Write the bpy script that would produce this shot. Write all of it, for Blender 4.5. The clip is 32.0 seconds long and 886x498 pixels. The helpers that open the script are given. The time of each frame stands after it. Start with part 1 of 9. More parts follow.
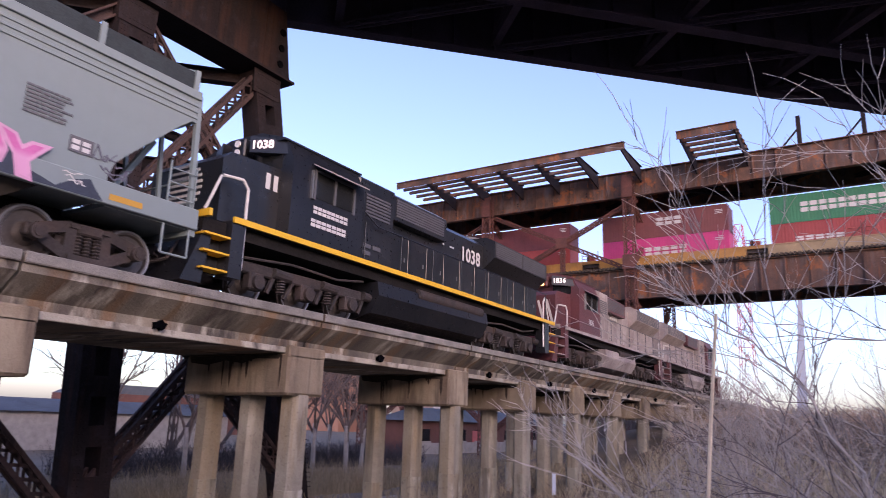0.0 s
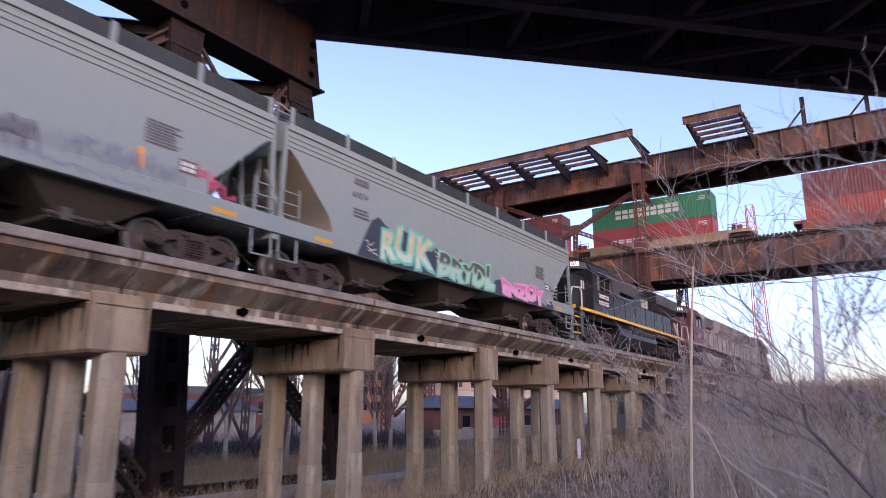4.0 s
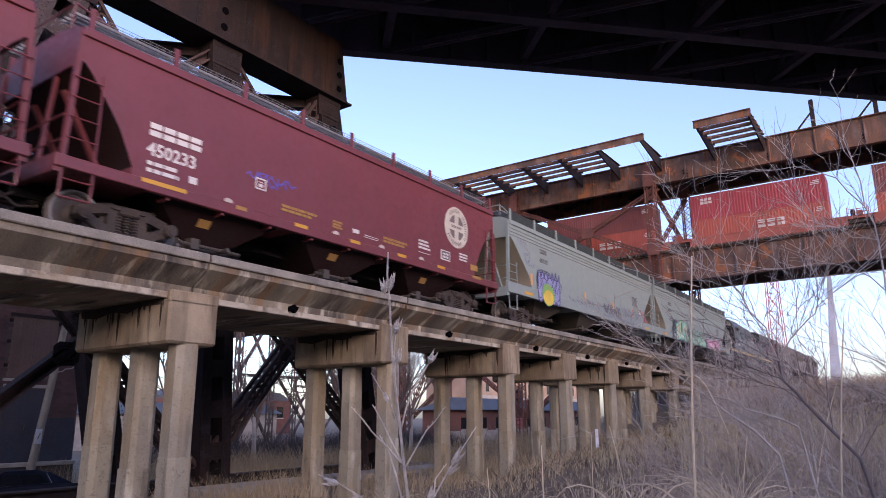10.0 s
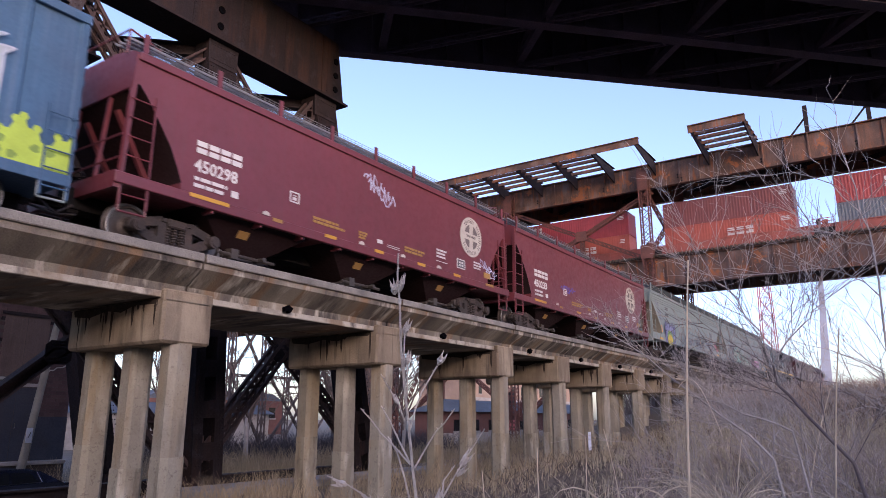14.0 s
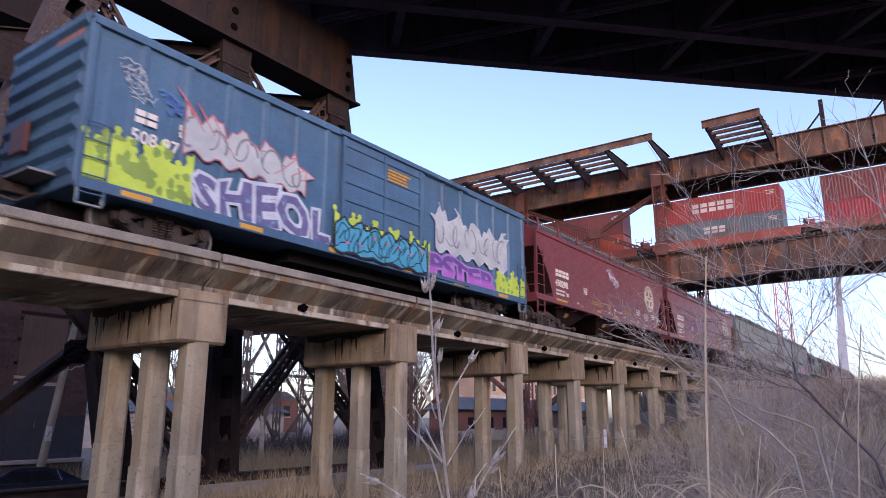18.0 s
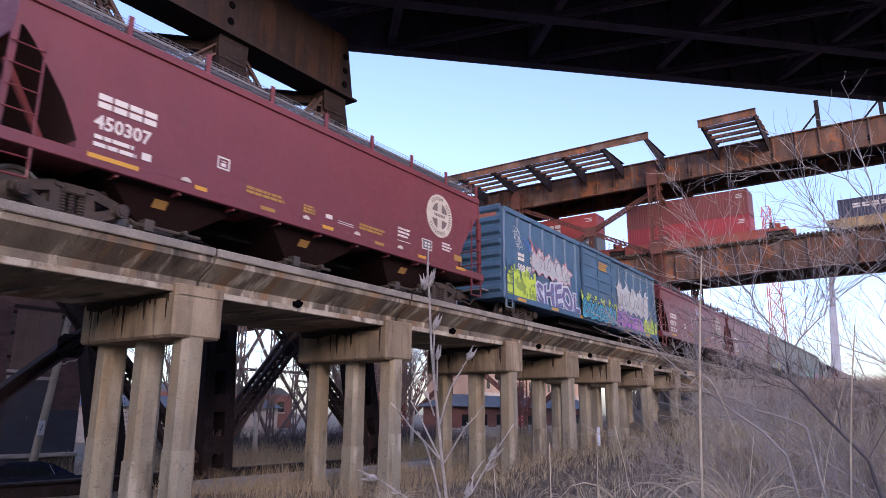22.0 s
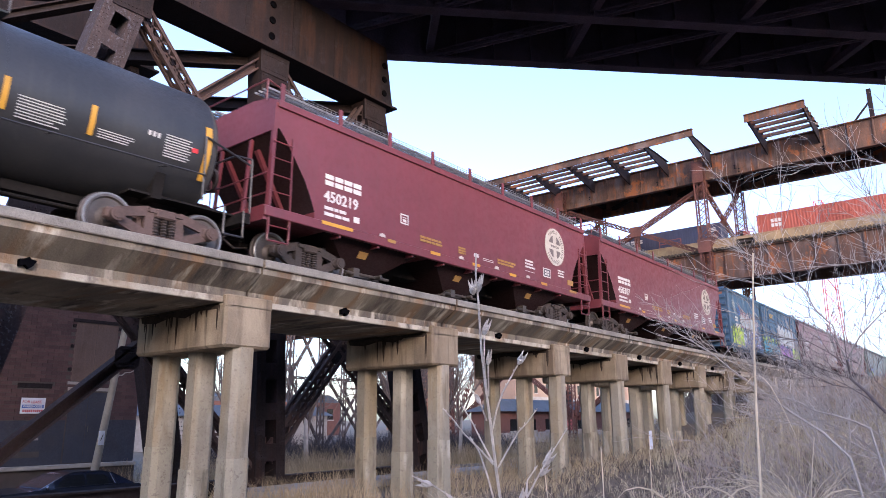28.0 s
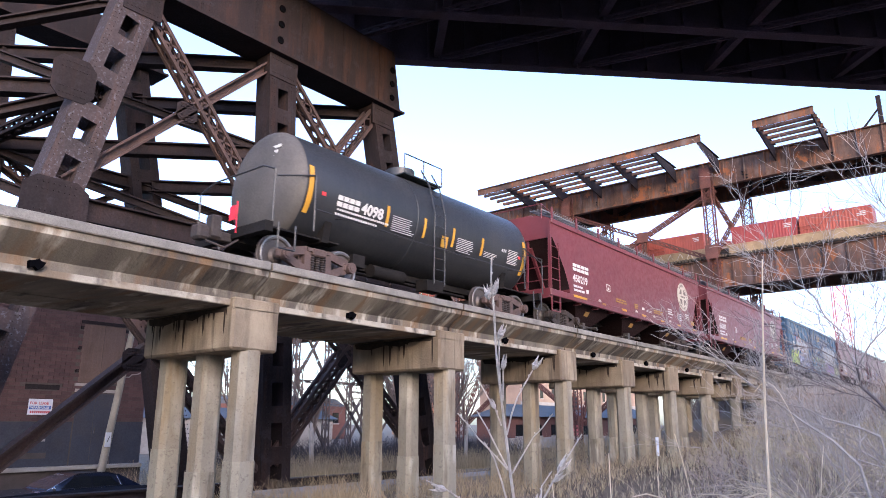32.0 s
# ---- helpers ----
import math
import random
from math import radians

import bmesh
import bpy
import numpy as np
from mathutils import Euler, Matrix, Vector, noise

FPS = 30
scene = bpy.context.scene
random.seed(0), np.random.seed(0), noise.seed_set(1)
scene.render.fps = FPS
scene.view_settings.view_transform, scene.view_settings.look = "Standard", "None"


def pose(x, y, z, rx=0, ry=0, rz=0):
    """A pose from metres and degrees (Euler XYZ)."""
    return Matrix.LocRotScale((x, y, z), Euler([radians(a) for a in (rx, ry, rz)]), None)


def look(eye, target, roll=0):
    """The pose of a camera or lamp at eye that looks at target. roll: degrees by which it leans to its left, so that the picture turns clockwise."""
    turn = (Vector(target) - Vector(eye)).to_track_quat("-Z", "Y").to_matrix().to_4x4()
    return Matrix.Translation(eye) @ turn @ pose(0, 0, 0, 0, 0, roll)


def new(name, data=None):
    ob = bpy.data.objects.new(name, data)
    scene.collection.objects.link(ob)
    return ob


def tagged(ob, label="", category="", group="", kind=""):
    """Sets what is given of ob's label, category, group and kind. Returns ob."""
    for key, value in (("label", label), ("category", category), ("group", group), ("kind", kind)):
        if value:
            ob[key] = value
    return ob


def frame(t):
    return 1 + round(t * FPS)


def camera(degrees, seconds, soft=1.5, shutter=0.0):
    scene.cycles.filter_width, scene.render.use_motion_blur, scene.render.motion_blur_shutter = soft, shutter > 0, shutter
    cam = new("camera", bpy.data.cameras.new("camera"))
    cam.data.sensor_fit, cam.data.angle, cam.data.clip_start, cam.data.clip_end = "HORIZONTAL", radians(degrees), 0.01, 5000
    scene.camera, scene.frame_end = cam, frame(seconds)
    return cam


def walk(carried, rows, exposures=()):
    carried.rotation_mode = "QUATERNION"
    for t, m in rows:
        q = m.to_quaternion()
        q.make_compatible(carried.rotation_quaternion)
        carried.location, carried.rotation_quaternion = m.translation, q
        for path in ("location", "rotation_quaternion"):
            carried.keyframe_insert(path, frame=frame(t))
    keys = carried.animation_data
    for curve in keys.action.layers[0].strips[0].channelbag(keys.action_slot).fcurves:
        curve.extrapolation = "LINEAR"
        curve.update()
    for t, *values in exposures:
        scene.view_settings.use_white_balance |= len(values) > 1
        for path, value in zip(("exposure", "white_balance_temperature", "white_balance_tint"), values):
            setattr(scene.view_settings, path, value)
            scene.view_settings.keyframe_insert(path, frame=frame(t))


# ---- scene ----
# ---- camera ----
cam = camera(64.79, 32.0, soft=0.6, shutter=0.5)
PATH = [
    (0.0, pose(3.350, 1.050, 2.950, 103.84, -1.90, -57.74)),
    (0.5, pose(3.350, 1.050, 2.950, 103.31, -1.98, -60.57)),
    (1.0, pose(3.350, 1.050, 2.950, 102.74, -1.61, -62.08)),
    (1.5, pose(3.350, 1.050, 2.950, 102.53, -1.37, -61.72)),
    (2.0, pose(3.350, 1.050, 2.950, 101.88, -1.40, -60.49)),
    (2.5, pose(3.350, 1.050, 2.950, 101.78, -1.42, -60.14)),
    (3.0, pose(3.350, 1.050, 2.950, 101.61, -1.43, -59.79)),
    (3.5, pose(3.350, 1.050, 2.950, 101.40, -1.22, -58.43)),
    (4.0, pose(1.425, 0.443, 2.418, 103.16, -0.03, -56.38)),
    (4.5, pose(0.080, 0.029, 2.023, 103.63, 0.84, -56.81)),
    (6.5, pose(0.034, -0.049, 2.000, 103.99, 0.03, -55.58)),
    (7.0, pose(0.031, -0.044, 2.000, 103.69, -0.17, -56.50)),
    (7.5, pose(0.028, -0.039, 2.000, 103.53, 0.35, -56.62)),
    (8.0, pose(0.024, -0.034, 2.000, 103.54, 0.51, -55.80)),
    (8.5, pose(0.021, -0.029, 2.000, 103.56, 0.60, -55.35)),
    (9.0, pose(0.017, -0.025, 2.000, 103.59, 0.53, -55.66)),
    (9.5, pose(0.015, -0.022, 2.000, 103.60, 0.43, -55.68)),
    (10.0, pose(0.013, -0.018, 2.000, 103.59, 0.36, -55.29)),
    (10.5, pose(0.011, -0.015, 2.000, 103.74, 0.34, -54.06)),
    (11.0, pose(0.009, -0.012, 2.000, 103.89, 0.54, -53.81)),
    (11.5, pose(0.006, -0.009, 2.000, 103.84, 0.44, -54.12)),
    (12.0, pose(0.004, -0.006, 2.000, 103.73, 0.26, -54.53)),
    (12.5, pose(0.002, -0.003, 2.000, 103.60, 0.13, -55.16)),
    (13.0, pose(0.000, -0.000, 2.000, 103.55, -0.11, -55.73)),
    (13.5, pose(-0.002, 0.003, 2.000, 103.63, -0.04, -55.73)),
    (14.0, pose(-0.004, 0.006, 2.000, 103.73, -0.04, -55.90)),
    (14.5, pose(-0.007, 0.010, 2.000, 103.80, -0.06, -55.70)),
    (16.5, pose(-0.016, 0.022, 2.000, 104.05, 0.03, -55.65)),
    (17.0, pose(-0.018, 0.026, 2.000, 103.92, -0.11, -55.72)),
    (17.5, pose(-0.020, 0.029, 2.000, 103.75, -0.09, -55.84)),
    (18.0, pose(-0.022, 0.032, 2.000, 103.56, 0.07, -54.79)),
    (18.5, pose(-0.025, 0.035, 2.000, 103.64, -0.06, -54.41)),
    (19.0, pose(-0.027, 0.039, 2.000, 103.63, -0.05, -54.45)),
    (19.5, pose(-0.027, 0.038, 2.000, 103.66, -0.18, -54.85)),
    (20.0, pose(-0.027, 0.038, 2.000, 103.59, -0.39, -55.11)),
    (20.5, pose(-0.027, 0.038, 2.000, 103.58, -0.55, -55.30)),
    (21.0, pose(-0.027, 0.038, 2.000, 103.54, -0.50, -55.44)),
    (21.5, pose(-0.027, 0.038, 2.000, 103.45, -0.50, -55.25)),
    (22.0, pose(-0.026, 0.038, 2.000, 103.32, -0.31, -55.28)),
    (22.5, pose(-0.026, 0.038, 2.000, 103.15, -0.38, -55.47)),
    (23.0, pose(-0.026, 0.038, 2.000, 103.12, -0.23, -55.51)),
    (23.5, pose(-0.026, 0.037, 2.000, 103.04, -0.13, -55.42)),
    (24.0, pose(-0.026, 0.037, 2.000, 103.01, -0.31, -55.13)),
    (24.5, pose(-0.026, 0.037, 2.000, 103.36, -0.29, -54.27)),
    (25.0, pose(-0.026, 0.037, 2.000, 103.50, -0.40, -54.41)),
    (25.5, pose(-0.026, 0.037, 2.000, 103.55, -0.17, -54.45)),
    (26.0, pose(-0.026, 0.037, 2.000, 103.58, -0.12, -53.48)),
    (26.5, pose(-0.027, 0.039, 2.000, 103.55, 0.19, -51.83)),
    (28.5, pose(-0.032, 0.045, 2.000, 103.80, 0.51, -51.25)),
    (29.0, pose(-0.033, 0.047, 2.000, 103.85, 0.49, -50.84)),
    (29.5, pose(-0.034, 0.049, 2.000, 103.87, 0.46, -50.79)),
    (30.0, pose(-0.035, 0.051, 2.000, 103.94, 0.17, -50.69)),
    (30.5, pose(-0.037, 0.052, 2.000, 103.94, 0.09, -50.67)),
    (31.0, pose(-0.038, 0.054, 2.000, 103.99, -0.03, -50.80)),
    (31.5, pose(-0.039, 0.056, 2.000, 104.04, -0.14, -51.01)),
    (32.0, pose(-0.040, 0.057, 2.000, 104.11, -0.05, -51.03)),
]
EXPOSURES = [(0.0, 0.08, 6650, 43), (4.0, 0.08, 6600, 41), (9.0, 0.1, 6650, 38), (14.0, 0.12, 6650, 37), (20.0, 0.14, 6600, 37), (25.0, 0.32, 6500, 37), (26.5, 0.56, 6500, 31), (29.0, 0.86, 6450, 28), (32.0, 0.95, 6400, 26)]
walk(cam, PATH, EXPOSURES)

# ---- world and light ----
world = bpy.data.worlds.new("evening_sky")
scene.world = world
world.use_nodes = True
wn, wl = world.node_tree.nodes, world.node_tree.links
sky = wn.new("ShaderNodeTexSky")
sky.sky_type, sky.sun_disc = "NISHITA", False
sky.sun_elevation, sky.sun_rotation = radians(14.0), radians(215.0)
sky.air_density, sky.dust_density, sky.ozone_density = 1.0, 2.0, 3.2
wn["Background"].inputs["Strength"].default_value = 0.42
wl.new(sky.outputs["Color"], wn["Background"].inputs["Color"])
sun = new("sun", bpy.data.lights.new("sun", "SUN"))
sun.data.energy, sun.data.angle, sun.data.color = 0.22, radians(30), (1.0, 0.93, 0.88)
sun.matrix_world = look((-20, -40, 18), (0, 0, 0))

# ---- mesh and part helpers ----
class Shape:
    """Collects boxes, bars, tubes and prisms into one mesh."""

    def __init__(self):
        self.v, self.f = [], []

    def add(self, verts, faces):
        n = len(self.v)
        self.v.extend([tuple(p) for p in verts])
        self.f.extend([tuple(n + i for i in face) for face in faces])
        return self

    def box(self, x0, x1, y0, y1, z0, z1, ch=0.0):
        if ch <= 0:
            return self.add([(x0, y0, z0), (x1, y0, z0), (x1, y1, z0), (x0, y1, z0), (x0, y0, z1), (x1, y0, z1), (x1, y1, z1), (x0, y1, z1)],
                            [(0, 3, 2, 1), (4, 5, 6, 7), (0, 1, 5, 4), (1, 2, 6, 5), (2, 3, 7, 6), (3, 0, 4, 7)])
        c = ch
        ring = [(x0 + c, y0), (x1 - c, y0), (x1, y0 + c), (x1, y1 - c), (x1 - c, y1), (x0 + c, y1), (x0, y1 - c), (x0, y0 + c)]
        inner = [(x0 + c, y0 + c), (x1 - c, y0 + c), (x1 - c, y0 + c), (x1 - c, y1 - c), (x1 - c, y1 - c), (x0 + c, y1 - c), (x0 + c, y1 - c), (x0 + c, y0 + c)]
        vs = [(p[0], p[1], z0) for p in inner] + [(p[0], p[1], z0 + c) for p in ring] + [(p[0], p[1], z1 - c) for p in ring] + [(p[0], p[1], z1) for p in inner]
        fs = [(0, 6, 4, 2), (24, 26, 28, 30)]
        for k in range(3):
            for i in range(8):
                j = (i + 1) % 8
                fs.append((8 * k + i, 8 * k + j, 8 * k + 8 + j, 8 * k + 8 + i))
        return self.add(vs, fs)

    def bar(self, p, q, w, h=None, up=(0, 0, 1)):
        """A rectangular bar from p to q, w wide and h deep."""
        h = w if h is None else h
        p, q = Vector(p), Vector(q)
        d = (q - p).normalized()
        u = Vector(up)
        if abs(d.dot(u)) > 0.98:
            u = Vector((1, 0, 0)) if abs(d.x) < 0.9 else Vector((0, 1, 0))
        s = d.cross(u).normalized() * (w / 2)
        n = s.cross(d).normalized() * (h / 2)
        vs = [a + b for a in (p, q) for b in (-s - n, s - n, s + n, -s + n)]
        return self.add(vs, [(0, 1, 2, 3), (7, 6, 5, 4), (0, 4, 5, 1), (1, 5, 6, 2), (2, 6, 7, 3), (3, 7, 4, 0)])

    def tube(self, p, q, r, n=10, r2=None, caps=True):
        r2 = r if r2 is None else r2
        p, q = Vector(p), Vector(q)
        d = (q - p).normalized()
        u = Vector((0, 0, 1)) if abs(d.z) < 0.9 else Vector((1, 0, 0))
        a = d.cross(u).normalized()
        b = d.cross(a)
        vs = []
        for c, rad in ((p, r), (q, r2)):
            for i in range(n):
                t = 2 * math.pi * i / n
                vs.append(c + (a * math.cos(t) + b * math.sin(t)) * rad)
        fs = [(i, (i + 1) % n, n + (i + 1) % n, n + i) for i in range(n)]
        if caps:
            fs += [tuple(range(n - 1, -1, -1)), tuple(range(n, 2 * n))]
        return self.add(vs, fs)

    def path(self, pts, r, n=6):
        for a, b in zip(pts, pts[1:]):
            self.tube(a, b, r, n)
        return self

    def prism(self, poly, axis, a, b):
        """A polygon of two coordinates drawn out along an axis from a to b."""
        def put(u, v, w):
            return (w, u, v) if axis == "x" else ((u, w, v) if axis == "y" else (u, v, w))
        n = len(poly)
        vs = [put(u, v, a) for u, v in poly] + [put(u, v, b) for u, v in poly]
        fs = [tuple(range(n)), tuple(range(2 * n - 1, n - 1, -1))]
        fs += [(i, n + i, n + (i + 1) % n, (i + 1) % n) for i in range(n)]
        return self.add(vs, fs)

    def lathe(self, prof, axis="x", n=32, c=(0, 0, 0)):
        """A profile of (along, radius) turned about an axis."""
        vs, fs = [], []
        for al, r in prof:
            for i in range(n):
                t = 2 * math.pi * i / n
                o = (al, r * math.cos(t), r * math.sin(t)) if axis == "x" else ((r * math.cos(t), al, r * math.sin(t)) if axis == "y" else (r * math.cos(t), r * math.sin(t), al))
                vs.append((c[0] + o[0], c[1] + o[1], c[2] + o[2]))
        for k in range(len(prof) - 1):
            for i in range(n):
                j = (i + 1) % n
                fs.append((k * n + i, k * n + j, (k + 1) * n + j, (k + 1) * n + i))
        return self.add(vs, fs)

    def ibeam(self, p, q, w, h, t=0.03):
        """A rolled section: two flanges and a web, standing upright."""
        p, q = Vector(p), Vector(q)
        o = Vector((0, 0, h / 2 - t / 2))
        self.bar(p + o, q + o, w, t)
        self.bar(p - o, q - o, w, t)
        return self.bar(p, q, t, h - 2 * t)

    def iprofile(self, p, q, w, h, t=0.06, web=0.06):
        """A plate girder drawn as one closed section from p to q (middle of its height)."""
        p, q = Vector(p), Vector(q)
        d = (q - p).normalized()
        e = d.cross(Vector((0, 0, 1))).normalized()
        a, b, c = w / 2, h / 2, web / 2
        sec = [(-a, -b), (a, -b), (a, t - b), (c, t - b), (c, b - t), (a, b - t), (a, b), (-a, b), (-a, b - t), (-c, b - t), (-c, t - b), (-a, t - b)]
        n = len(sec)
        vs = [o + e * u + Vector((0, 0, v)) for o in (p, q) for u, v in sec]
        fs = [tuple(range(n)), tuple(range(2 * n - 1, n - 1, -1))] + [(i, n + i, n + (i + 1) % n, (i + 1) % n) for i in range(n)]
        return self.add(vs, fs)

    def laced(self, p, q, w, d, bar=0.09, pitch=None, side=(0, 1, 0)):
        """A laced strut: four corner angles tied by crossed flat bars on all sides."""
        p, q = Vector(p), Vector(q)
        ax = (q - p).normalized()
        s = Vector(side)
        s = (s - ax * s.dot(ax)).normalized()
        e = ax.cross(s)
        ln = (q - p).length
        for a in (-1, 1):
            for b in (-1, 1):
                o = s * (a * w / 2) + e * (b * d / 2)
                self.bar(p + o, q + o, bar, bar, s)
        pitch = pitch or max(w, d) * 1.1
        k = max(2, int(ln / pitch))
        for i in range(k):
            t0, t1 = ax * (ln * i / k), ax * (ln * (i + 1) / k)
            for b in (-1, 1):
                self.bar(p + t0 - s * w / 2 + e * b * d / 2, p + t1 + s * w / 2 + e * b * d / 2, 0.07, 0.02, e)
                self.bar(p + t1 - s * w / 2 + e * b * d / 2, p + t0 + s * w / 2 + e * b * d / 2, 0.07, 0.02, e)
                self.bar(p + t0 - e * d / 2 + s * b * w / 2, p + t1 + e * d / 2 + s * b * w / 2, 0.07, 0.02, s)
                self.bar(p + t1 - e * d / 2 + s * b * w / 2, p + t0 + e * d / 2 + s * b * w / 2, 0.07, 0.02, s)
        return self

    def mesh(self, name, material, smooth=True):
        me = bpy.data.meshes.new(name)
        me.from_pydata(self.v, [], self.f)
        me.materials.append(material)
        if smooth:
            me.shade_smooth()
            me.set_sharp_from_angle(angle=radians(32))
        me.update()
        return me


# lettering and sprayed strokes too fine to pick apart singly
FINE_WORK = ("brand_bar", "white_marking", "yellow_marking", "dark_marking", "small_mark", "stencil_notice", "graffiti_scrawl", "graffiti_speckle", "graffiti_spike", "graffiti_outline", "emblem_mark", "soot_run", "cab_lettering")


def part(name, shape, material, parent=None, label="", at=None, smooth=True):
    """Links a shape, or a ready mesh, as one mesh object under a thing or a part."""
    me = shape.mesh(name, material, smooth) if isinstance(shape, Shape) else shape
    ob = new(name, me)
    if parent is not None:
        ob.parent = parent
    if at is not None:
        ob.matrix_basis = at
    if name in FINE_WORK:
        tagged(ob, label, kind="stuff")
    elif label:
        tagged(ob, label)
    return ob


def thing(name, label, category, at=None, group="", kind=""):
    """An Empty at a thing's base, which parents its parts."""
    ob = tagged(new(name), label, category, group, kind)
    ob.empty_display_size = 0.3
    if at is not None:
        ob.matrix_basis = at
    return ob


def text_mesh(words, size, material, bold=0.0, depth=0.004):
    """Lettering in the built-in font as a mesh that reads along x and stands along y."""
    cu = bpy.data.curves.new("lettering", "FONT")
    cu.body, cu.size, cu.extrude, cu.offset, cu.resolution_u = words, size, depth, bold, 2
    ob = bpy.data.objects.new("lettering", cu)
    scene.collection.objects.link(ob)
    bpy.context.view_layer.update()
    me = bpy.data.meshes.new_from_object(ob.evaluated_get(bpy.context.evaluated_depsgraph_get()))
    bpy.data.objects.remove(ob)
    me.materials.clear()
    me.materials.append(material)
    return me


# ---- materials ----
def socket(node, *names):
    for n in names:
        if n in node.inputs:
            return node.inputs[n]


def surface(name, base, rough=0.6, metal=0.0, var=0.25, scale=1.5, fine=25.0, bump=0.25, dirt=None, dirt_amount=0.35, dirt_scale=0.8,
            streak=None, streak_amount=0.0, streak_axis=2, flake=None, flake_amount=0.0, flake_scale=3.0, island=0.0, coat=0.0, runs=()):
    """A procedural paint, metal, concrete or soil: broad and fine variation, dirt, runs down the face, flaking, relief."""
    m = bpy.data.materials.new(name)
    m.use_nodes = True
    nt = m.node_tree
    n, l = nt.nodes, nt.links
    bsdf = n["Principled BSDF"]
    co = n.new("ShaderNodeTexCoord")

    def noise_tex(sc, detail=4.0, stretch=None, rough_=0.6):
        t = n.new("ShaderNodeTexNoise")
        t.inputs["Scale"].default_value, t.inputs["Detail"].default_value, t.inputs["Roughness"].default_value = sc, detail, rough_
        if stretch:
            mp = n.new("ShaderNodeMapping")
            mp.inputs["Scale"].default_value = stretch
            l.new(co.outputs["Object"], mp.inputs["Vector"])
            l.new(mp.outputs["Vector"], t.inputs["Vector"])
        else:
            l.new(co.outputs["Object"], t.inputs["Vector"])
        return t.outputs["Fac"]

    def ramp(fac, lo, hi, a=0.0, b=1.0):
        r = n.new("ShaderNodeMapRange")
        for key, val in (("From Min", lo), ("From Max", hi), ("To Min", a), ("To Max", b)):
            r.inputs[key].default_value = val
        l.new(fac, r.inputs["Value"])
        return r.outputs["Result"]

    def blend(fac, a, b, mode="MIX"):
        x = n.new("ShaderNodeMix")
        x.data_type, x.blend_type = "RGBA", mode
        if isinstance(fac, float):
            x.inputs[0].default_value = fac
        else:
            l.new(fac, x.inputs[0])
        for sock, val in ((x.inputs[6], a), (x.inputs[7], b)):
            if isinstance(val, tuple):
                sock.default_value = (*val, 1)
            else:
                l.new(val, sock)
        return x.outputs[2]

    light = tuple(min(1, c * (1 + var)) for c in base)
    dark = tuple(c * (1 - var) for c in base)
    col = blend(ramp(noise_tex(scale), 0.3, 0.7), dark, light)
    grain = noise_tex(fine, 3.0)
    col = blend(ramp(grain, 0.35, 0.65, 0.0, 0.35 * min(1, var * 3)), col, tuple(c * 0.6 for c in base))
    if streak:
        st = [7.0, 7.0, 7.0]
        st[streak_axis] = 0.35
        col = blend(ramp(noise_tex(1.0, 5.0, st), 0.5, 0.72, 0.0, streak_amount), col, streak)
    for k, (tint, amount, freq, lo, hi) in enumerate(runs):
        col = blend(ramp(noise_tex(1.0, 4.0, freq, 0.55), lo, hi, 0.0, amount), col, tint)
    if dirt:
        col = blend(ramp(noise_tex(dirt_scale, 6.0), 0.45, 0.7, 0.0, dirt_amount), col, dirt)
    if flake:
        col = blend(ramp(noise_tex(flake_scale, 8.0, None, 0.7), 0.56, 0.62, 0.0, flake_amount), col, flake)
    if island:
        oi = n.new("ShaderNodeObjectInfo")
        geo = n.new("ShaderNodeNewGeometry")
        ad = n.new("ShaderNodeMath")
        ad.operation = "ADD"
        l.new(oi.outputs["Random"], ad.inputs[0])
        l.new(geo.outputs["Random Per Island"], ad.inputs[1])
        fr = n.new("ShaderNodeMath")
        fr.operation = "FRACT"
        l.new(ad.outputs[0], fr.inputs[0])
        col = blend(ramp(fr.outputs[0], 0.0, 1.0, 0.0, island), col, tuple(c * 0.35 for c in base))
    l.new(col, bsdf.inputs["Base Color"])
    l.new(ramp(grain, 0.3, 0.7, max(0.02, rough - 0.12), min(1, rough + 0.12)), bsdf.inputs["Roughness"])
    bsdf.inputs["Metallic"].default_value = metal
    if coat:
        socket(bsdf, "Coat Weight").default_value = coat
    if bump:
        bp = n.new("ShaderNodeBump")
        bp.inputs["Strength"].default_value, bp.inputs["Distance"].default_value = bump, 0.02
        l.new(noise_tex(fine * 0.6, 6.0), bp.inputs["Height"])
        l.new(bp.outputs["Normal"], bsdf.inputs["Normal"])
    return m


def plain(name, base, rough=0.5, metal=0.0, var=0.12, bump=0.0):
    return surface(name, base, rough, metal, var, 2.0, 30.0, bump)


def glow(name, base, strength):
    m = plain(name, base, 0.3)
    b = m.node_tree.nodes["Principled BSDF"]
    socket(b, "Emission Color").default_value = (*base, 1)
    socket(b, "Emission Strength").default_value = strength
    return m


def glass(name, tint=(0.25, 0.3, 0.33)):
    m = bpy.data.materials.new(name)
    m.use_nodes = True
    b = m.node_tree.nodes["Principled BSDF"]
    b.inputs["Base Color"].default_value = (*tint, 1)
    b.inputs["Roughness"].default_value = 0.06
    socket(b, "Transmission Weight").default_value = 0.6
    return m


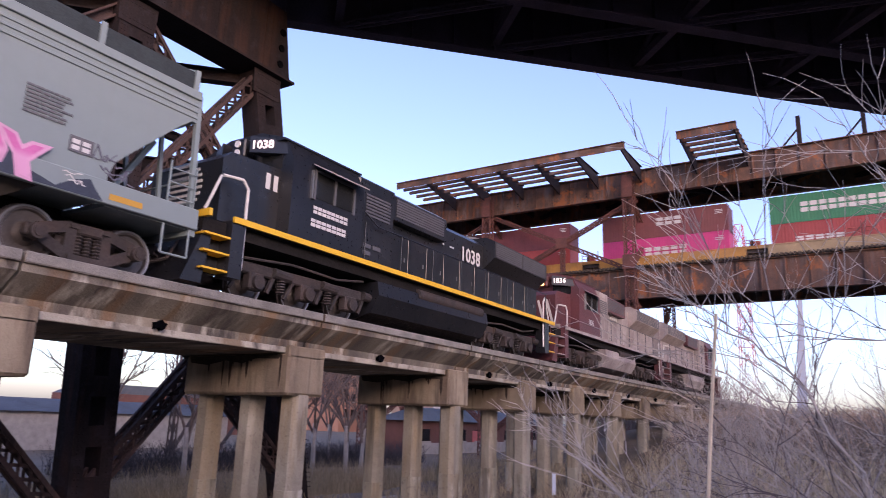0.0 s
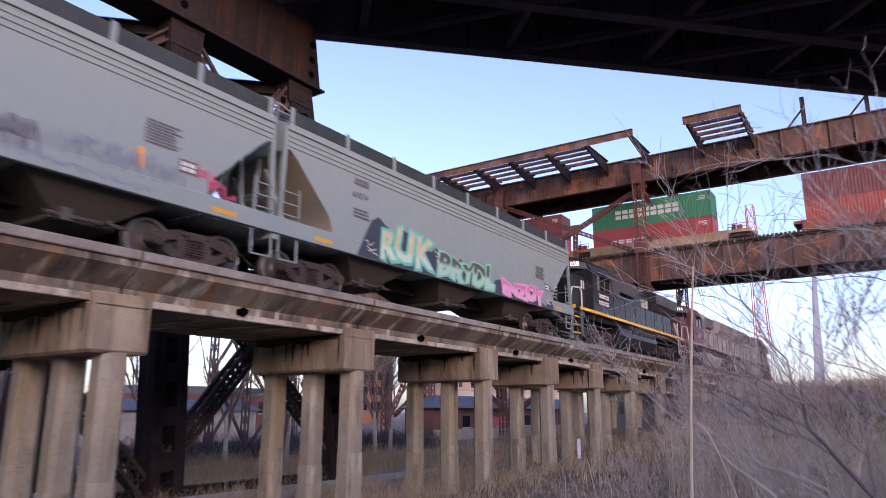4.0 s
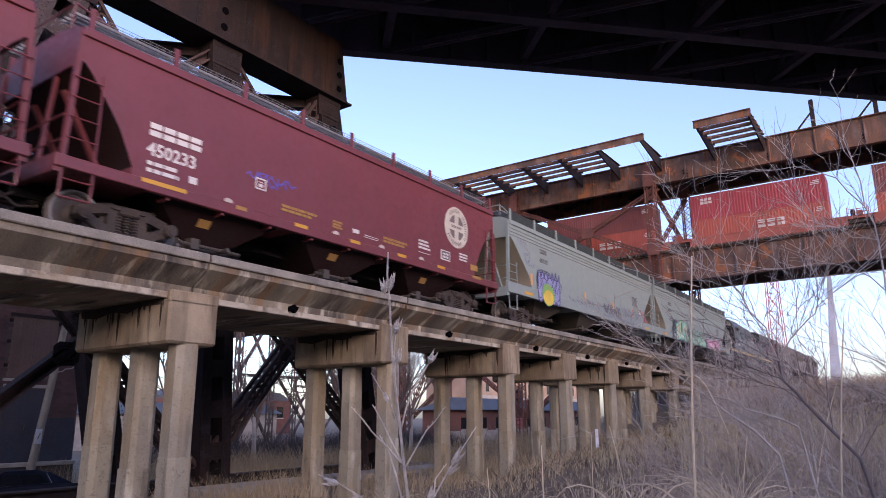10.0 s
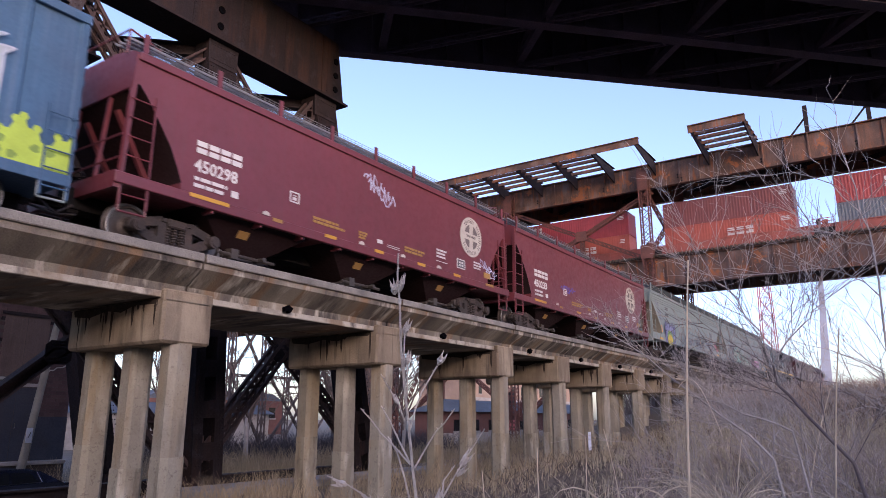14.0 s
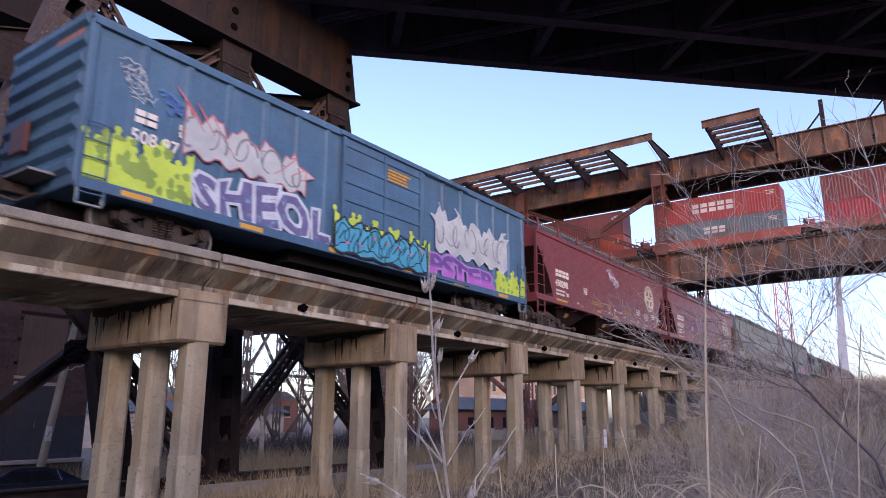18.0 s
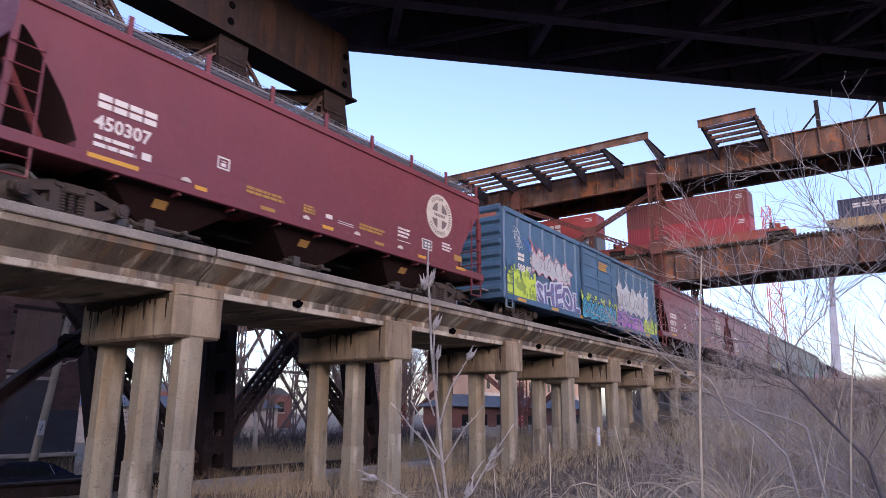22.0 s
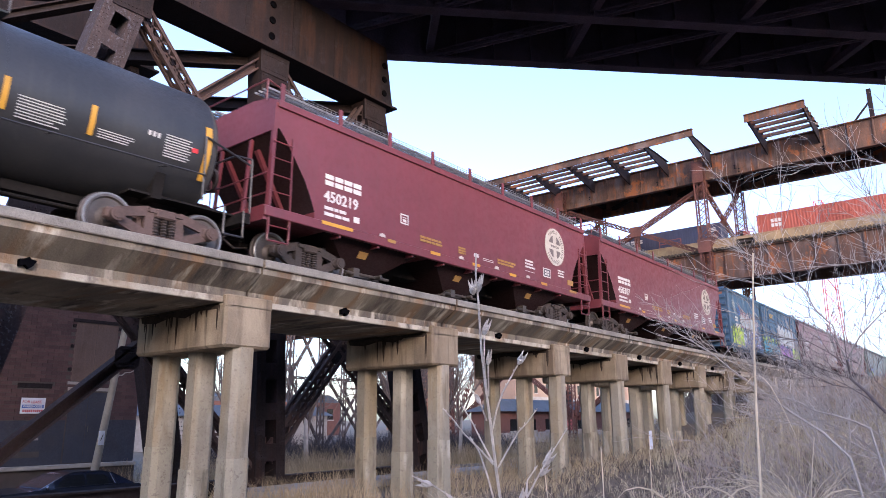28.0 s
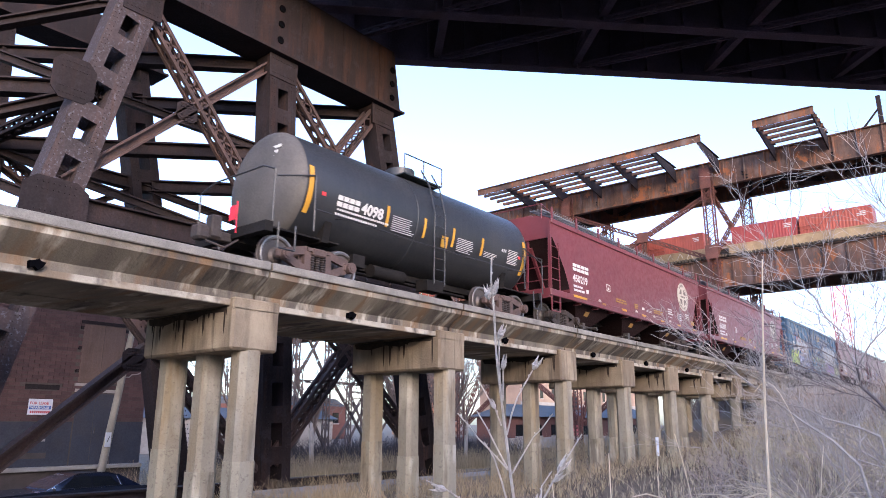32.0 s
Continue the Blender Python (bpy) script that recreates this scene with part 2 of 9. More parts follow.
CONCRETE = surface("weathered_concrete", (0.31, 0.265, 0.20), 0.88, 0, 0.25, 1.6, 34, 0.7, (0.07, 0.06, 0.052), 0.6, 0.8, runs=(
    ((0.09, 0.075, 0.062), 0.9, (0.55, 0.1, 0.25), 0.44, 0.58), ((0.22, 0.125, 0.06), 0.75, (1.7, 0.2, 0.2), 0.50, 0.62), ((0.035, 0.03, 0.028), 0.85, (2.3, 0.5, 0.8), 0.55, 0.66), ((0.60, 0.55, 0.45), 0.7, (2.7, 0.6, 0.9), 0.56, 0.67)))
LIP = surface("pale_concrete_lip", (0.44, 0.40, 0.33), 0.88, 0, 0.2, 1.8, 34, 0.7, (0.14, 0.12, 0.095), 0.6, 1.3, runs=(
    ((0.20, 0.14, 0.085), 0.85, (1.1, 0.6, 1.2), 0.48, 0.62), ((0.06, 0.052, 0.046), 0.85, (2.4, 0.8, 1.8), 0.54, 0.66)))
CONCRETE_TAN = surface("tan_concrete", (0.262, 0.206, 0.14), 0.88, 0, 0.2, 1.3, 32, 0.7, (0.14, 0.095, 0.06), 0.55, 1.1, runs=(
    ((0.42, 0.34, 0.235), 0.6, (0.9, 0.9, 0.4), 0.52, 0.66), ((0.11, 0.08, 0.055), 0.75, (2.0, 2.0, 0.4), 0.52, 0.64), ((0.06, 0.048, 0.036), 0.6, (5.0, 4.0, 0.5), 0.56, 0.68)))
CONCRETE_GREY = surface("grey_concrete", (0.29, 0.258, 0.20), 0.9, 0, 0.18, 1.2, 28, 0.7, (0.165, 0.14, 0.10), 0.55, 1.1, runs=(
    ((0.27, 0.195, 0.105), 0.65, (1.2, 1.2, 0.25), 0.48, 0.64), ((0.085, 0.072, 0.058), 0.7, (2.6, 2.6, 0.3), 0.57, 0.68), ((0.45, 0.41, 0.33), 0.5, (1.9, 1.9, 0.4), 0.56, 0.66)), flake=(0.13, 0.11, 0.085), flake_amount=0.35, flake_scale=14.0)
CONCRETE_FOOT = surface("pale_cast_concrete", (0.315, 0.28, 0.21), 0.9, 0, 0.2, 1.6, 28, 0.8, (0.20, 0.17, 0.125), 0.5, 1.6, runs=(
    ((0.26, 0.19, 0.105), 0.7, (1.6, 1.6, 0.35), 0.5, 0.64), ((0.52, 0.48, 0.40), 0.6, (2.2, 2.2, 0.6), 0.54, 0.64), ((0.10, 0.085, 0.065), 0.7, (3.2, 3.2, 0.5), 0.58, 0.68)), flake=(0.12, 0.10, 0.08), flake_amount=0.5, flake_scale=9.0)
SOOT = surface("black_soot_stain", (0.045, 0.034, 0.026), 0.95, 0, 0.4, 6, 30, 0.2, (0.07, 0.052, 0.038), 0.5, 5.0)
KERB = surface("kerb_concrete", (0.24, 0.22, 0.19), 0.92, 0, 0.3, 2.0, 45, 0.8, (0.09, 0.08, 0.07), 0.5, 1.5)
RUST = surface("rusted_girder_steel", (0.145, 0.075, 0.050), 0.85, 0.1, 0.4, 0.7, 14, 0.6, (0.045, 0.034, 0.034), 0.85, 0.45, (0.05, 0.036, 0.032), 0.6, 2, (0.33, 0.11, 0.036), 0.85, 0.55, runs=(((0.20, 0.15, 0.135), 0.7, (0.5, 0.9, 0.25), 0.52, 0.64), ((0.26, 0.085, 0.03), 0.8, (0.6, 2.2, 0.3), 0.55, 0.66)))
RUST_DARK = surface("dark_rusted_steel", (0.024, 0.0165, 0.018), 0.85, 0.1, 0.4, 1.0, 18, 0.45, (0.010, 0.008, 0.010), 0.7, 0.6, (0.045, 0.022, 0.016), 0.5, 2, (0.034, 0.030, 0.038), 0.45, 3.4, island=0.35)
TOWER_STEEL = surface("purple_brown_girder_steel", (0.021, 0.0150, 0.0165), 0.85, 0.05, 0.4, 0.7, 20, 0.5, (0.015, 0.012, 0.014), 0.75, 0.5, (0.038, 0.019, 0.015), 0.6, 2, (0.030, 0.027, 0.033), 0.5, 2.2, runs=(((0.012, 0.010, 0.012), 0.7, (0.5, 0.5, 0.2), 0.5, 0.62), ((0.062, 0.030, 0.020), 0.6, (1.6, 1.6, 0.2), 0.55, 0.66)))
# paler than the near tower: distance haze is put into this colour
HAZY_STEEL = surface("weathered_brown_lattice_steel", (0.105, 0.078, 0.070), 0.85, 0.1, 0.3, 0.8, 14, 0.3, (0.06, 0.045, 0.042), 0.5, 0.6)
BRACE_STEEL = surface("rust_brown_brace_steel", (0.062, 0.036, 0.033), 0.8, 0.1, 0.35, 1.0, 18, 0.45, (0.024, 0.018, 0.018), 0.6, 0.7, (0.09, 0.042, 0.028), 0.4)
# flat black that stands for the unlit inside of holes and pockets
HOLE = plain("unlit_hollow_steel", (0.003, 0.003, 0.004), 0.9)
socket(HOLE.node_tree.nodes["Principled BSDF"], "Specular IOR Level").default_value = 0.0
LEG_STEEL = surface("flaking_leg_steel", (0.045, 0.032, 0.034), 0.8, 0.15, 0.4, 1.0, 18, 0.5, (0.018, 0.014, 0.016), 0.65, 0.7, (0.075, 0.036, 0.026), 0.5, 2, (0.105, 0.105, 0.135), 0.75, 11.0)
BLACK_STEEL = surface("sooty_bridge_steel", (0.062, 0.044, 0.072), 0.8, 0.2, 0.35, 0.8, 15, 0.4, (0.06, 0.035, 0.028), 0.4, 0.6)
RED_STEEL = surface("oxide_painted_steel", (0.14, 0.050, 0.036), 0.75, 0.1, 0.3, 1.0, 15, 0.4, (0.05, 0.03, 0.028), 0.55, 0.8)
BALLAST = surface("track_ballast", (0.16, 0.14, 0.12), 0.95, 0, 0.45, 6, 40, 1.0)
RAIL = surface("rail_steel", (0.16, 0.10, 0.07), 0.5, 0.7, 0.3, 3, 40, 0.2)
TIE = surface("tarred_sleeper_wood", (0.07, 0.05, 0.035), 0.9, 0, 0.35, 3, 30, 0.6)
BRICK = surface("sooted_brick", (0.105, 0.056, 0.054), 0.9, 0, 0.3, 1.0, 20, 0.5, (0.05, 0.035, 0.035), 0.5, 0.5, island=0.5)
MORTAR = surface("old_mortar", (0.075, 0.06, 0.055), 0.95, 0, 0.25, 2, 30, 0.6)
SOIL = surface("dry_winter_ground", (0.165, 0.12, 0.082), 0.95, 0, 0.35, 0.5, 12, 0.9, (0.11, 0.085, 0.06), 0.6, 0.25)
ASPHALT = surface("grey_road", (0.28, 0.27, 0.26), 0.9, 0, 0.15, 0.6, 30, 0.4, (0.14, 0.13, 0.12), 0.4, 0.5)

# ---- ground ----
def smooth_step(a, b, x):
    t = max(0.0, min(1.0, (x - a) / (b - a)))
    return t * t * (3 - 2 * t)


def ground_z(x, y):
    """Height of the ground: flat street, a brushy bank that climbs beside the far end of the trestle."""
    h = 3.3 * smooth_step(22, 54, x) * (1 - smooth_step(13.5, 24, y)) * smooth_step(-70, -10, y)
    h += 0.75 * smooth_step(5, 15, x - 0.7 * y) * (1 - smooth_step(9.5, 12, y))
    h += 0.16 * noise.noise(Vector((x * 0.35, y * 0.35, 0.3))) * (1 - smooth_step(60, 120, math.hypot(x, y)))
    h -= 0.75 * smooth_step(19.5, 22.5, y)
    return h


def build_ground():
    s = Shape()
    xs = [-3000, -900, -300, -120, -60, -30, -15] + [-8 + 1.25 * i for i in range(68)] + [80, 90, 105, 130, 170, 240, 400, 900, 3000]
    ys = [-3000, -900, -300, -120, -60, -30, -18] + [-12 + 1.25 * i for i in range(58)] + [64, 70, 80, 100, 140, 200, 320, 900, 3000]
    n = len(ys)
    vs = [(x, y, ground_z(x, y)) for x in xs for y in ys]
    fs = [(i * n + j, (i + 1) * n + j, (i + 1) * n + j + 1, i * n + j + 1) for i in range(len(xs) - 1) for j in range(n - 1)]
    s.add(vs, fs)
    tagged(part("ground", s, SOIL), "dry winter ground with dead grass under the trestle", "ground", kind="structure")


# ---- concrete trestle ----
DECK_TOP, SOFFIT, CAP_LOW = 5.02, 4.19, 3.35
NEAR, FAR, MID = 10.89, 15.11, 13.0
BENTS = [2.0, 8.1, 14.19, 20.29, 24.82, 29.25] + [33.65 + 4.4 * i for i in range(12)]


def edge_profile(y0, out):
    """Cross-section of the edge girder: kerb, leaning face, upright lip; out is -1 for the near side."""
    return [(y0, DECK_TOP), (y0, DECK_TOP - 0.15), (y0 - out * 0.05, DECK_TOP - 0.16), (y0 - out * 0.06, DECK_TOP - 0.27), (y0 - out * 0.50, SOFFIT + 0.26),
            (y0 - out * 0.52, SOFFIT + 0.02), (y0 - out * 0.55, SOFFIT), (y0 - out * 1.9, SOFFIT), (y0 - out * 1.9, DECK_TOP - 0.35), (y0 - out * 0.42, DECK_TOP - 0.33), (y0 - out * 0.36, DECK_TOP)]


def build_trestle():
    t = thing("concrete_trestle", "stained concrete railway trestle on rows of square columns", "trestle")
    for i in range(len(BENTS) - 1):
        x0, x1 = BENTS[i] + 0.025, BENTS[i + 1] - 0.025
        if i == 0:
            x0 = -14.0
        for name, y0, out in (("edge_girder", NEAR, -1), ("edge_girder", FAR, 1)):
            s = Shape()
            poly = edge_profile(y0, out)
            s.prism([p for p in poly if True], "x", x0, x1)
            g = part(name, s, CONCRETE, t, "precast concrete edge girder streaked with rust and soot")
            if out < 0:
                k = Shape()
                k.box(x0 + 0.004, x1 - 0.004, y0 - 0.012, y0 + 0.34, DECK_TOP - 0.145, DECK_TOP + 0.012, 0.012)
                part("kerb", k, KERB, g, "rough grey concrete kerb")
                part("girder_lip", Shape().box(x0 + 0.006, x1 - 0.006, y0 + 0.512, y0 + 0.6, SOFFIT - 0.004, SOFFIT + 0.25, 0.012), LIP, g, "pale stained lower lip")
                ln = x1 - x0
                for fx in (0.42,) if ln < 7 else (0.25, 0.6, 0.82):
                    # a proud black shape; the pocket's inner darkness is only its colour
                    h = Shape()
                    xc = x0 + ln * fx
                    h.prism([(xc - 0.10, SOFFIT + 0.09), (xc - 0.03, SOFFIT + 0.12), (xc + 0.03, SOFFIT + 0.07), (xc + 0.08, SOFFIT + 0.11), (xc + 0.13, SOFFIT + 0.20), (xc + 0.05, SOFFIT + 0.215), (xc + 0.02, SOFFIT + 0.25), (xc - 0.05, SOFFIT + 0.21), (xc - 0.11, SOFFIT + 0.20)], "y", y0 + 0.41, y0 + 0.509)
                    part("drain_pocket", h, HOLE, g, "drain pocket, its dark hollow drawn as a black shape")
        s = Shape()
        s.box(x0, x1, NEAR + 1.9, FAR - 1.9, SOFFIT + 0.01, DECK_TOP - 0.36)
        part("deck_slab", s, CONCRETE, t)
    for i, x in enumerate(BENTS):
        if i >= 14:
            break
        b = Shape().box(x - 0.54, x + 0.54, 11.25, 14.42, CAP_LOW, SOFFIT - 0.004, 0.05)
        b.box(x - 0.54, x + 0.54, 11.25, 11.394, SOFFIT - 0.1, SOFFIT + 0.15, 0.03)
        cap = part("bent_cap", b, CONCRETE_TAN, t, "tan concrete bent cap with black drips")
        if i < 8:
            # soot that has run down from the deck joint
            rs = random.Random(90 + i)
            st = Shape()
            y = 11.45
            while y < 14.2:
                w = rs.uniform(0.025, 0.11)
                ln = rs.choice((0.08, 0.14, 0.3, 0.5, 0.75)) * rs.uniform(0.6, 1.1)
                st.prism([(y, SOFFIT - 0.05), (y + w, SOFFIT - 0.05), (y + w * 0.9, SOFFIT - 0.05 - ln * 0.6), (y + w * 0.5, SOFFIT - 0.05 - ln), (y + w * 0.15, SOFFIT - 0.05 - ln * 0.7)], "x", x - 0.543, x - 0.538)
                y += w * rs.choice((0.9, 1.2, 2.5, 6.0))
            st.prism([(11.46, SOFFIT - 0.03), (14.3, SOFFIT - 0.03), (14.25, SOFFIT - 0.16), (13.7, SOFFIT - 0.22), (13.1, SOFFIT - 0.13), (12.6, SOFFIT - 0.20), (12.2, SOFFIT - 0.10), (11.55, SOFFIT - 0.12)], "x", x - 0.5445, x - 0.538)
            part("soot_run", st, SOOT, cap, "black soot runs")
        for y in (11.52, 12.75, 14.08):
            c = Shape()
            z0 = min(ground_z(x, y) - 0.5, 3.0)
            w = 0.25
            poly = [(x - w, y - w + 0.1), (x - w + 0.1, y - w), (x + w - 0.1, y - w), (x + w, y - w + 0.1), (x + w, y + w - 0.1), (x + w - 0.1, y + w), (x - w + 0.1, y + w), (x - w, y + w - 0.1)]
            zj = random.uniform(1.1, 1.6)
            foot = Shape().prism(poly, "z", z0, zj)
            k = random.uniform(0.935, 0.965)
            c.prism([(x + (a - x) * k + random.uniform(-0.015, 0.015), y + (b_ - y) * k) for a, b_ in poly], "z", zj - 0.02, CAP_LOW + 0.02)
            part("column_foot", foot, CONCRETE_FOOT, part("column", c, CONCRETE_GREY, t), "paler cast lower length of the column")
    part("abutment", Shape().box(62.2, 84, NEAR + 0.1, FAR - 0.1, -1.0, SOFFIT - 0.006, 0.05), CONCRETE, t, "concrete end abutment")
    s = Shape()
    s.box(-14, 82, NEAR + 0.4, FAR - 0.4, DECK_TOP - 0.34, DECK_TOP - 0.06)
    tagged(part("ballast_bed", s, BALLAST), "grey stone ballast on the trestle deck", "ballast", kind="structure")
    s = Shape()
    for i in range(170):
        s.box(-14 + 0.55 * i, -13.76 + 0.55 * i, MID - 1.25, MID + 1.25, DECK_TOP - 0.12, DECK_TOP - 0.03)
    tagged(part("sleeper", s, TIE), "tarred wooden railway sleepers", "sleepers", kind="stuff")
    for y in (MID - 0.72, MID + 0.72):
        s = Shape().bar((-14, y, 5.01), (82, y, 5.01), 0.13, 0.03).bar((-14, y, 5.05), (82, y, 5.05), 0.03, 0.12).bar((-14, y, 5.1), (82, y, 5.1), 0.07, 0.04)
        tagged(part("rail", s, RAIL), "worn steel running rail", "rail", kind="structure")


# ---- steel viaduct overhead with its tower ----
def plate_leg(s, p, q, w, d, holes=True):
    """A riveted box leg: corner bars and side plates with rows of access holes left between battens."""
    p, q = Vector(p), Vector(q)
    ln = (q - p).length
    ax = (q - p) / ln
    y = Vector((0, 1, 0))
    e = ax.cross(y).normalized()
    for a in (-1, 1):
        s.bar(p + e * a * (w / 2 - 0.17), q + e * a * (w / 2 - 0.17), 0.34, d, y)
    n = int(ln / 1.15)
    for i in range(n):
        c0, c1 = p + ax * (ln * (i + 0.0) / n), p + ax * (ln * (i + 0.42) / n)
        for b in (-1, 1):
            s.bar(c0 + y * b * (d / 2 - 0.02), c1 + y * b * (d / 2 - 0.02), w - 0.2, 0.03, y)
    return s


def rivets(s, p, q, n, r=0.022, face=(0, -1, 0)):
    p, q, f = Vector(p), Vector(q), Vector(face)
    for i in range(n):
        c = p + (q - p) * ((i + 0.5) / n)
        s.tube(c, c + f * 0.018, r, 5, r * 0.6)


TY = 18.3


def build_tower():
    """Two bents of three battered legs, the second set back along the viaduct, with laced X braces, struts and gussets."""
    t = thing("steel_viaduct_tower", "dark riveted steel viaduct tower with crossed braces", "tower")
    legs = [((8.35, 14.2), (4.9, -0.4)), ((13.35, 14.2), (14.05, -0.4)), ((18.22, 14.2), (21.4, -0.4))]
    D = 6.6

    def on(row, i, z):
        (xt, zt), (xb, zb) = legs[i]
        return Vector((xb + (xt - xb) * (z - zb) / (zt - zb) - D * row, TY + D * row, z))

    def gusset(c, w, h, front=True):
        y = c.y - 0.40 if front else c.y - 0.2
        pts = [(c.x - w, c.z - h * 0.6), (c.x - w * 0.6, c.z - h), (c.x + w * 0.6, c.z - h), (c.x + w, c.z - h * 0.6), (c.x + w, c.z + h * 0.6), (c.x + w * 0.6, c.z + h), (c.x - w * 0.6, c.z + h), (c.x - w, c.z + h * 0.6)]
        g = Shape().prism(pts, "y", y, y + 0.022)
        for zz in (-0.75, -0.45, 0.45, 0.75):
            rivets(g, (c.x - w * 0.65, y, c.z + h * zz), (c.x + w * 0.65, y, c.z + h * zz), 8, 0.028)
        part("gusset_plate", g, RUST_DARK, t, "riveted gusset plate")

    for row in (0, 1):
        for i in range(3):
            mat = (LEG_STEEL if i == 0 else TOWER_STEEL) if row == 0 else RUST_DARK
            s = Shape()
            a, b = on(row, i, -0.4), on(row, i, 14.24 if row == 0 else 15.4)
            plate_leg(s, a, b, 1.1, 0.75)
            for k in (-1, 1):
                rivets(s, a + Vector((k * 0.46, -0.376, 1)), b + Vector((k * 0.46, -0.376, 0)), 90, 0.026)
                rivets(s, a + Vector((k * 0.36, -0.376, 1)), b + Vector((k * 0.36, -0.376, 0)), 90, 0.026)
            part("leg", s, mat, t, "riveted box leg with rows of access holes and flaking paint")
        bays = ((0.9, 7.5), (7.9, 14.2)) if row == 0 else ((7.4, 10.8), (10.8, 14.2))
        for i in (0, 1):
            for k, (z0, z1) in enumerate(bays):
                z0 = -0.2 if row == 0 and i == 0 and k == 0 else z0
                p, q = on(row, i, z0), on(row, i + 1, z1)
                if row == 0:
                    # a plain channel beam climbs one way, a laced brace the other
                    part("brace", Shape().ibeam(p, q, 0.40, 0.42, 0.06), BRACE_STEEL, t, "riveted channel brace") if i == 0 else part("brace", Shape().laced(p, q, 0.34, 0.42, 0.12, 0.5), BRACE_STEEL, t, "laced diagonal brace")
                else:
                    part("brace", Shape().ibeam(p, q, 0.26, 0.26, 0.04), RUST_DARK, t, "laced diagonal brace")
                if row and z0 > 8:
                    continue
                p, q = on(row, i, z1), on(row, i + 1, z0)
                part("brace", Shape().laced(p, q, 0.32, 0.40, 0.11, 0.45), BRACE_STEEL, t, "laced diagonal brace")
                mid = (on(row, i, z0) + on(row, i + 1, z1)) / 2
                gusset(mid, 0.34, 0.3, False) if row == 0 else None
            for z in (0.05, 7.4) if row == 0 else (7.4, 10.8):
                part("strut", Shape().ibeam(on(row, i, z), on(row, i + 1, z), 0.4, 0.62 if z < 10 else 0.45, 0.05), RUST_DARK, t, "riveted horizontal strut")
        for i in range(3):
            if row == 0:
                gusset(on(row, i, 7.35), 0.8, 0.6)
                c = on(row, i, 14.16)
                g = Shape().prism([(c.x - 0.56, 13.35), (c.x + 0.56, 13.35), (c.x + 0.6, 14.16), (c.x - 0.6, 14.16)], "y", c.y - 0.41, c.y - 0.385)
                for zz in (13.5, 14.0):
                    rivets(g, (c.x - 0.5, c.y - 0.41, zz), (c.x + 0.5, c.y - 0.41, zz), 9, 0.026)
                part("gusset_plate", g, RUST_DARK, t, "riveted gusset plate")
        # deep cross girder on top of the legs
        y = TY + D * row
        x0, x1 = 7.3 - D * row, 19.12 - D * row
        zl = 14.25 if row == 0 else 15.4
        s = Shape().prism([(x0, zl), (x1, zl), (x1 - 0.42, 16.75), (x0, 16.75)], "y", y - 0.5, y + 0.5)
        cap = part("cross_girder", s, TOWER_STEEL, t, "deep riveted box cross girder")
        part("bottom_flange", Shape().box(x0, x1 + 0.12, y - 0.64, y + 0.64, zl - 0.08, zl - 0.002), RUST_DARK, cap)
        for k in range(8):
            xx = x0 + 0.8 + 1.95 * k
            if xx < x1 - 0.9 and row == 0:
                sp = Shape().box(xx, xx + 0.34, y - 0.525, y - 0.502, 14.28, 16.7)
                for c in (0.06, 0.28):
                    rivets(sp, (xx + c, y - 0.525, 14.4), (xx + c, y - 0.525, 16.6), 18, 0.024)
                part("splice_plate", sp, TOWER_STEEL, cap)
        # access holes as black discs, their darkness put into the colour
        for xx in (x1 - 0.5, x1 - 6.05) if row == 0 else ():
            for z in (14.7, 15.3, 15.9):
                part("hole", Shape().tube((xx, y - 0.49, z), (xx, y - 0.53, z), 0.13, 16), HOLE, cap, "dark round access hole")
    # bracing between the two bents, above the trains
    for i in range(3):
        for z0, z1 in ((7.4, 10.8), (10.8, 14.0)):
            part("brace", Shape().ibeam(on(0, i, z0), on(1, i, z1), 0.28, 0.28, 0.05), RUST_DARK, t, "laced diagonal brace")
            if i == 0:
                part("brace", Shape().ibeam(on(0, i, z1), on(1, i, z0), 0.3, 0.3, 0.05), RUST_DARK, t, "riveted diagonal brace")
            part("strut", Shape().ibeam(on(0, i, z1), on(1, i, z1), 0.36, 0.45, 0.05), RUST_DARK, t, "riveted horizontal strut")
    gusset(on(0, 0, 10.7) + Vector((-0.75, 0, 0)), 0.55, 0.6)
    part("plan_brace", Shape().laced(on(0, 0, 10.8), on(1, 1, 10.8), 0.26, 0.26, 0.09, 0.6, (0, 0, 1)), RUST_DARK, t)


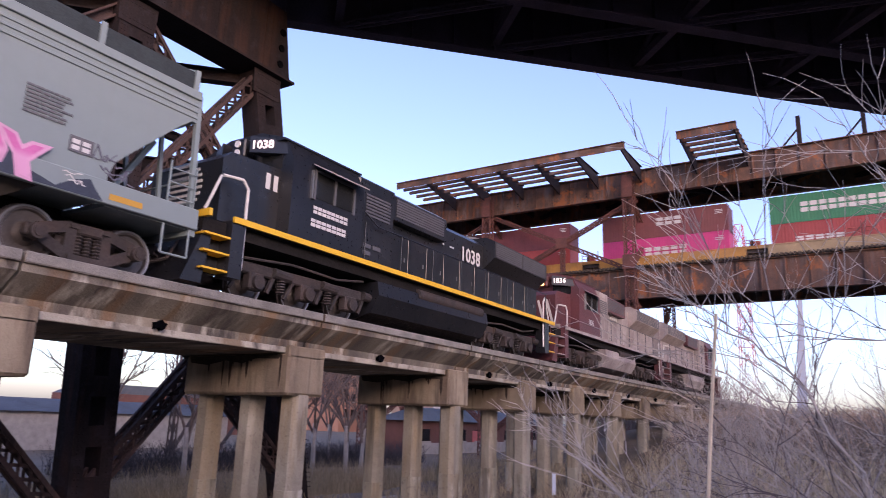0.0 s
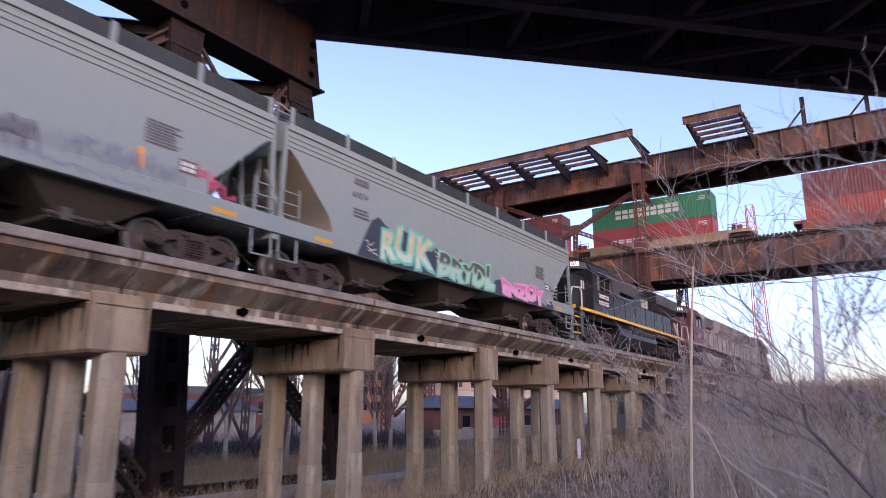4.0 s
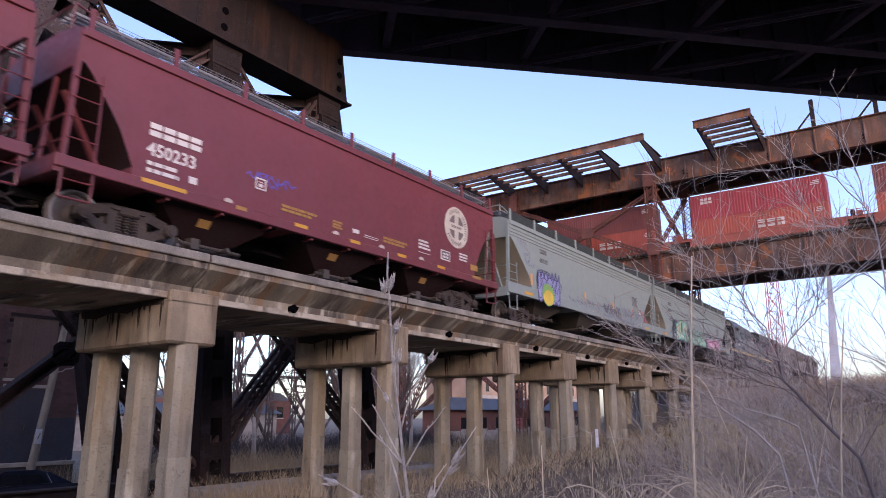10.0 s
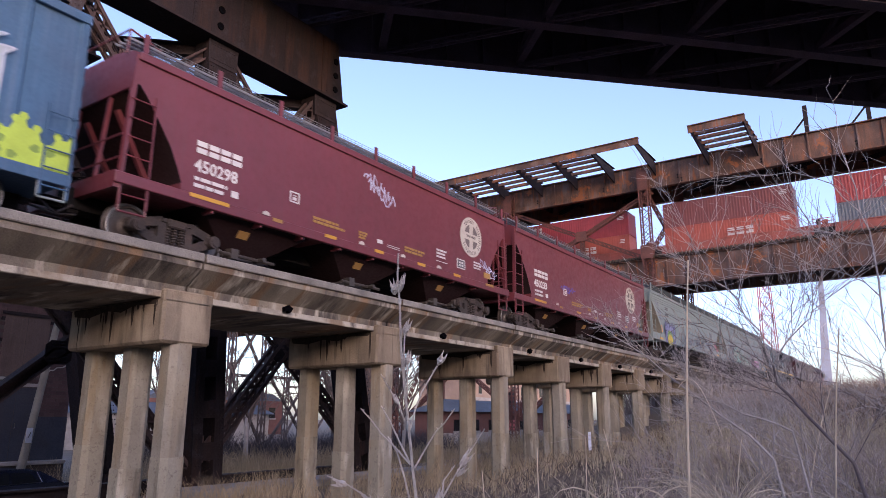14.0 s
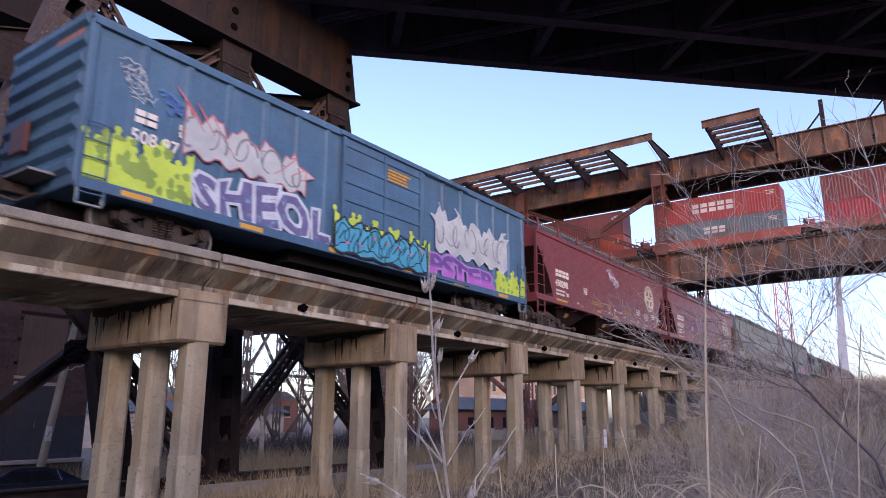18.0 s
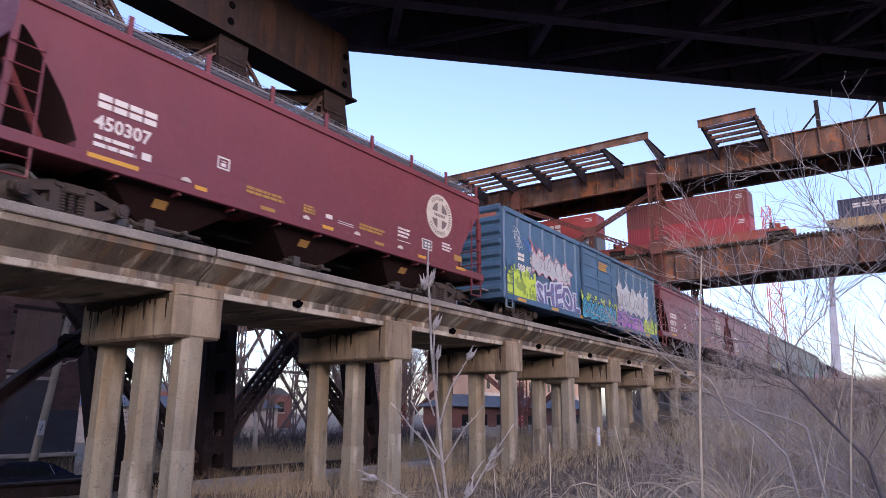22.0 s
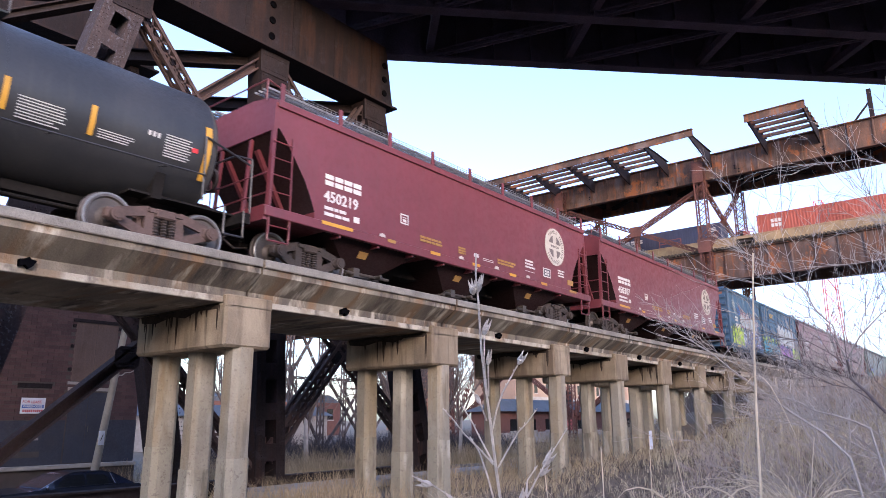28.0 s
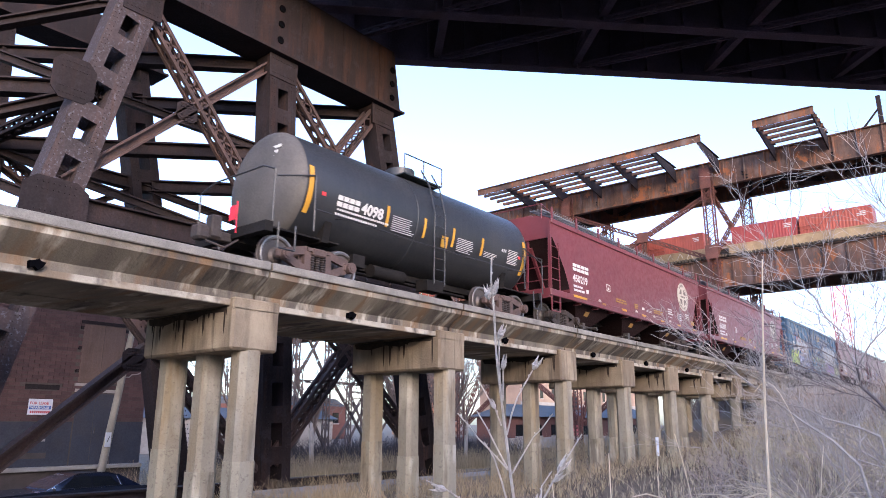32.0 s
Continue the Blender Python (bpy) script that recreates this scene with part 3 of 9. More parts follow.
def build_overhead():
    """The skewed viaduct: plate girders in line with (1, -1), floor beams, stringers and lateral bracing between them."""
    t = thing("steel_railway_viaduct", "dark riveted plate girder viaduct passing overhead", "bridge")
    d = Vector((1, -1, 0)).normalized()
    n = Vector((-1, -1, 0)).normalized()
    o = Vector((19.2, 18.5, 0))
    z0, z1 = 16.8, 19.6
    a, b = -4.0, 62.0
    for k, off in enumerate((0.0, 3.6, 7.2)):
        p, q = o + n * off + d * a, o + n * off + d * b
        s = Shape()
        s.iprofile(p + Vector((0, 0, (z0 + z1) / 2)), q + Vector((0, 0, (z0 + z1) / 2)), 0.5, z1 - z0, 0.07, 0.05)
        g = part("plate_girder", s, BLACK_STEEL, t, "deep plate girder")
        st = Shape()
        for i in range(int((b - a) / 1.6)):
            c = p + d * (0.8 + 1.6 * i)
            st.bar(c + n * 0.12 + Vector((0, 0, z0)), c + n * 0.12 + Vector((0, 0, z1)), 0.1, 0.2, n)
            st.bar(c - n * 0.12 + Vector((0, 0, z0)), c - n * 0.12 + Vector((0, 0, z1)), 0.1, 0.2, n)
        tagged(part("stiffener", st, BLACK_STEEL, g), kind="stuff")
    for i in range(13):
        c = o + d * (a + 6.0 * i)
        for off in (0.0, 3.6):
            s = Shape()
            u, v = c + n * off, c + n * (off + 3.6)
            s.bar(u + Vector((0, 0, 17.25)), v + Vector((0, 0, 17.25)), 0.3, 0.3)
            s.bar(u + Vector((0, 0, 19.2)), v + Vector((0, 0, 19.2)), 0.3, 0.3)
            s.bar(u + Vector((0, 0, 17.25)), v + Vector((0, 0, 19.2)), 0.16, 0.16)
            s.bar(v + Vector((0, 0, 17.25)), u + Vector((0, 0, 19.2)), 0.16, 0.16)
            part("cross_frame", s, BLACK_STEEL, t)
            s = Shape()
            w = c + d * 6.0
            s.laced(u + Vector((0, 0, 17.0)), w + n * (off + 3.6) + Vector((0, 0, 17.0)), 0.2, 0.2, 0.07, 0.5, (0, 0, 1))
            part("lateral_brace", s, BLACK_STEEL, t)
    s = Shape()
    c0, c1 = o + n * (-0.8) + d * a, o + n * (-0.8) + d * b
    w = n * 8.4
    s.add([c0 + Vector((0, 0, 19.66)), c1 + Vector((0, 0, 19.66)), c1 + w + Vector((0, 0, 19.66)), c0 + w + Vector((0, 0, 19.66)),
           c0 + Vector((0, 0, 20.0)), c1 + Vector((0, 0, 20.0)), c1 + w + Vector((0, 0, 20.0)), c0 + w + Vector((0, 0, 20.0))],
          [(0, 3, 2, 1), (4, 5, 6, 7), (0, 1, 5, 4), (1, 2, 6, 5), (2, 3, 7, 6), (3, 0, 4, 7)])
    part("deck", s, BLACK_STEEL, t, "sooty bridge deck")
    # pinkish sunlit fascia with stub posts along the near edge
    e0, e1 = o + n * 7.62 + d * 4, o + n * 7.62 + d * 40
    fa = part("fascia", Shape().bar(e0 + Vector((0, 0, 17.3)), e1 + Vector((0, 0, 17.3)), 0.06, 0.9), RED_STEEL, t, "faded pink edge plate")
    for i in range(18):
        c = e0 + d * (2.0 * i + 0.5) + n * 0.06
        part("edge_post", Shape().bar(c + Vector((0, 0, 16.86)), c + Vector((0, 0, 17.74)), 0.09, 0.05, n), RED_STEEL, fa)


# ---- rusty two-level bridge with the container track ----
BX = 70.0


def build_far_bridge():
    t = thing("two_level_steel_bridge", "rusty two-level plate girder railway bridge on laced posts", "bridge")
    ya, yb = -45.0, 100.0
    posts = [36.9, 20.9, -33.0, 53.0]
    for x, z0, z1, nm in ((BX, 25.55, 28.25, "upper_girder"), (BX + 5.6, 25.55, 28.25, "upper_girder"), (BX, 15.1, 18.05, "lower_girder"), (BX + 5.6, 15.1, 18.05, "lower_girder")):
        s = Shape()
        s.iprofile((x, ya, (z0 + z1) / 2), (x, yb, (z0 + z1) / 2), 0.6, z1 - z0, 0.08, 0.06)
        g = part(nm, s, RUST, t, "rust-streaked riveted plate girder")
        if x == BX:
            for i in range(72):
                y = ya + 1.0 + 2.0 * i
                if -14 < y < 62:
                    part("stiffener", Shape().box(x - 0.2, x - 0.03, y - 0.06, y + 0.06, z0 + 0.06, z1 - 0.06), RUST, g)
    for y in [ya + 4 * i for i in range(37)]:
        if -16 < y < 64:
            part("floor_beam", Shape().box(BX + 0.03, BX + 5.6, y - 0.2, y + 0.2, 15.6, 17.6), RUST_DARK, t)
            part("cross_beam", Shape().box(BX + 0.03, BX + 5.6, y - 0.15, y + 0.15, 26.6, 27.6), RUST_DARK, t)
    part("upper_lateral", Shape().laced((BX, 18, 26), (BX + 5.6, 12, 26), 0.3, 0.3, 0.09, 0.6), RUST_DARK, t)
    for k in range(10):
        y = -14 + 8 * k
        part("upper_lateral", Shape().laced((BX, y, 26.4), (BX + 5.6, y + 8, 26.4), 0.3, 0.3, 0.09, 0.6), RUST_DARK, t)
    part("upper_deck", Shape().box(BX + 0.2, BX + 5.4, -45, 100, 27.62, 27.9), RUST_DARK, t, "dark rusted deck plate")
    # deck and ties of the container track
    s = Shape()
    for i in range(260):
        y = -20 + 0.36 * i
        s.box(BX - 0.55, BX + 5.5, y, y + 0.2, 18.08, 18.34)
    tagged(part("bridge_tie", s, TIE, t), kind="stuff")
    part("walkway", Shape().box(BX + 0.4, BX + 5.6, -45, 100, 18.34, 18.42), RUST_DARK, t)
    part("track_rail", Shape().box(BX + 1.9, BX + 1.98, -45, 100, 18.42, 18.6), RAIL, t)
    part("track_rail", Shape().box(BX + 3.4, BX + 3.48, -45, 100, 18.42, 18.6), RAIL, t)
    for y in posts:
        for x in (BX, BX + 5.6):
            yp = y + 0.65 if x == BX else y - 1.25
            x = BX - 0.78 if x == BX else x
            s = Shape().laced((x, yp, -1), (x, yp, 25.5 if x > BX else 27.6), 0.9, 0.8, 0.12, 0.8)
            p = part("post", s, RED_STEEL, t, "laced steel post")
            part("gusset_plate", Shape().box(x - 0.52, x - 0.47, yp - 0.62, yp + 0.62, 17.9, 19.3), RED_STEEL, p)
            part("gusset_plate", Shape().box(x - 0.52, x - 0.47, yp - 0.55, yp + 0.55, 25.2, 27.4), RED_STEEL, p)
        for za, zb_ in ((2, 15), (18.6, 25.2)):
            part("sway_brace", Shape().laced((BX, y + 0.65, za), (BX + 5.6, y - 1.25, zb_), 0.3, 0.3, 0.08, 0.7), RED_STEEL, t)
            part("sway_brace", Shape().laced((BX, y + 0.65, zb_), (BX + 5.6, y - 1.25, za), 0.3, 0.3, 0.08, 0.7), RED_STEEL, t)
    for ya_, yb_ in ((20.9, 36.9), (36.9, 53.0)):
        ym = (ya_ + yb_) / 2
        for p, q in (((ya_, 25.2), (yb_, 17.6)), ((yb_, 25.2), (ya_, 17.6)), ((ya_, 14.5), (yb_, 2.0)), ((yb_, 14.5), (ya_, 2.0))):
            part("diagonal", Shape().laced((BX - 0.15, p[0], p[1]), (BX - 0.15, q[0], q[1]), 0.34, 0.4, 0.1, 0.55), RED_STEEL, t)
        part("gusset_plate", Shape().box(BX - 0.42, BX - 0.36, ym - 0.6, ym + 0.6, 20.9, 22.0), RED_STEEL, t)
        part("hanger", Shape().laced((BX - 0.1, ym, 17.8), (BX - 0.1, ym, 21.4), 0.35, 0.35, 0.09, 0.5), RED_STEEL, t)
        part("longitudinal_strut", Shape().laced((BX - 0.2, ya_, 18.9), (BX - 0.2, yb_, 18.9), 0.5, 0.5, 0.11, 0.6), RED_STEEL, t)
    # broken cantilevered walkway brackets above the girder
    for y0, y1, ys in ((19.9, 46.0, (20.4, 24.9, 29.2, 33.5, 37.8, 42.2)), (10.15, 15.2, (10.4, 15.0))):
        w = thing("cantilever_walkway", "broken rusty cantilever walkway frame on the girder", "walkway", group="cantilever frames")
        for y in ys:
            s = Shape().prism([(BX - 0.1, 28.3), (63.4, 28.62), (63.4, 28.2), (BX - 0.1, 26.9)], "y", y - 0.06, y + 0.06)
            s.box(63.4, BX - 0.1, y - 0.16, y + 0.16, 28.5, 28.56)
            part("bracket", s, RUST_DARK, w)
        part("outer_beam", Shape().box(63.25, 63.35, y0, y1, 28.05, 28.75).box(63.1, 63.5, y0, y1, 28.7, 28.76), RUST, w)
        for x in (64.6, 65.8, 67.2, 68.6):
            lo = y0 if y0 < 18 else 24.9
            part("stringer", Shape().box(x - 0.12, x + 0.12, lo, y1, 28.2, 28.5), RUST, w)
    for y in (5.95, 0.9):
        w = thing("steel_stub_post", "rusty stub post with a raking prop on the girder", "post", group="stub posts")
        part("post", Shape().box(BX - 0.18, BX + 0.18, y - 0.18, y + 0.18, 28.25, 31.0), RUST_DARK, w)
        part("prop", Shape().bar((BX, y + 1.4, 28.3), (BX, y, 29.9), 0.14), RUST_DARK, w)

# ---- freight train on the trestle ----
RED_CAR = surface("faded_red_car_paint", (0.140, 0.029, 0.036), 0.42, 0, 0.12, 0.5, 7, 0.03, (0.085, 0.022, 0.026), 0.5, 0.45, (0.115, 0.042, 0.042), 0.4)
GREY_CAR = surface("pale_grey_car_paint", (0.188, 0.236, 0.240), 0.62, 0, 0.02, 0.5, 4, 0.02, (0.170, 0.205, 0.210), 0.15, 0.5, (0.185, 0.205, 0.20), 0.16)
BLUE_CAR = surface("worn_blue_car_paint", (0.036, 0.104, 0.192), 0.6, 0, 0.2, 0.7, 18, 0.1, (0.035, 0.06, 0.11), 0.5, 0.6, (0.10, 0.15, 0.24), 0.4)
BLACK_CAR = surface("satin_black_tank_paint", (0.024, 0.026, 0.030), 0.42, 0, 0.2, 0.6, 22, 0.05, (0.045, 0.043, 0.042), 0.5, 0.6, (0.055, 0.05, 0.045), 0.3)
BLACK_LOCO = surface("glossy_black_paint", (0.009, 0.010, 0.013), 0.36, 0, 0.2, 0.8, 12, 0.03, (0.024, 0.022, 0.022), 0.4, 0.8, (0.03, 0.027, 0.025), 0.3)
STRIPE_YELLOW = surface("bright_yellow_stripe_paint", (0.74, 0.42, 0.02), 0.45, 0, 0.1, 2, 20, 0.0, (0.5, 0.27, 0.03), 0.25, 2)
LIT_NUMBER = glow("lit_number_board", (1.0, 0.86, 0.80), 0.75)
MAROON = surface("maroon_paint", (0.11, 0.032, 0.036), 0.5, 0, 0.2, 0.8, 20, 0.06, (0.06, 0.03, 0.03), 0.5, 0.9)
DUSTY = surface("dusty_grey_paint", (0.33, 0.29, 0.28), 0.7, 0, 0.25, 0.9, 20, 0.1, (0.13, 0.09, 0.09), 0.6, 0.8, (0.12, 0.08, 0.08), 0.5)
TRUCK = surface("rusty_bogie_iron", (0.050, 0.041, 0.039), 0.8, 0.3, 0.3, 2.5, 25, 0.3, (0.10, 0.06, 0.045), 0.5, 2.0)
TRUCK_BROWN = surface("brown_bogie_iron", (0.115, 0.075, 0.065), 0.8, 0.2, 0.3, 2.5, 25, 0.3, (0.05, 0.035, 0.03), 0.5, 2.0)
WHEEL = surface("worn_wheel_steel", (0.13, 0.11, 0.10), 0.5, 0.6, 0.3, 3, 30, 0.15, (0.06, 0.045, 0.04), 0.5, 2.0)
TREAD = surface("polished_tread_steel", (0.30, 0.29, 0.28), 0.4, 0.8, 0.15, 3, 30, 0.05)
UNDER = surface("underframe_grime", (0.016, 0.014, 0.0135), 0.85, 0.2, 0.35, 2, 25, 0.3)
WHITE_PAINT = surface("white_marking_paint", (0.55, 0.54, 0.52), 0.6, 0, 0.08, 2, 30, 0.0, (0.45, 0.42, 0.40), 0.35, 2)
YELLOW = surface("yellow_marking_paint", (0.52, 0.27, 0.03), 0.5, 0, 0.12, 2, 30, 0.0, (0.35, 0.18, 0.03), 0.3, 2)
EMBLEM = surface("cream_emblem_paint", (0.40, 0.375, 0.33), 0.65, 0, 0.12, 2, 30, 0.0, (0.28, 0.22, 0.2), 0.4, 2.5)
EMBLEM_DARK = plain("faded_emblem_ink", (0.115, 0.095, 0.095), 0.7)
PALE_TAB = plain("cream_chalk_paint", (0.46, 0.42, 0.38), 0.8)
DULL_YELLOW = surface("faded_yellow_paint", (0.34, 0.19, 0.05), 0.65, 0, 0.2, 2, 30, 0.0, (0.18, 0.09, 0.04), 0.5, 2)
DARK_MARK = plain("dark_grey_marking_paint", (0.09, 0.09, 0.10), 0.6)
GRATE = surface("galvanised_grating", (0.20, 0.21, 0.22), 0.6, 0.5, 0.2, 3, 40, 0.3)
GRATE_AND_SHADE = surface("dark_grating", (0.030, 0.040, 0.042), 0.7, 0.3, 0.25, 3, 40, 0.3)
# these two dark colours carry the shade under the hopper bodies
SHADED_RED = surface("grimy_red_paint", (0.017, 0.0055, 0.006), 0.75, 0, 0.3, 1.2, 20, 0.2, (0.013, 0.009, 0.0085), 0.6, 1.2)
SHADED_TAN = surface("grimy_tan_paint", (0.07, 0.06, 0.048), 0.8, 0, 0.3, 1.2, 20, 0.2, (0.04, 0.034, 0.03), 0.6, 1.2)
GATE = surface("bare_gate_metal", (0.085, 0.075, 0.068), 0.55, 0.5, 0.25, 3, 30, 0.2, (0.10, 0.07, 0.05), 0.5, 2)
TAN_INSIDE = surface("tan_slope_sheet_paint", (0.26, 0.235, 0.185), 0.7, 0, 0.15, 0.8, 20, 0.1, (0.18, 0.15, 0.12), 0.4, 1)
CAB_GLASS = glass("cab_glass", (0.04, 0.045, 0.05))
RAIL_TOP = 5.12
for m, level in ((TOWER_STEEL, 0.2), (RUST_DARK, 0.3), (UNDER, 0.2), (SHADED_RED, 0.2), (SOOT, 0.1)):
    # dull dark surfaces, soot among them, with hardly any gloss
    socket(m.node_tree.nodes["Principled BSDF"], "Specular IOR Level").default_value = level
WR = 0.46
MOVERS, ROLLERS = [], []


def run(t):
    """How far the freight train has rolled at t seconds."""
    return 3.992 * t + 0.0148 * t * t - 0.000771 * t ** 3


def marks(s, x, z, rows, w, h, gap, y=-1.515, seed=0, step=None):
    """Unreadable small lettering as rows of short flat bars on the side facing -y."""
    rnd = random.Random(seed)
    for i in range(rows):
        zz, xx, end = z - i * gap, x, x + w * rnd.uniform(0.75, 1.0)
        while xx < end:
            k = rnd.uniform(1.2, 4.5) * h if step is None else step
            k = min(k, end - xx + 0.02)
            s.box(xx, xx + k, y - 0.003, y + 0.004, zz, zz + h)
            xx += k + h * 0.45
    return s


def letters_as_bars(s, x, z, n, w, h, y=-1.515, thick=0.28):
    """A brand word as plain bars, two stacked for each letter."""
    for i in range(n):
        xx = x + i * w * 1.18
        s.box(xx, xx + w, y - 0.003, y + 0.004, z, z + h * 0.42)
        s.box(xx, xx + w, y - 0.003, y + 0.004, z + h * 0.58, z + h)
    return s


_wheel = {}


def wheelset_mesh():
    if not _wheel:
        s = Shape()
        for k in (-1, 1):
            y = 0.72 * k
            s.lathe([(y - 0.07 * k, 0.02), (y - 0.07 * k, WR + 0.025), (y - 0.04 * k, WR + 0.025), (y - 0.035 * k, WR), (y + 0.065 * k, WR - 0.004), (y + 0.065 * k, WR - 0.075), (y + 0.02 * k, WR - 0.1),
                     (y + 0.0 * k, 0.2), (y + 0.07 * k, 0.14), (y + 0.07 * k, 0.02)], "y", 28)
        s.tube((0, -1.05, 0), (0, 1.05, 0), 0.075, 12)
        n = len(s.f)
        for k in (-1, 1):
            y = 0.72 * k
            s.lathe([(y + 0.060 * k, WR - 0.001), (y + 0.069 * k, WR - 0.012), (y + 0.069 * k, WR - 0.035), (y + 0.066 * k, WR - 0.04)], "y", 28)
        me = s.mesh("wheelset", WHEEL)
        me.materials.append(TREAD)
        for i in range(n, len(me.polygons)):
            me.polygons[i].material_index = 1
        _wheel["set"] = me
    return _wheel


_frames = {}


def bogie(car, x, mat, base=1.72):
    """A two-axle bogie: two cast side frames with openings, springs, bearing caps, bolster, and its wheelsets."""
    key = mat.name
    if key not in _frames:
        s = Shape()
        h = base / 2
        for k in (-1,):
            y0, y1 = (k * 0.98 - 0.09, k * 0.98 + 0.09)
            for m in (-1, 1):
                s.box(min(m * (h - 0.15), m * (h + 0.17)), max(m * (h - 0.15), m * (h + 0.17)), y0, y1, 0.38, 0.58, 0.03)
                s.bar((m * (h - 0.05), k * 0.98, 0.54), (m * 0.30, k * 0.98, 0.68), 0.18, 0.085, (0, 1, 0))
                s.bar((m * (h - 0.08), k * 0.98, 0.42), (m * 0.30, k * 0.98, 0.19), 0.18, 0.09, (0, 1, 0))
                s.bar((m * 0.30, k * 0.98, 0.16), (m * 0.30, k * 0.98, 0.71), 0.18, 0.10, (0, 1, 0))
                s.tube((m * h, k * 0.96, WR), (m * h, k * 1.16, WR), 0.13, 14)
                s.tube((m * h, k * 1.16, WR), (m * h, k * 1.18, WR), 0.09, 12)
            s.bar((-0.34, k * 0.98, 0.69), (0.34, k * 0.98, 0.69), 0.18, 0.08)
            s.bar((-0.34, k * 0.98, 0.17), (0.34, k * 0.98, 0.17), 0.22, 0.09)
        _frames[key] = s.mesh("side_frame", mat)
        sp = Shape()
        sp.lathe([(0.22 + 0.0275 * i, 0.075 if i % 2 else 0.05) for i in range(14)], "z", 10)
        _frames[key + "s"] = sp.mesh("spring", TRUCK)
        b = Shape().box(-0.2, 0.2, -1.1, 1.1, 0.56, 0.74, 0.03).box(-0.25, 0.25, -0.3, 0.3, 0.7, 0.9)
        for m in (-1, 1):
            b.box(m * 0.42 - 0.06, m * 0.42 + 0.06, -0.9, 0.9, 0.36, 0.52)
        _frames[key + "b"] = b.mesh("bolster", mat)
    f = part("bogie", _frames[key + "b"], mat, car, "", pose(x, 0, 0))
    for turn in (0, 180):
        part("side_frame", _frames[key], mat, f, "", pose(0, 0, 0, 0, 0, turn))
        for xx in (-0.16, 0.0, 0.16):
            part("spring", _frames[key + "s"], mat, f, "", pose(xx, 1.0 if turn else -1.0, 0))
    w = wheelset_mesh()
    for m in (-1, 1):
        ws = part("wheelset", w["set"], WHEEL, f, "", pose(m * base / 2, 0, WR))
        ROLLERS.append((ws, m * base / 2))


def coupler(car, x, d):
    s = Shape().box(min(x, x + d * 0.75), max(x, x + d * 0.75), -0.09, 0.09, 0.72, 0.92, 0.02)
    s.box(min(x + d * 0.6, x + d * 0.88), max(x + d * 0.6, x + d * 0.88), -0.17, 0.17, 0.66, 0.98, 0.05)
    s.path([(x, -0.3, 0.75), (x + d * 0.35, -0.35, 0.5), (x + d * 0.75, -0.25, 0.6)], 0.025)
    part("coupler", s, TRUCK, car)


def ladder(s, x0, x1, y, z0, z1, n, r=0.014, post=0.03):
    for x in (x0, x1):
        s.bar((x, y, z0), (x, y, z1), post)
    for i in range(n):
        z = z0 + (z1 - z0) * (i + 0.5) / n
        s.tube((x0, y - 0.02, z), (x1, y - 0.02, z), r, 5)
    return s


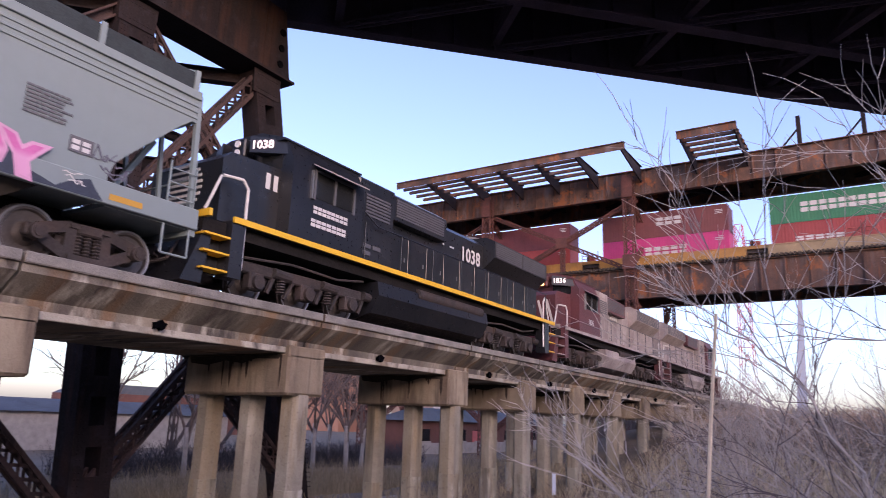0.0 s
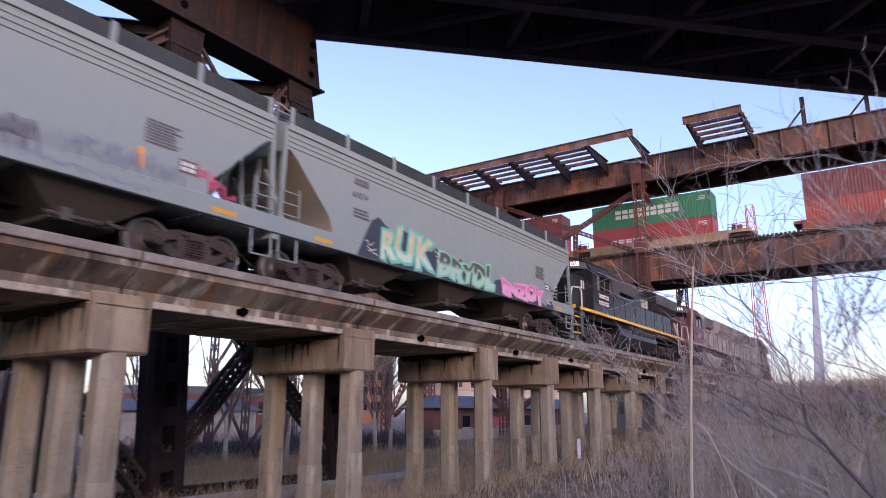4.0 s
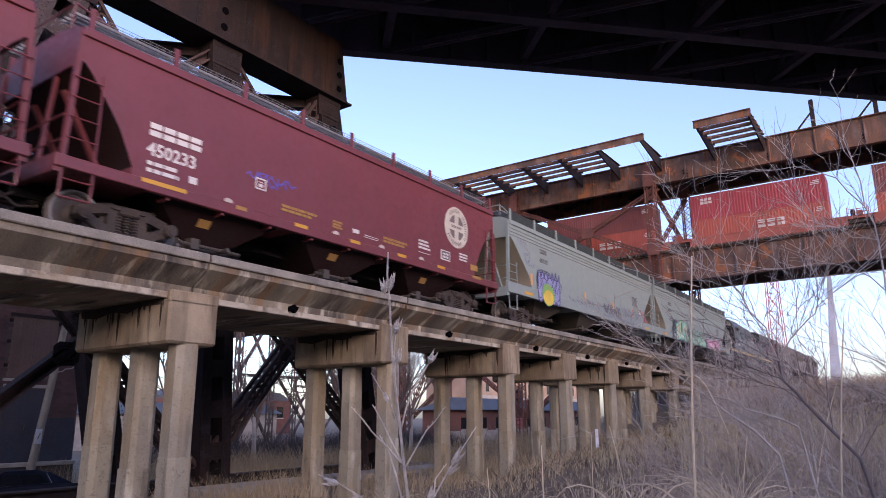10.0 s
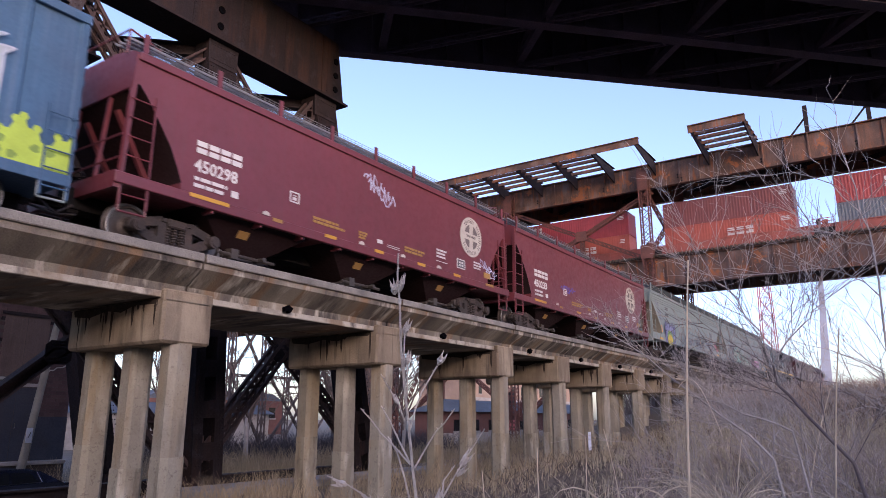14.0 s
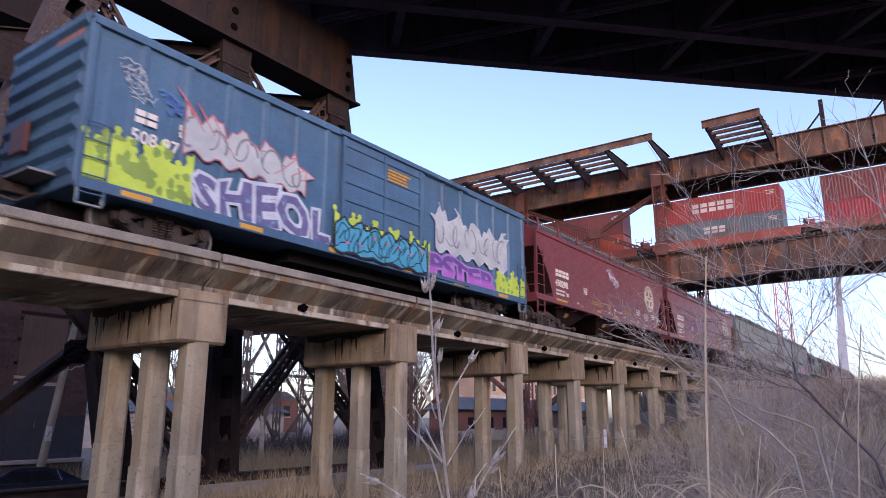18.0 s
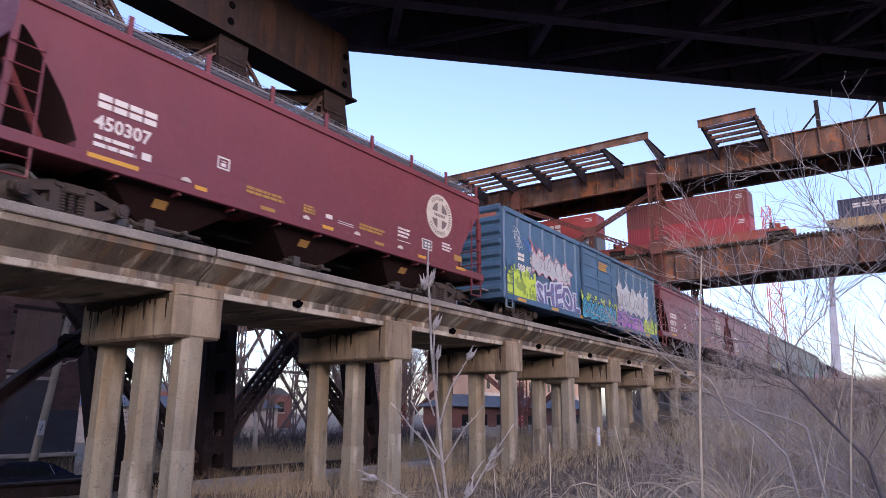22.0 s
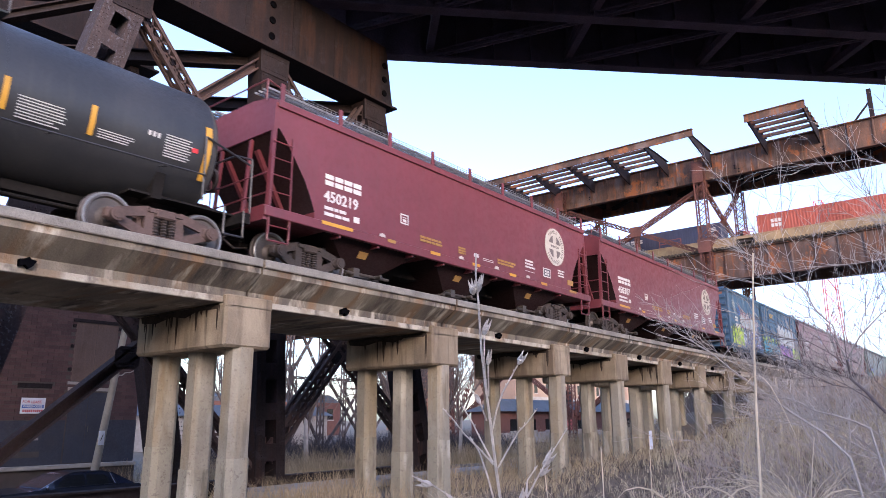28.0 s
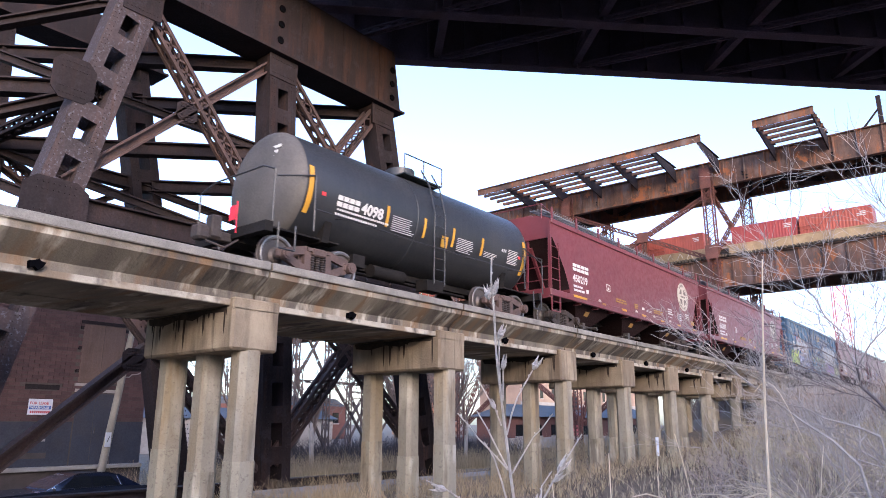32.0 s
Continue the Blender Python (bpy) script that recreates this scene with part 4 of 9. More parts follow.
def hopper(x_mid, length, paint, kind, label, number, seed):
    """A covered hopper car: prism body with sloped ends, arched roof with hatches and running boards, three bays, ladders, bogies."""
    car = thing("covered_hopper_car", label, "railway car", group="freight train cars")
    h = length / 2
    eave, sill = 3.60, 1.12
    red = kind == "red"
    if red:
        cut = [(h - 0.05, 3.02), (h - 0.22, 2.84), (h - 0.50, 2.47), (h - 0.82, 2.02), (h - 1.02, 1.62), (h - 1.12, 1.38), (h - 1.12, sill)]
    else:
        cut = [(h - 0.10, 3.05), (h - 0.32, 2.88), (h - 1.15, 2.08), (h - 1.45, 1.78), (h - 1.55, 1.5), (h - 1.5, sill)]
    poly = [(-h, eave), (h, eave), (h, cut[0][1])] + cut + [(-a, b) for a, b in reversed(cut)] + [(-h, cut[0][1])]
    poly.reverse()
    me = Shape().prism(poly, "y", -1.5, 1.5).mesh("body", paint)
    me.materials.append(SHADED_RED if red else TAN_INSIDE)
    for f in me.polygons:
        # sloped ends under the overhang: tan sheet, shade-darkened colour on red cars
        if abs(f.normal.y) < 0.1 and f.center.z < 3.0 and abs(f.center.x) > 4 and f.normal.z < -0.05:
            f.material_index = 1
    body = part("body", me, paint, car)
    # arched roof
    s = Shape()
    arc = [(-1.53, eave), (-1.53, eave + 0.05), (-1.2, eave + 0.2), (-0.6, eave + 0.3), (0.6, eave + 0.3), (1.2, eave + 0.2), (1.53, eave + 0.05), (1.53, eave)]
    s.prism(arc, "x", -h, h)
    part("roof", s, paint, car)
    for k in (-1, 1):
        part("eave_rail", Shape().box(-h - 0.02, h + 0.02, k * 1.51 - 0.04, k * 1.51 + 0.04, eave - 0.10, eave + 0.06, 0.01), paint, car)
    if not red:
        for z in (eave - 0.22, eave - 0.34, eave - 0.46):
            part("side_bead", Shape().box(-h, h, -1.525, -1.49, z - 0.025, z + 0.025, 0.008), paint, car)
    # running boards and hatches
    for k in (-1, 1):
        s = Shape()
        for yy in (-0.22, -0.08, 0.08, 0.22):
            s.box(-h - 0.1, h + 0.1, k * 0.98 + yy - 0.012, k * 0.98 + yy + 0.012, eave + 0.40, eave + 0.45)
        for i in range(int(length / 0.075)):
            s.box(-h + 0.075 * i, -h + 0.075 * i + 0.022, k * 0.98 - 0.21, k * 0.98 + 0.21, eave + 0.415, eave + 0.44)
        part("running_board", s, GRATE, car, "galvanised open grating running board")
        n = int(length / 1.75)
        for i in range(n + 1):
            x = -h + 0.1 + (length - 0.2) * i / n
            part("roof_stanchion", Shape().box(x - 0.05, x + 0.05, k * 1.5 - 0.02, k * 1.5 + 0.02, eave + 0.05, eave + 0.47), paint if not red else RED_CAR, car)
    # a dark strip stands in for the shade between eave and running board
    if not red:
        for k in (-1, 1):
            part("roof_skirt", Shape().box(-h + 0.05, h - 0.05, k * 1.46 - 0.01, k * 1.46 + 0.01, eave + 0.06, eave + 0.43), GRATE_AND_SHADE, car, "dark strip standing for the shade under the running board")
    else:
        for k in (-1, 1):
            s = Shape()
            for i in range(int((length - 0.3) / 0.14)):
                x = -h + 0.15 + 0.14 * i
                s.box(x, x + 0.010, k * 1.46 - 0.004, k * 1.46 + 0.004, eave + 0.06, eave + 0.40)
            for i in range(6):
                s.box(-h + 0.15, h - 0.15, k * 1.46 - 0.004, k * 1.46 + 0.004, eave + 0.09 + 0.06 * i, eave + 0.097 + 0.06 * i)
            part("roof_screen", s, GRATE, car, "see-through steel mesh along the roof edge")
    part("hatch_trough", Shape().box(-h + 0.5, h - 0.5, -0.42, 0.42, eave + 0.25, eave + 0.46, 0.05), DARK_MARK if not red else paint, car)
    for i in range(6):
        x = -h + 1.4 + (length - 2.8) * i / 5
        part("hatch_cover", Shape().box(x - 0.8, x + 0.8, -0.38, 0.38, eave + 0.46, eave + 0.52, 0.02), GREY_CAR if not red else paint, car)
    for sx in (-1, 1):
        rl = Shape()
        rl.path([(sx * (h - 0.6), -1.2, eave + 0.45), (sx * (h + 0.08), -1.2, eave + 0.62), (sx * (h + 0.1), -1.2, eave + 0.1)], 0.02)
        rl.path([(sx * (h + 0.08), -1.2, eave + 0.62), (sx * (h + 0.08), 1.2, eave + 0.62)], 0.02)
        part("roof_grab_rail", rl, paint, car)
    # side sills and centre sill
    for k in (-1, 1):
        part("side_sill", Shape().box(-h - 0.25, h + 0.25, k * 1.5 - 0.06, k * 1.5 + 0.06, sill - (0.12 if red else 0.08), sill + (0.10 if red else 0.30), 0.015), paint, car)
    part("centre_sill", Shape().box(-h - 0.35, h + 0.35, -0.22, 0.22, 0.72, 1.12), UNDER, car)
    # discharge bays, coloured dark for the shade beneath the car
    bays = (-3.7, 0.1, 3.9) if red else (-4.1, -0.1, 3.9)
    for bx in bays:
        s = Shape()
        a, b, zb = (1.62, 0.45, 0.36) if red else (1.35, 0.45, 0.55)
        top = [(bx - a, -1.38, sill), (bx + a, -1.38, sill), (bx + a, 1.38, sill), (bx - a, 1.38, sill)]
        low = [(bx - b, -0.75, zb), (bx + b, -0.75, zb), (bx + b, 0.75, zb), (bx - b, 0.75, zb)]
        s.add(top + low, [(0, 1, 5, 4), (1, 2, 6, 5), (2, 3, 7, 6), (3, 0, 4, 7), (4, 5, 6, 7), (3, 2, 1, 0)])
        bay = part("discharge_bay", s, SHADED_RED if red else SHADED_TAN, car, "discharge bay, its colour darkened for the shade under the car")
        g = Shape().box(bx - 0.6, bx + 0.6, -0.85, 0.85, zb - 0.1, zb, 0.02).tube((bx - 0.75, -1.0, zb - 0.03), (bx + 0.75, -1.0, zb - 0.03), 0.04, 8)
        g.tube((bx + 0.3, -1.2, zb - 0.03), (bx + 0.3, -0.8, zb - 0.03), 0.05, 8).box(bx - 0.5, bx - 0.3, -1.05, -0.85, zb - 0.12, zb + 0.1)
        part("discharge_gate", g, GATE, bay, "bare metal discharge gate")
        if red:
            part("tan_patch", Shape().add([(bx - 0.42, -1.165, 0.86), (bx - 0.12, -1.165, 0.86), (bx - 0.12, -1.05, 0.71), (bx - 0.42, -1.05, 0.71)], [(0, 3, 2, 1)]), DULL_YELLOW, bay, "faded yellow patch", smooth=False)
    if red:
        for i in range(9):
            x = -h + 1.9 + (length - 3.8) * i / 8
            part("sill_bracket", Shape().box(x - 0.03, x + 0.03, -1.5, -1.2, sill - 0.18, sill), paint, car)
    # ends: platform, posts, ladders, slope braces
    for d in (-1, 1):
        part("end_platform", Shape().box(min(d * (h - 1.5), d * (h + 0.25)), max(d * (h - 1.5), d * (h + 0.25)), -1.45, 1.45, sill - 0.1, sill - 0.02).box(min(d * (h + 0.1), d * (h + 0.25)), max(d * (h + 0.1), d * (h + 0.25)), -1.5, 1.5, sill - 0.2, sill + 0.12), paint, car)
        for k in (-1, 1):
            s = Shape().bar((d * (h + 0.12), k * 1.46, sill - 0.1), (d * (h + 0.02), k * 1.46, eave), 0.09, 0.09)
            part("corner_post", s, paint, car)
            s = Shape()
            xa, xb = sorted((d * (h + 0.12), d * (h - 0.42)))
            ladder(s, xa, xb, k * 1.52, sill - 0.5 if red else sill, sill + (1.75 if red else 1.05), 6 if red else 4)
            part("side_ladder", s, paint, car)
            part("step", Shape().path([(xa, k * 1.5, sill - 0.1), (xa, k * 1.5, 0.5), (xb, k * 1.5, 0.5), (xb, k * 1.5, sill - 0.1)], 0.022), GREY_CAR if not red else paint, car)
        s = Shape()
        for y in (-0.55, 0.55):
            s.bar((d * (h + 0.1), y, sill), (d * (h - 0.05), y, 3.0), 0.07)
            s.bar((d * (h - 1.2), y, sill), (d * (h - 0.2), y, 2.8), 0.1)
        s.path([(d * (h + 0.12), -1.4, 2.0), (d * (h + 0.12), 1.4, 2.0)], 0.018).path([(d * (h + 0.12), -1.4, 1.55), (d * (h + 0.12), 1.4, 1.55)], 0.018)
        part("end_frame", s, paint, car)
        coupler(car, d * (h + 0.3), d)
        bogie(car, d * (h - 1.42), TRUCK)
    part("brake_wheel", Shape().lathe([(-h - 0.2, 0.26), (-h - 0.24, 0.29), (-h - 0.28, 0.26), (-h - 0.24, 0.23), (-h - 0.2, 0.26)], "x", 18, (0, 0.5, 2.2)), TRUCK, car)
    # markings
    m = Shape()
    y = Shape()
    if red:
        along = pose(0.6, 0, 0)
        letters_as_bars(m, -6.2, 2.10, 4, 0.25, 0.26)
        marks(m, -6.2, 1.52, 2, 0.85, 0.075, 0.14, seed=seed)
        m.box(-5.28, -5.10, -1.516, -1.507, 1.40, 1.54)
        marks(m, 2.28, 1.78, 3, 0.55, 0.055, 0.10, seed=seed + 1)
        m.box(2.28, 2.84, -1.516, -1.507, 1.46, 1.475)
        marks(m, 4.38, 1.78, 3, 0.5, 0.05, 0.09, seed=seed + 2)
        m.box(-0.48, -0.26, -1.516, -1.507, 1.43, 1.53)
        m.box(-0.05, 0.5, -1.516, -1.507, 1.45, 1.465).box(-0.05, 0.5, -1.516, -1.507, 1.40, 1.415)
        for x, w in ((-6.3, 0.95), (-4.15, 0.28), (-2.5, 0.4), (-0.62, 0.36), (1.28, 0.36), (3.15, 0.36), (5.05, 0.5)):
            part("reflector_strip", Shape().box(x, x + w, -1.568, -1.55, sill + 0.02, sill + 0.10), YELLOW if (seed + int(x)) % 3 else DULL_YELLOW, car, "yellow reflector strip", along)
        for x in (-4.35, -1.15, 0.6, 2.35):
            part("pale_tab", Shape().prism([(x - 0.11, sill + 0.11), (x + 0.11, sill + 0.11), (x + 0.09, sill + 0.17), (x, sill + 0.2), (x - 0.09, sill + 0.17)], "y", -1.566, -1.55), PALE_TAB, car, "cream chalked tab on the sill", along)
        for x, w in ((-2.87, 1.1), (0.72, 1.1)):
            marks(y, x, 1.52, 2, w, 0.06, 0.09, seed=int(seed + x * 10))
        marks(y, -1.22, 1.54, 3, 0.36, 0.05, 0.07, seed=seed + 7)
        y.box(5.02, 5.42, -1.518, -1.505, 1.40, 1.58)
        part("number", text_mesh(number, 0.36, WHITE_PAINT, 0.008), WHITE_PAINT, car, "white car number", pose(-5.62, -1.506, 1.72, 90, 0, 0))
        em = part("round_emblem", Shape().tube((4.25, -1.503, 2.6), (4.25, -1.509, 2.6), 0.65, 44), EMBLEM, car, "cream round emblem with a cross", along)
        q = Shape()
        for a0 in (0, 90, 180, 270):
            pts = [(4.25 + 0.40 * math.cos(radians(a)), 2.6 + 0.40 * math.sin(radians(a))) for a in range(a0 + 16, a0 + 75, 8)]
            c = radians(a0 + 45)
            q.prism([(4.25 + 0.16 * math.cos(c), 2.6 + 0.16 * math.sin(c))] + pts, "y", -1.5125, -1.508)
        for i in range(34):
            a = radians(-148 + i * 8.6)
            if i in (11, 12, 24, 25):
                continue
            k = 0.05 if i % 4 else 0.075
            q.bar((4.25 + (0.525 - k) * math.cos(a), -1.511, 2.6 + (0.525 - k) * math.sin(a)), (4.25 + (0.525 + k) * math.cos(a), -1.511, 2.6 + (0.525 + k) * math.sin(a)), 0.026, 0.006, (0, 1, 0))
        for i in range(7):
            q.box(3.98 + 0.08 * i, 4.03 + 0.08 * i, -1.5125, -1.508, 2.57, 2.65)
        part("emblem_mark", q, EMBLEM_DARK, em)
        m.box(3.40, 3.86, -1.516, -1.507, 1.45, 1.75)
        dk = Shape()
        dk.box(3.43, 3.83, -1.519, -1.512, 1.48, 1.72)
        for i in range(2):
            for j in range(2):
                m.box(3.50 + 0.15 * i, 3.60 + 0.15 * i, -1.523, -1.518, 1.52 + 0.09 * j, 1.58 + 0.09 * j)
        sq = Shape().box(-3.64, -3.61, -1.516, -1.507, 1.74, 2.0).box(-3.37, -3.34, -1.516, -1.507, 1.74, 2.0).box(-3.61, -3.37, -1.516, -1.507, 1.74, 1.77).box(-3.61, -3.37, -1.516, -1.507, 1.97, 2.0)
        sq.box(-3.55, -3.43, -1.516, -1.507, 1.80, 1.87).box(-3.55, -3.43, -1.516, -1.507, 1.90, 1.92)
        part("load_stencil", sq, WHITE_PAINT, car, "", along)
        part("panel_mark", dk, DARK_MARK, car, "", along)
        part("yellow_marking", y, DULL_YELLOW, car, "dull yellow stencilled notices", along)
        part("white_marking", m, WHITE_PAINT, car, "white lettering bars", along)
    else:
        dk = Shape()
        letters_as_bars(dk, -h + 2.3, 2.86, 4, 0.12, 0.17, thick=0.22)
        marks(dk, -h + 2.3, 2.2, 3, 0.6, 0.05, 0.09, seed=seed)
        marks(dk, h - 3.0, 2.5, 8, 0.75, 0.035, 0.06, seed=seed + 1)
        dk.box(h - 2.25, h - 1.85, -1.516, -1.507, 1.72, 1.98)
        part("dark_marking", dk, DARK_MARK, car, "dark grey lettering bars")
        part("number", text_mesh(number, 0.23, DARK_MARK, 0.004), DARK_MARK, car, "dark car number", pose(-h + 2.25, -1.506, 2.52, 90, 0, 0))
        for i in range(9):
            x = -h + 1.2 + (length - 2.4) * i / 8
            if i in (0, 8):
                y.box(x - 0.3, x + 0.3, -1.567, -1.552, sill, sill + 0.1)
        part("yellow_marking", y, YELLOW, car, "yellow reflector strips")
        w = Shape()
        for i in range(2):
            for j in range(2):
                w.box(h - 2.21 + 0.17 * i, h - 2.08 + 0.17 * i, -1.52, -1.512, 1.76 + 0.1 * j, 1.83 + 0.1 * j)
        part("panel_mark", w, WHITE_PAINT, car)
    MOVERS.append((car, x_mid))
    return car


# graffiti: flat painted shapes on the car side
PAINTS = {}


def spray(name, base):
    if name not in PAINTS:
        PAINTS[name] = surface("spray_paint_" + name, base, 0.6, 0, 0.18, 1.8, 25, 0.0)
    return PAINTS[name]


def blob(s, x, z, rx, rz, y, seed, n=22, rough=0.22):
    rnd = random.Random(seed)
    ph = [rnd.uniform(0, 6.3) for _ in range(4)]
    pts = []
    for i in range(n):
        a = 2 * math.pi * i / n
        k = 1 + rough * (math.sin(3 * a + ph[0]) * 0.5 + math.sin(5 * a + ph[1]) * 0.35 + math.sin(8 * a + ph[2]) * 0.25)
        pts.append((x + rx * k * math.cos(a), z + rz * k * math.sin(a)))
    s.prism(pts, "y", y, y + 0.003)
    return s


def spray_two(name, top, low, split):
    """Spray paint that changes colour part of the way up the letters."""
    key = name + "_fade"
    if key not in PAINTS:
        m = surface("spray_paint_" + key, top, 0.6, 0, 0.15, 1.8, 25, 0.0)
        nt = m.node_tree
        co, sx, mr, mx = nt.nodes.new("ShaderNodeTexCoord"), nt.nodes.new("ShaderNodeSeparateXYZ"), nt.nodes.new("ShaderNodeMapRange"), nt.nodes.new("ShaderNodeMix")
        nt.links.new(co.outputs["Object"], sx.inputs[0])
        nt.links.new(sx.outputs["Y"], mr.inputs["Value"])
        mr.inputs["From Min"].default_value, mr.inputs["From Max"].default_value = split - 0.06, split + 0.06
        mx.data_type = "RGBA"
        nt.links.new(mr.outputs["Result"], mx.inputs[0])
        mx.inputs[6].default_value = (*low, 1)
        b = nt.nodes["Principled BSDF"]
        old = b.inputs["Base Color"].links[0].from_socket
        nt.links.new(old, mx.inputs[7])
        nt.links.new(mx.outputs[2], b.inputs["Base Color"])
        PAINTS[key] = m
    return PAINTS[key]


def fit_word(car, word, x0, x1, z0, z1, fill, line, seed, y=-1.569):
    """A fat sprayed word fitted between two ends: swollen outline, wobbling fill, all of it hand-drawn in look."""
    for k, (mat, bold, name, lab) in enumerate(((line, 0.105, "graffiti_outline", "sprayed graffiti outline"), (fill, 0.035, "graffiti_fill", "sprayed fat graffiti lettering"))):
        me = text_mesh(word, 1.0, mat, bold, 0.001)
        xs, ys = [v.co.x for v in me.vertices], [v.co.y for v in me.vertices]
        if k == 0:
            bx0, bx1, by0, by1 = min(xs), max(xs), min(ys), max(ys)
        fx, fy = (x1 - x0) / (bx1 - bx0), (z1 - z0) / (by1 - by0)
        for v in me.vertices:
            u = (v.co.x - bx0) * fx
            w = (v.co.y - by0) * fy
            v.co.x = u + 0.07 * math.sin(w * 4.1 + seed) + 0.05 * math.sin(u * 2.3 + seed)
            v.co.y = w * (0.92 + 0.12 * math.sin(u * 2.1 + seed * 1.7)) + 0.05 * math.sin(u * 5.0 + seed)
        part(name, me, mat, car, lab, pose(x0, y - 0.0045 * k, z0, 90, 0, 0))


def wild(car, x0, x1, z0, z1, n, seed, fill, line, y):
    """Sprayed swollen shapes locked into one another over a dark backing: writing that nobody could read."""
    rnd = random.Random(seed)
    b = Shape()
    top = [(x0 + (x1 - x0) * i / 24, z1 + 0.03 - (z1 - z0) * (0.14 + 0.12 * math.sin(i * 1.7 + seed) + 0.08 * math.sin(i * 3.1))) for i in range(25)]
    low = [(x1 - (x1 - x0) * i / 16, z0 - 0.02 + (z1 - z0) * (0.06 + 0.05 * math.sin(i * 1.9 + seed))) for i in range(17)]
    b.prism(top + low, "y", y, y + 0.002)
    part("graffiti_base", b, fill, car, "sprayed graffiti mass")
    edge = Shape()
    ring = top + low
    for p, r in zip(ring, ring[1:] + ring[:1]):
        edge.bar((p[0], y - 0.001, p[1]), (r[0], y - 0.001, r[1]), 0.055, 0.003, (0, 1, 0))
    part("graffiti_outline", edge, line, car, "sprayed graffiti outline")
    for k in range(n):
        c = x0 + (x1 - x0) * (k + 0.5) / n
        w = (x1 - x0) / n * rnd.uniform(1.0, 1.35)
        a, e = z0 + (z1 - z0) * rnd.uniform(0.04, 0.16), z1 - (z1 - z0) * rnd.uniform(0.06, 0.26)
        lean = rnd.uniform(-0.16, 0.2)
        ph, q = rnd.uniform(0, 6.3), rnd.choice((2, 3, 3))
        pts = []
        for i in range(22):
            t = 2 * math.pi * i / 22
            r = 1 + 0.22 * math.sin(q * t + ph) + 0.10 * math.sin(5 * t + ph * 2)
            v = math.sin(t) * r
            pts.append((c + w * 0.52 * math.copysign(abs(math.cos(t)) ** 0.6, math.cos(t)) * r + lean * v, (a + e) / 2 + (e - a) * 0.46 * v))
        lv = y - 0.003 - 0.0024 * (k % 3)
        s = Shape()
        for i in range(22):
            p, r = pts[i], pts[(i + 1) % 22]
            s.bar((p[0], lv - 0.0026, p[1]), (r[0], lv - 0.0026, r[1]), 0.03, 0.003, (0, 1, 0))
        s.bar((c - w * 0.2, lv - 0.0026, (a + e) / 2 - 0.1), (c + w * 0.15 + lean * 0.3, lv - 0.0026, (a + e) / 2 + 0.16), 0.035, 0.003, (0, 1, 0))
        part("graffiti_outline", s, line, car, "sprayed graffiti outline")


def scribble(s, x, z, w, h, seed, y=-1.51, n=14, r=0.018):
    rnd = random.Random(seed)
    p = (x, y, z)
    for i in range(n):
        q = (x + w * (i + 1) / n + rnd.uniform(-0.1, 0.1) * w, y, z + rnd.uniform(-0.5, 0.5) * h)
        s.bar(p, q, 0.006, r * rnd.uniform(0.7, 1.4), (0, 0, 1))
        p = q
    return s


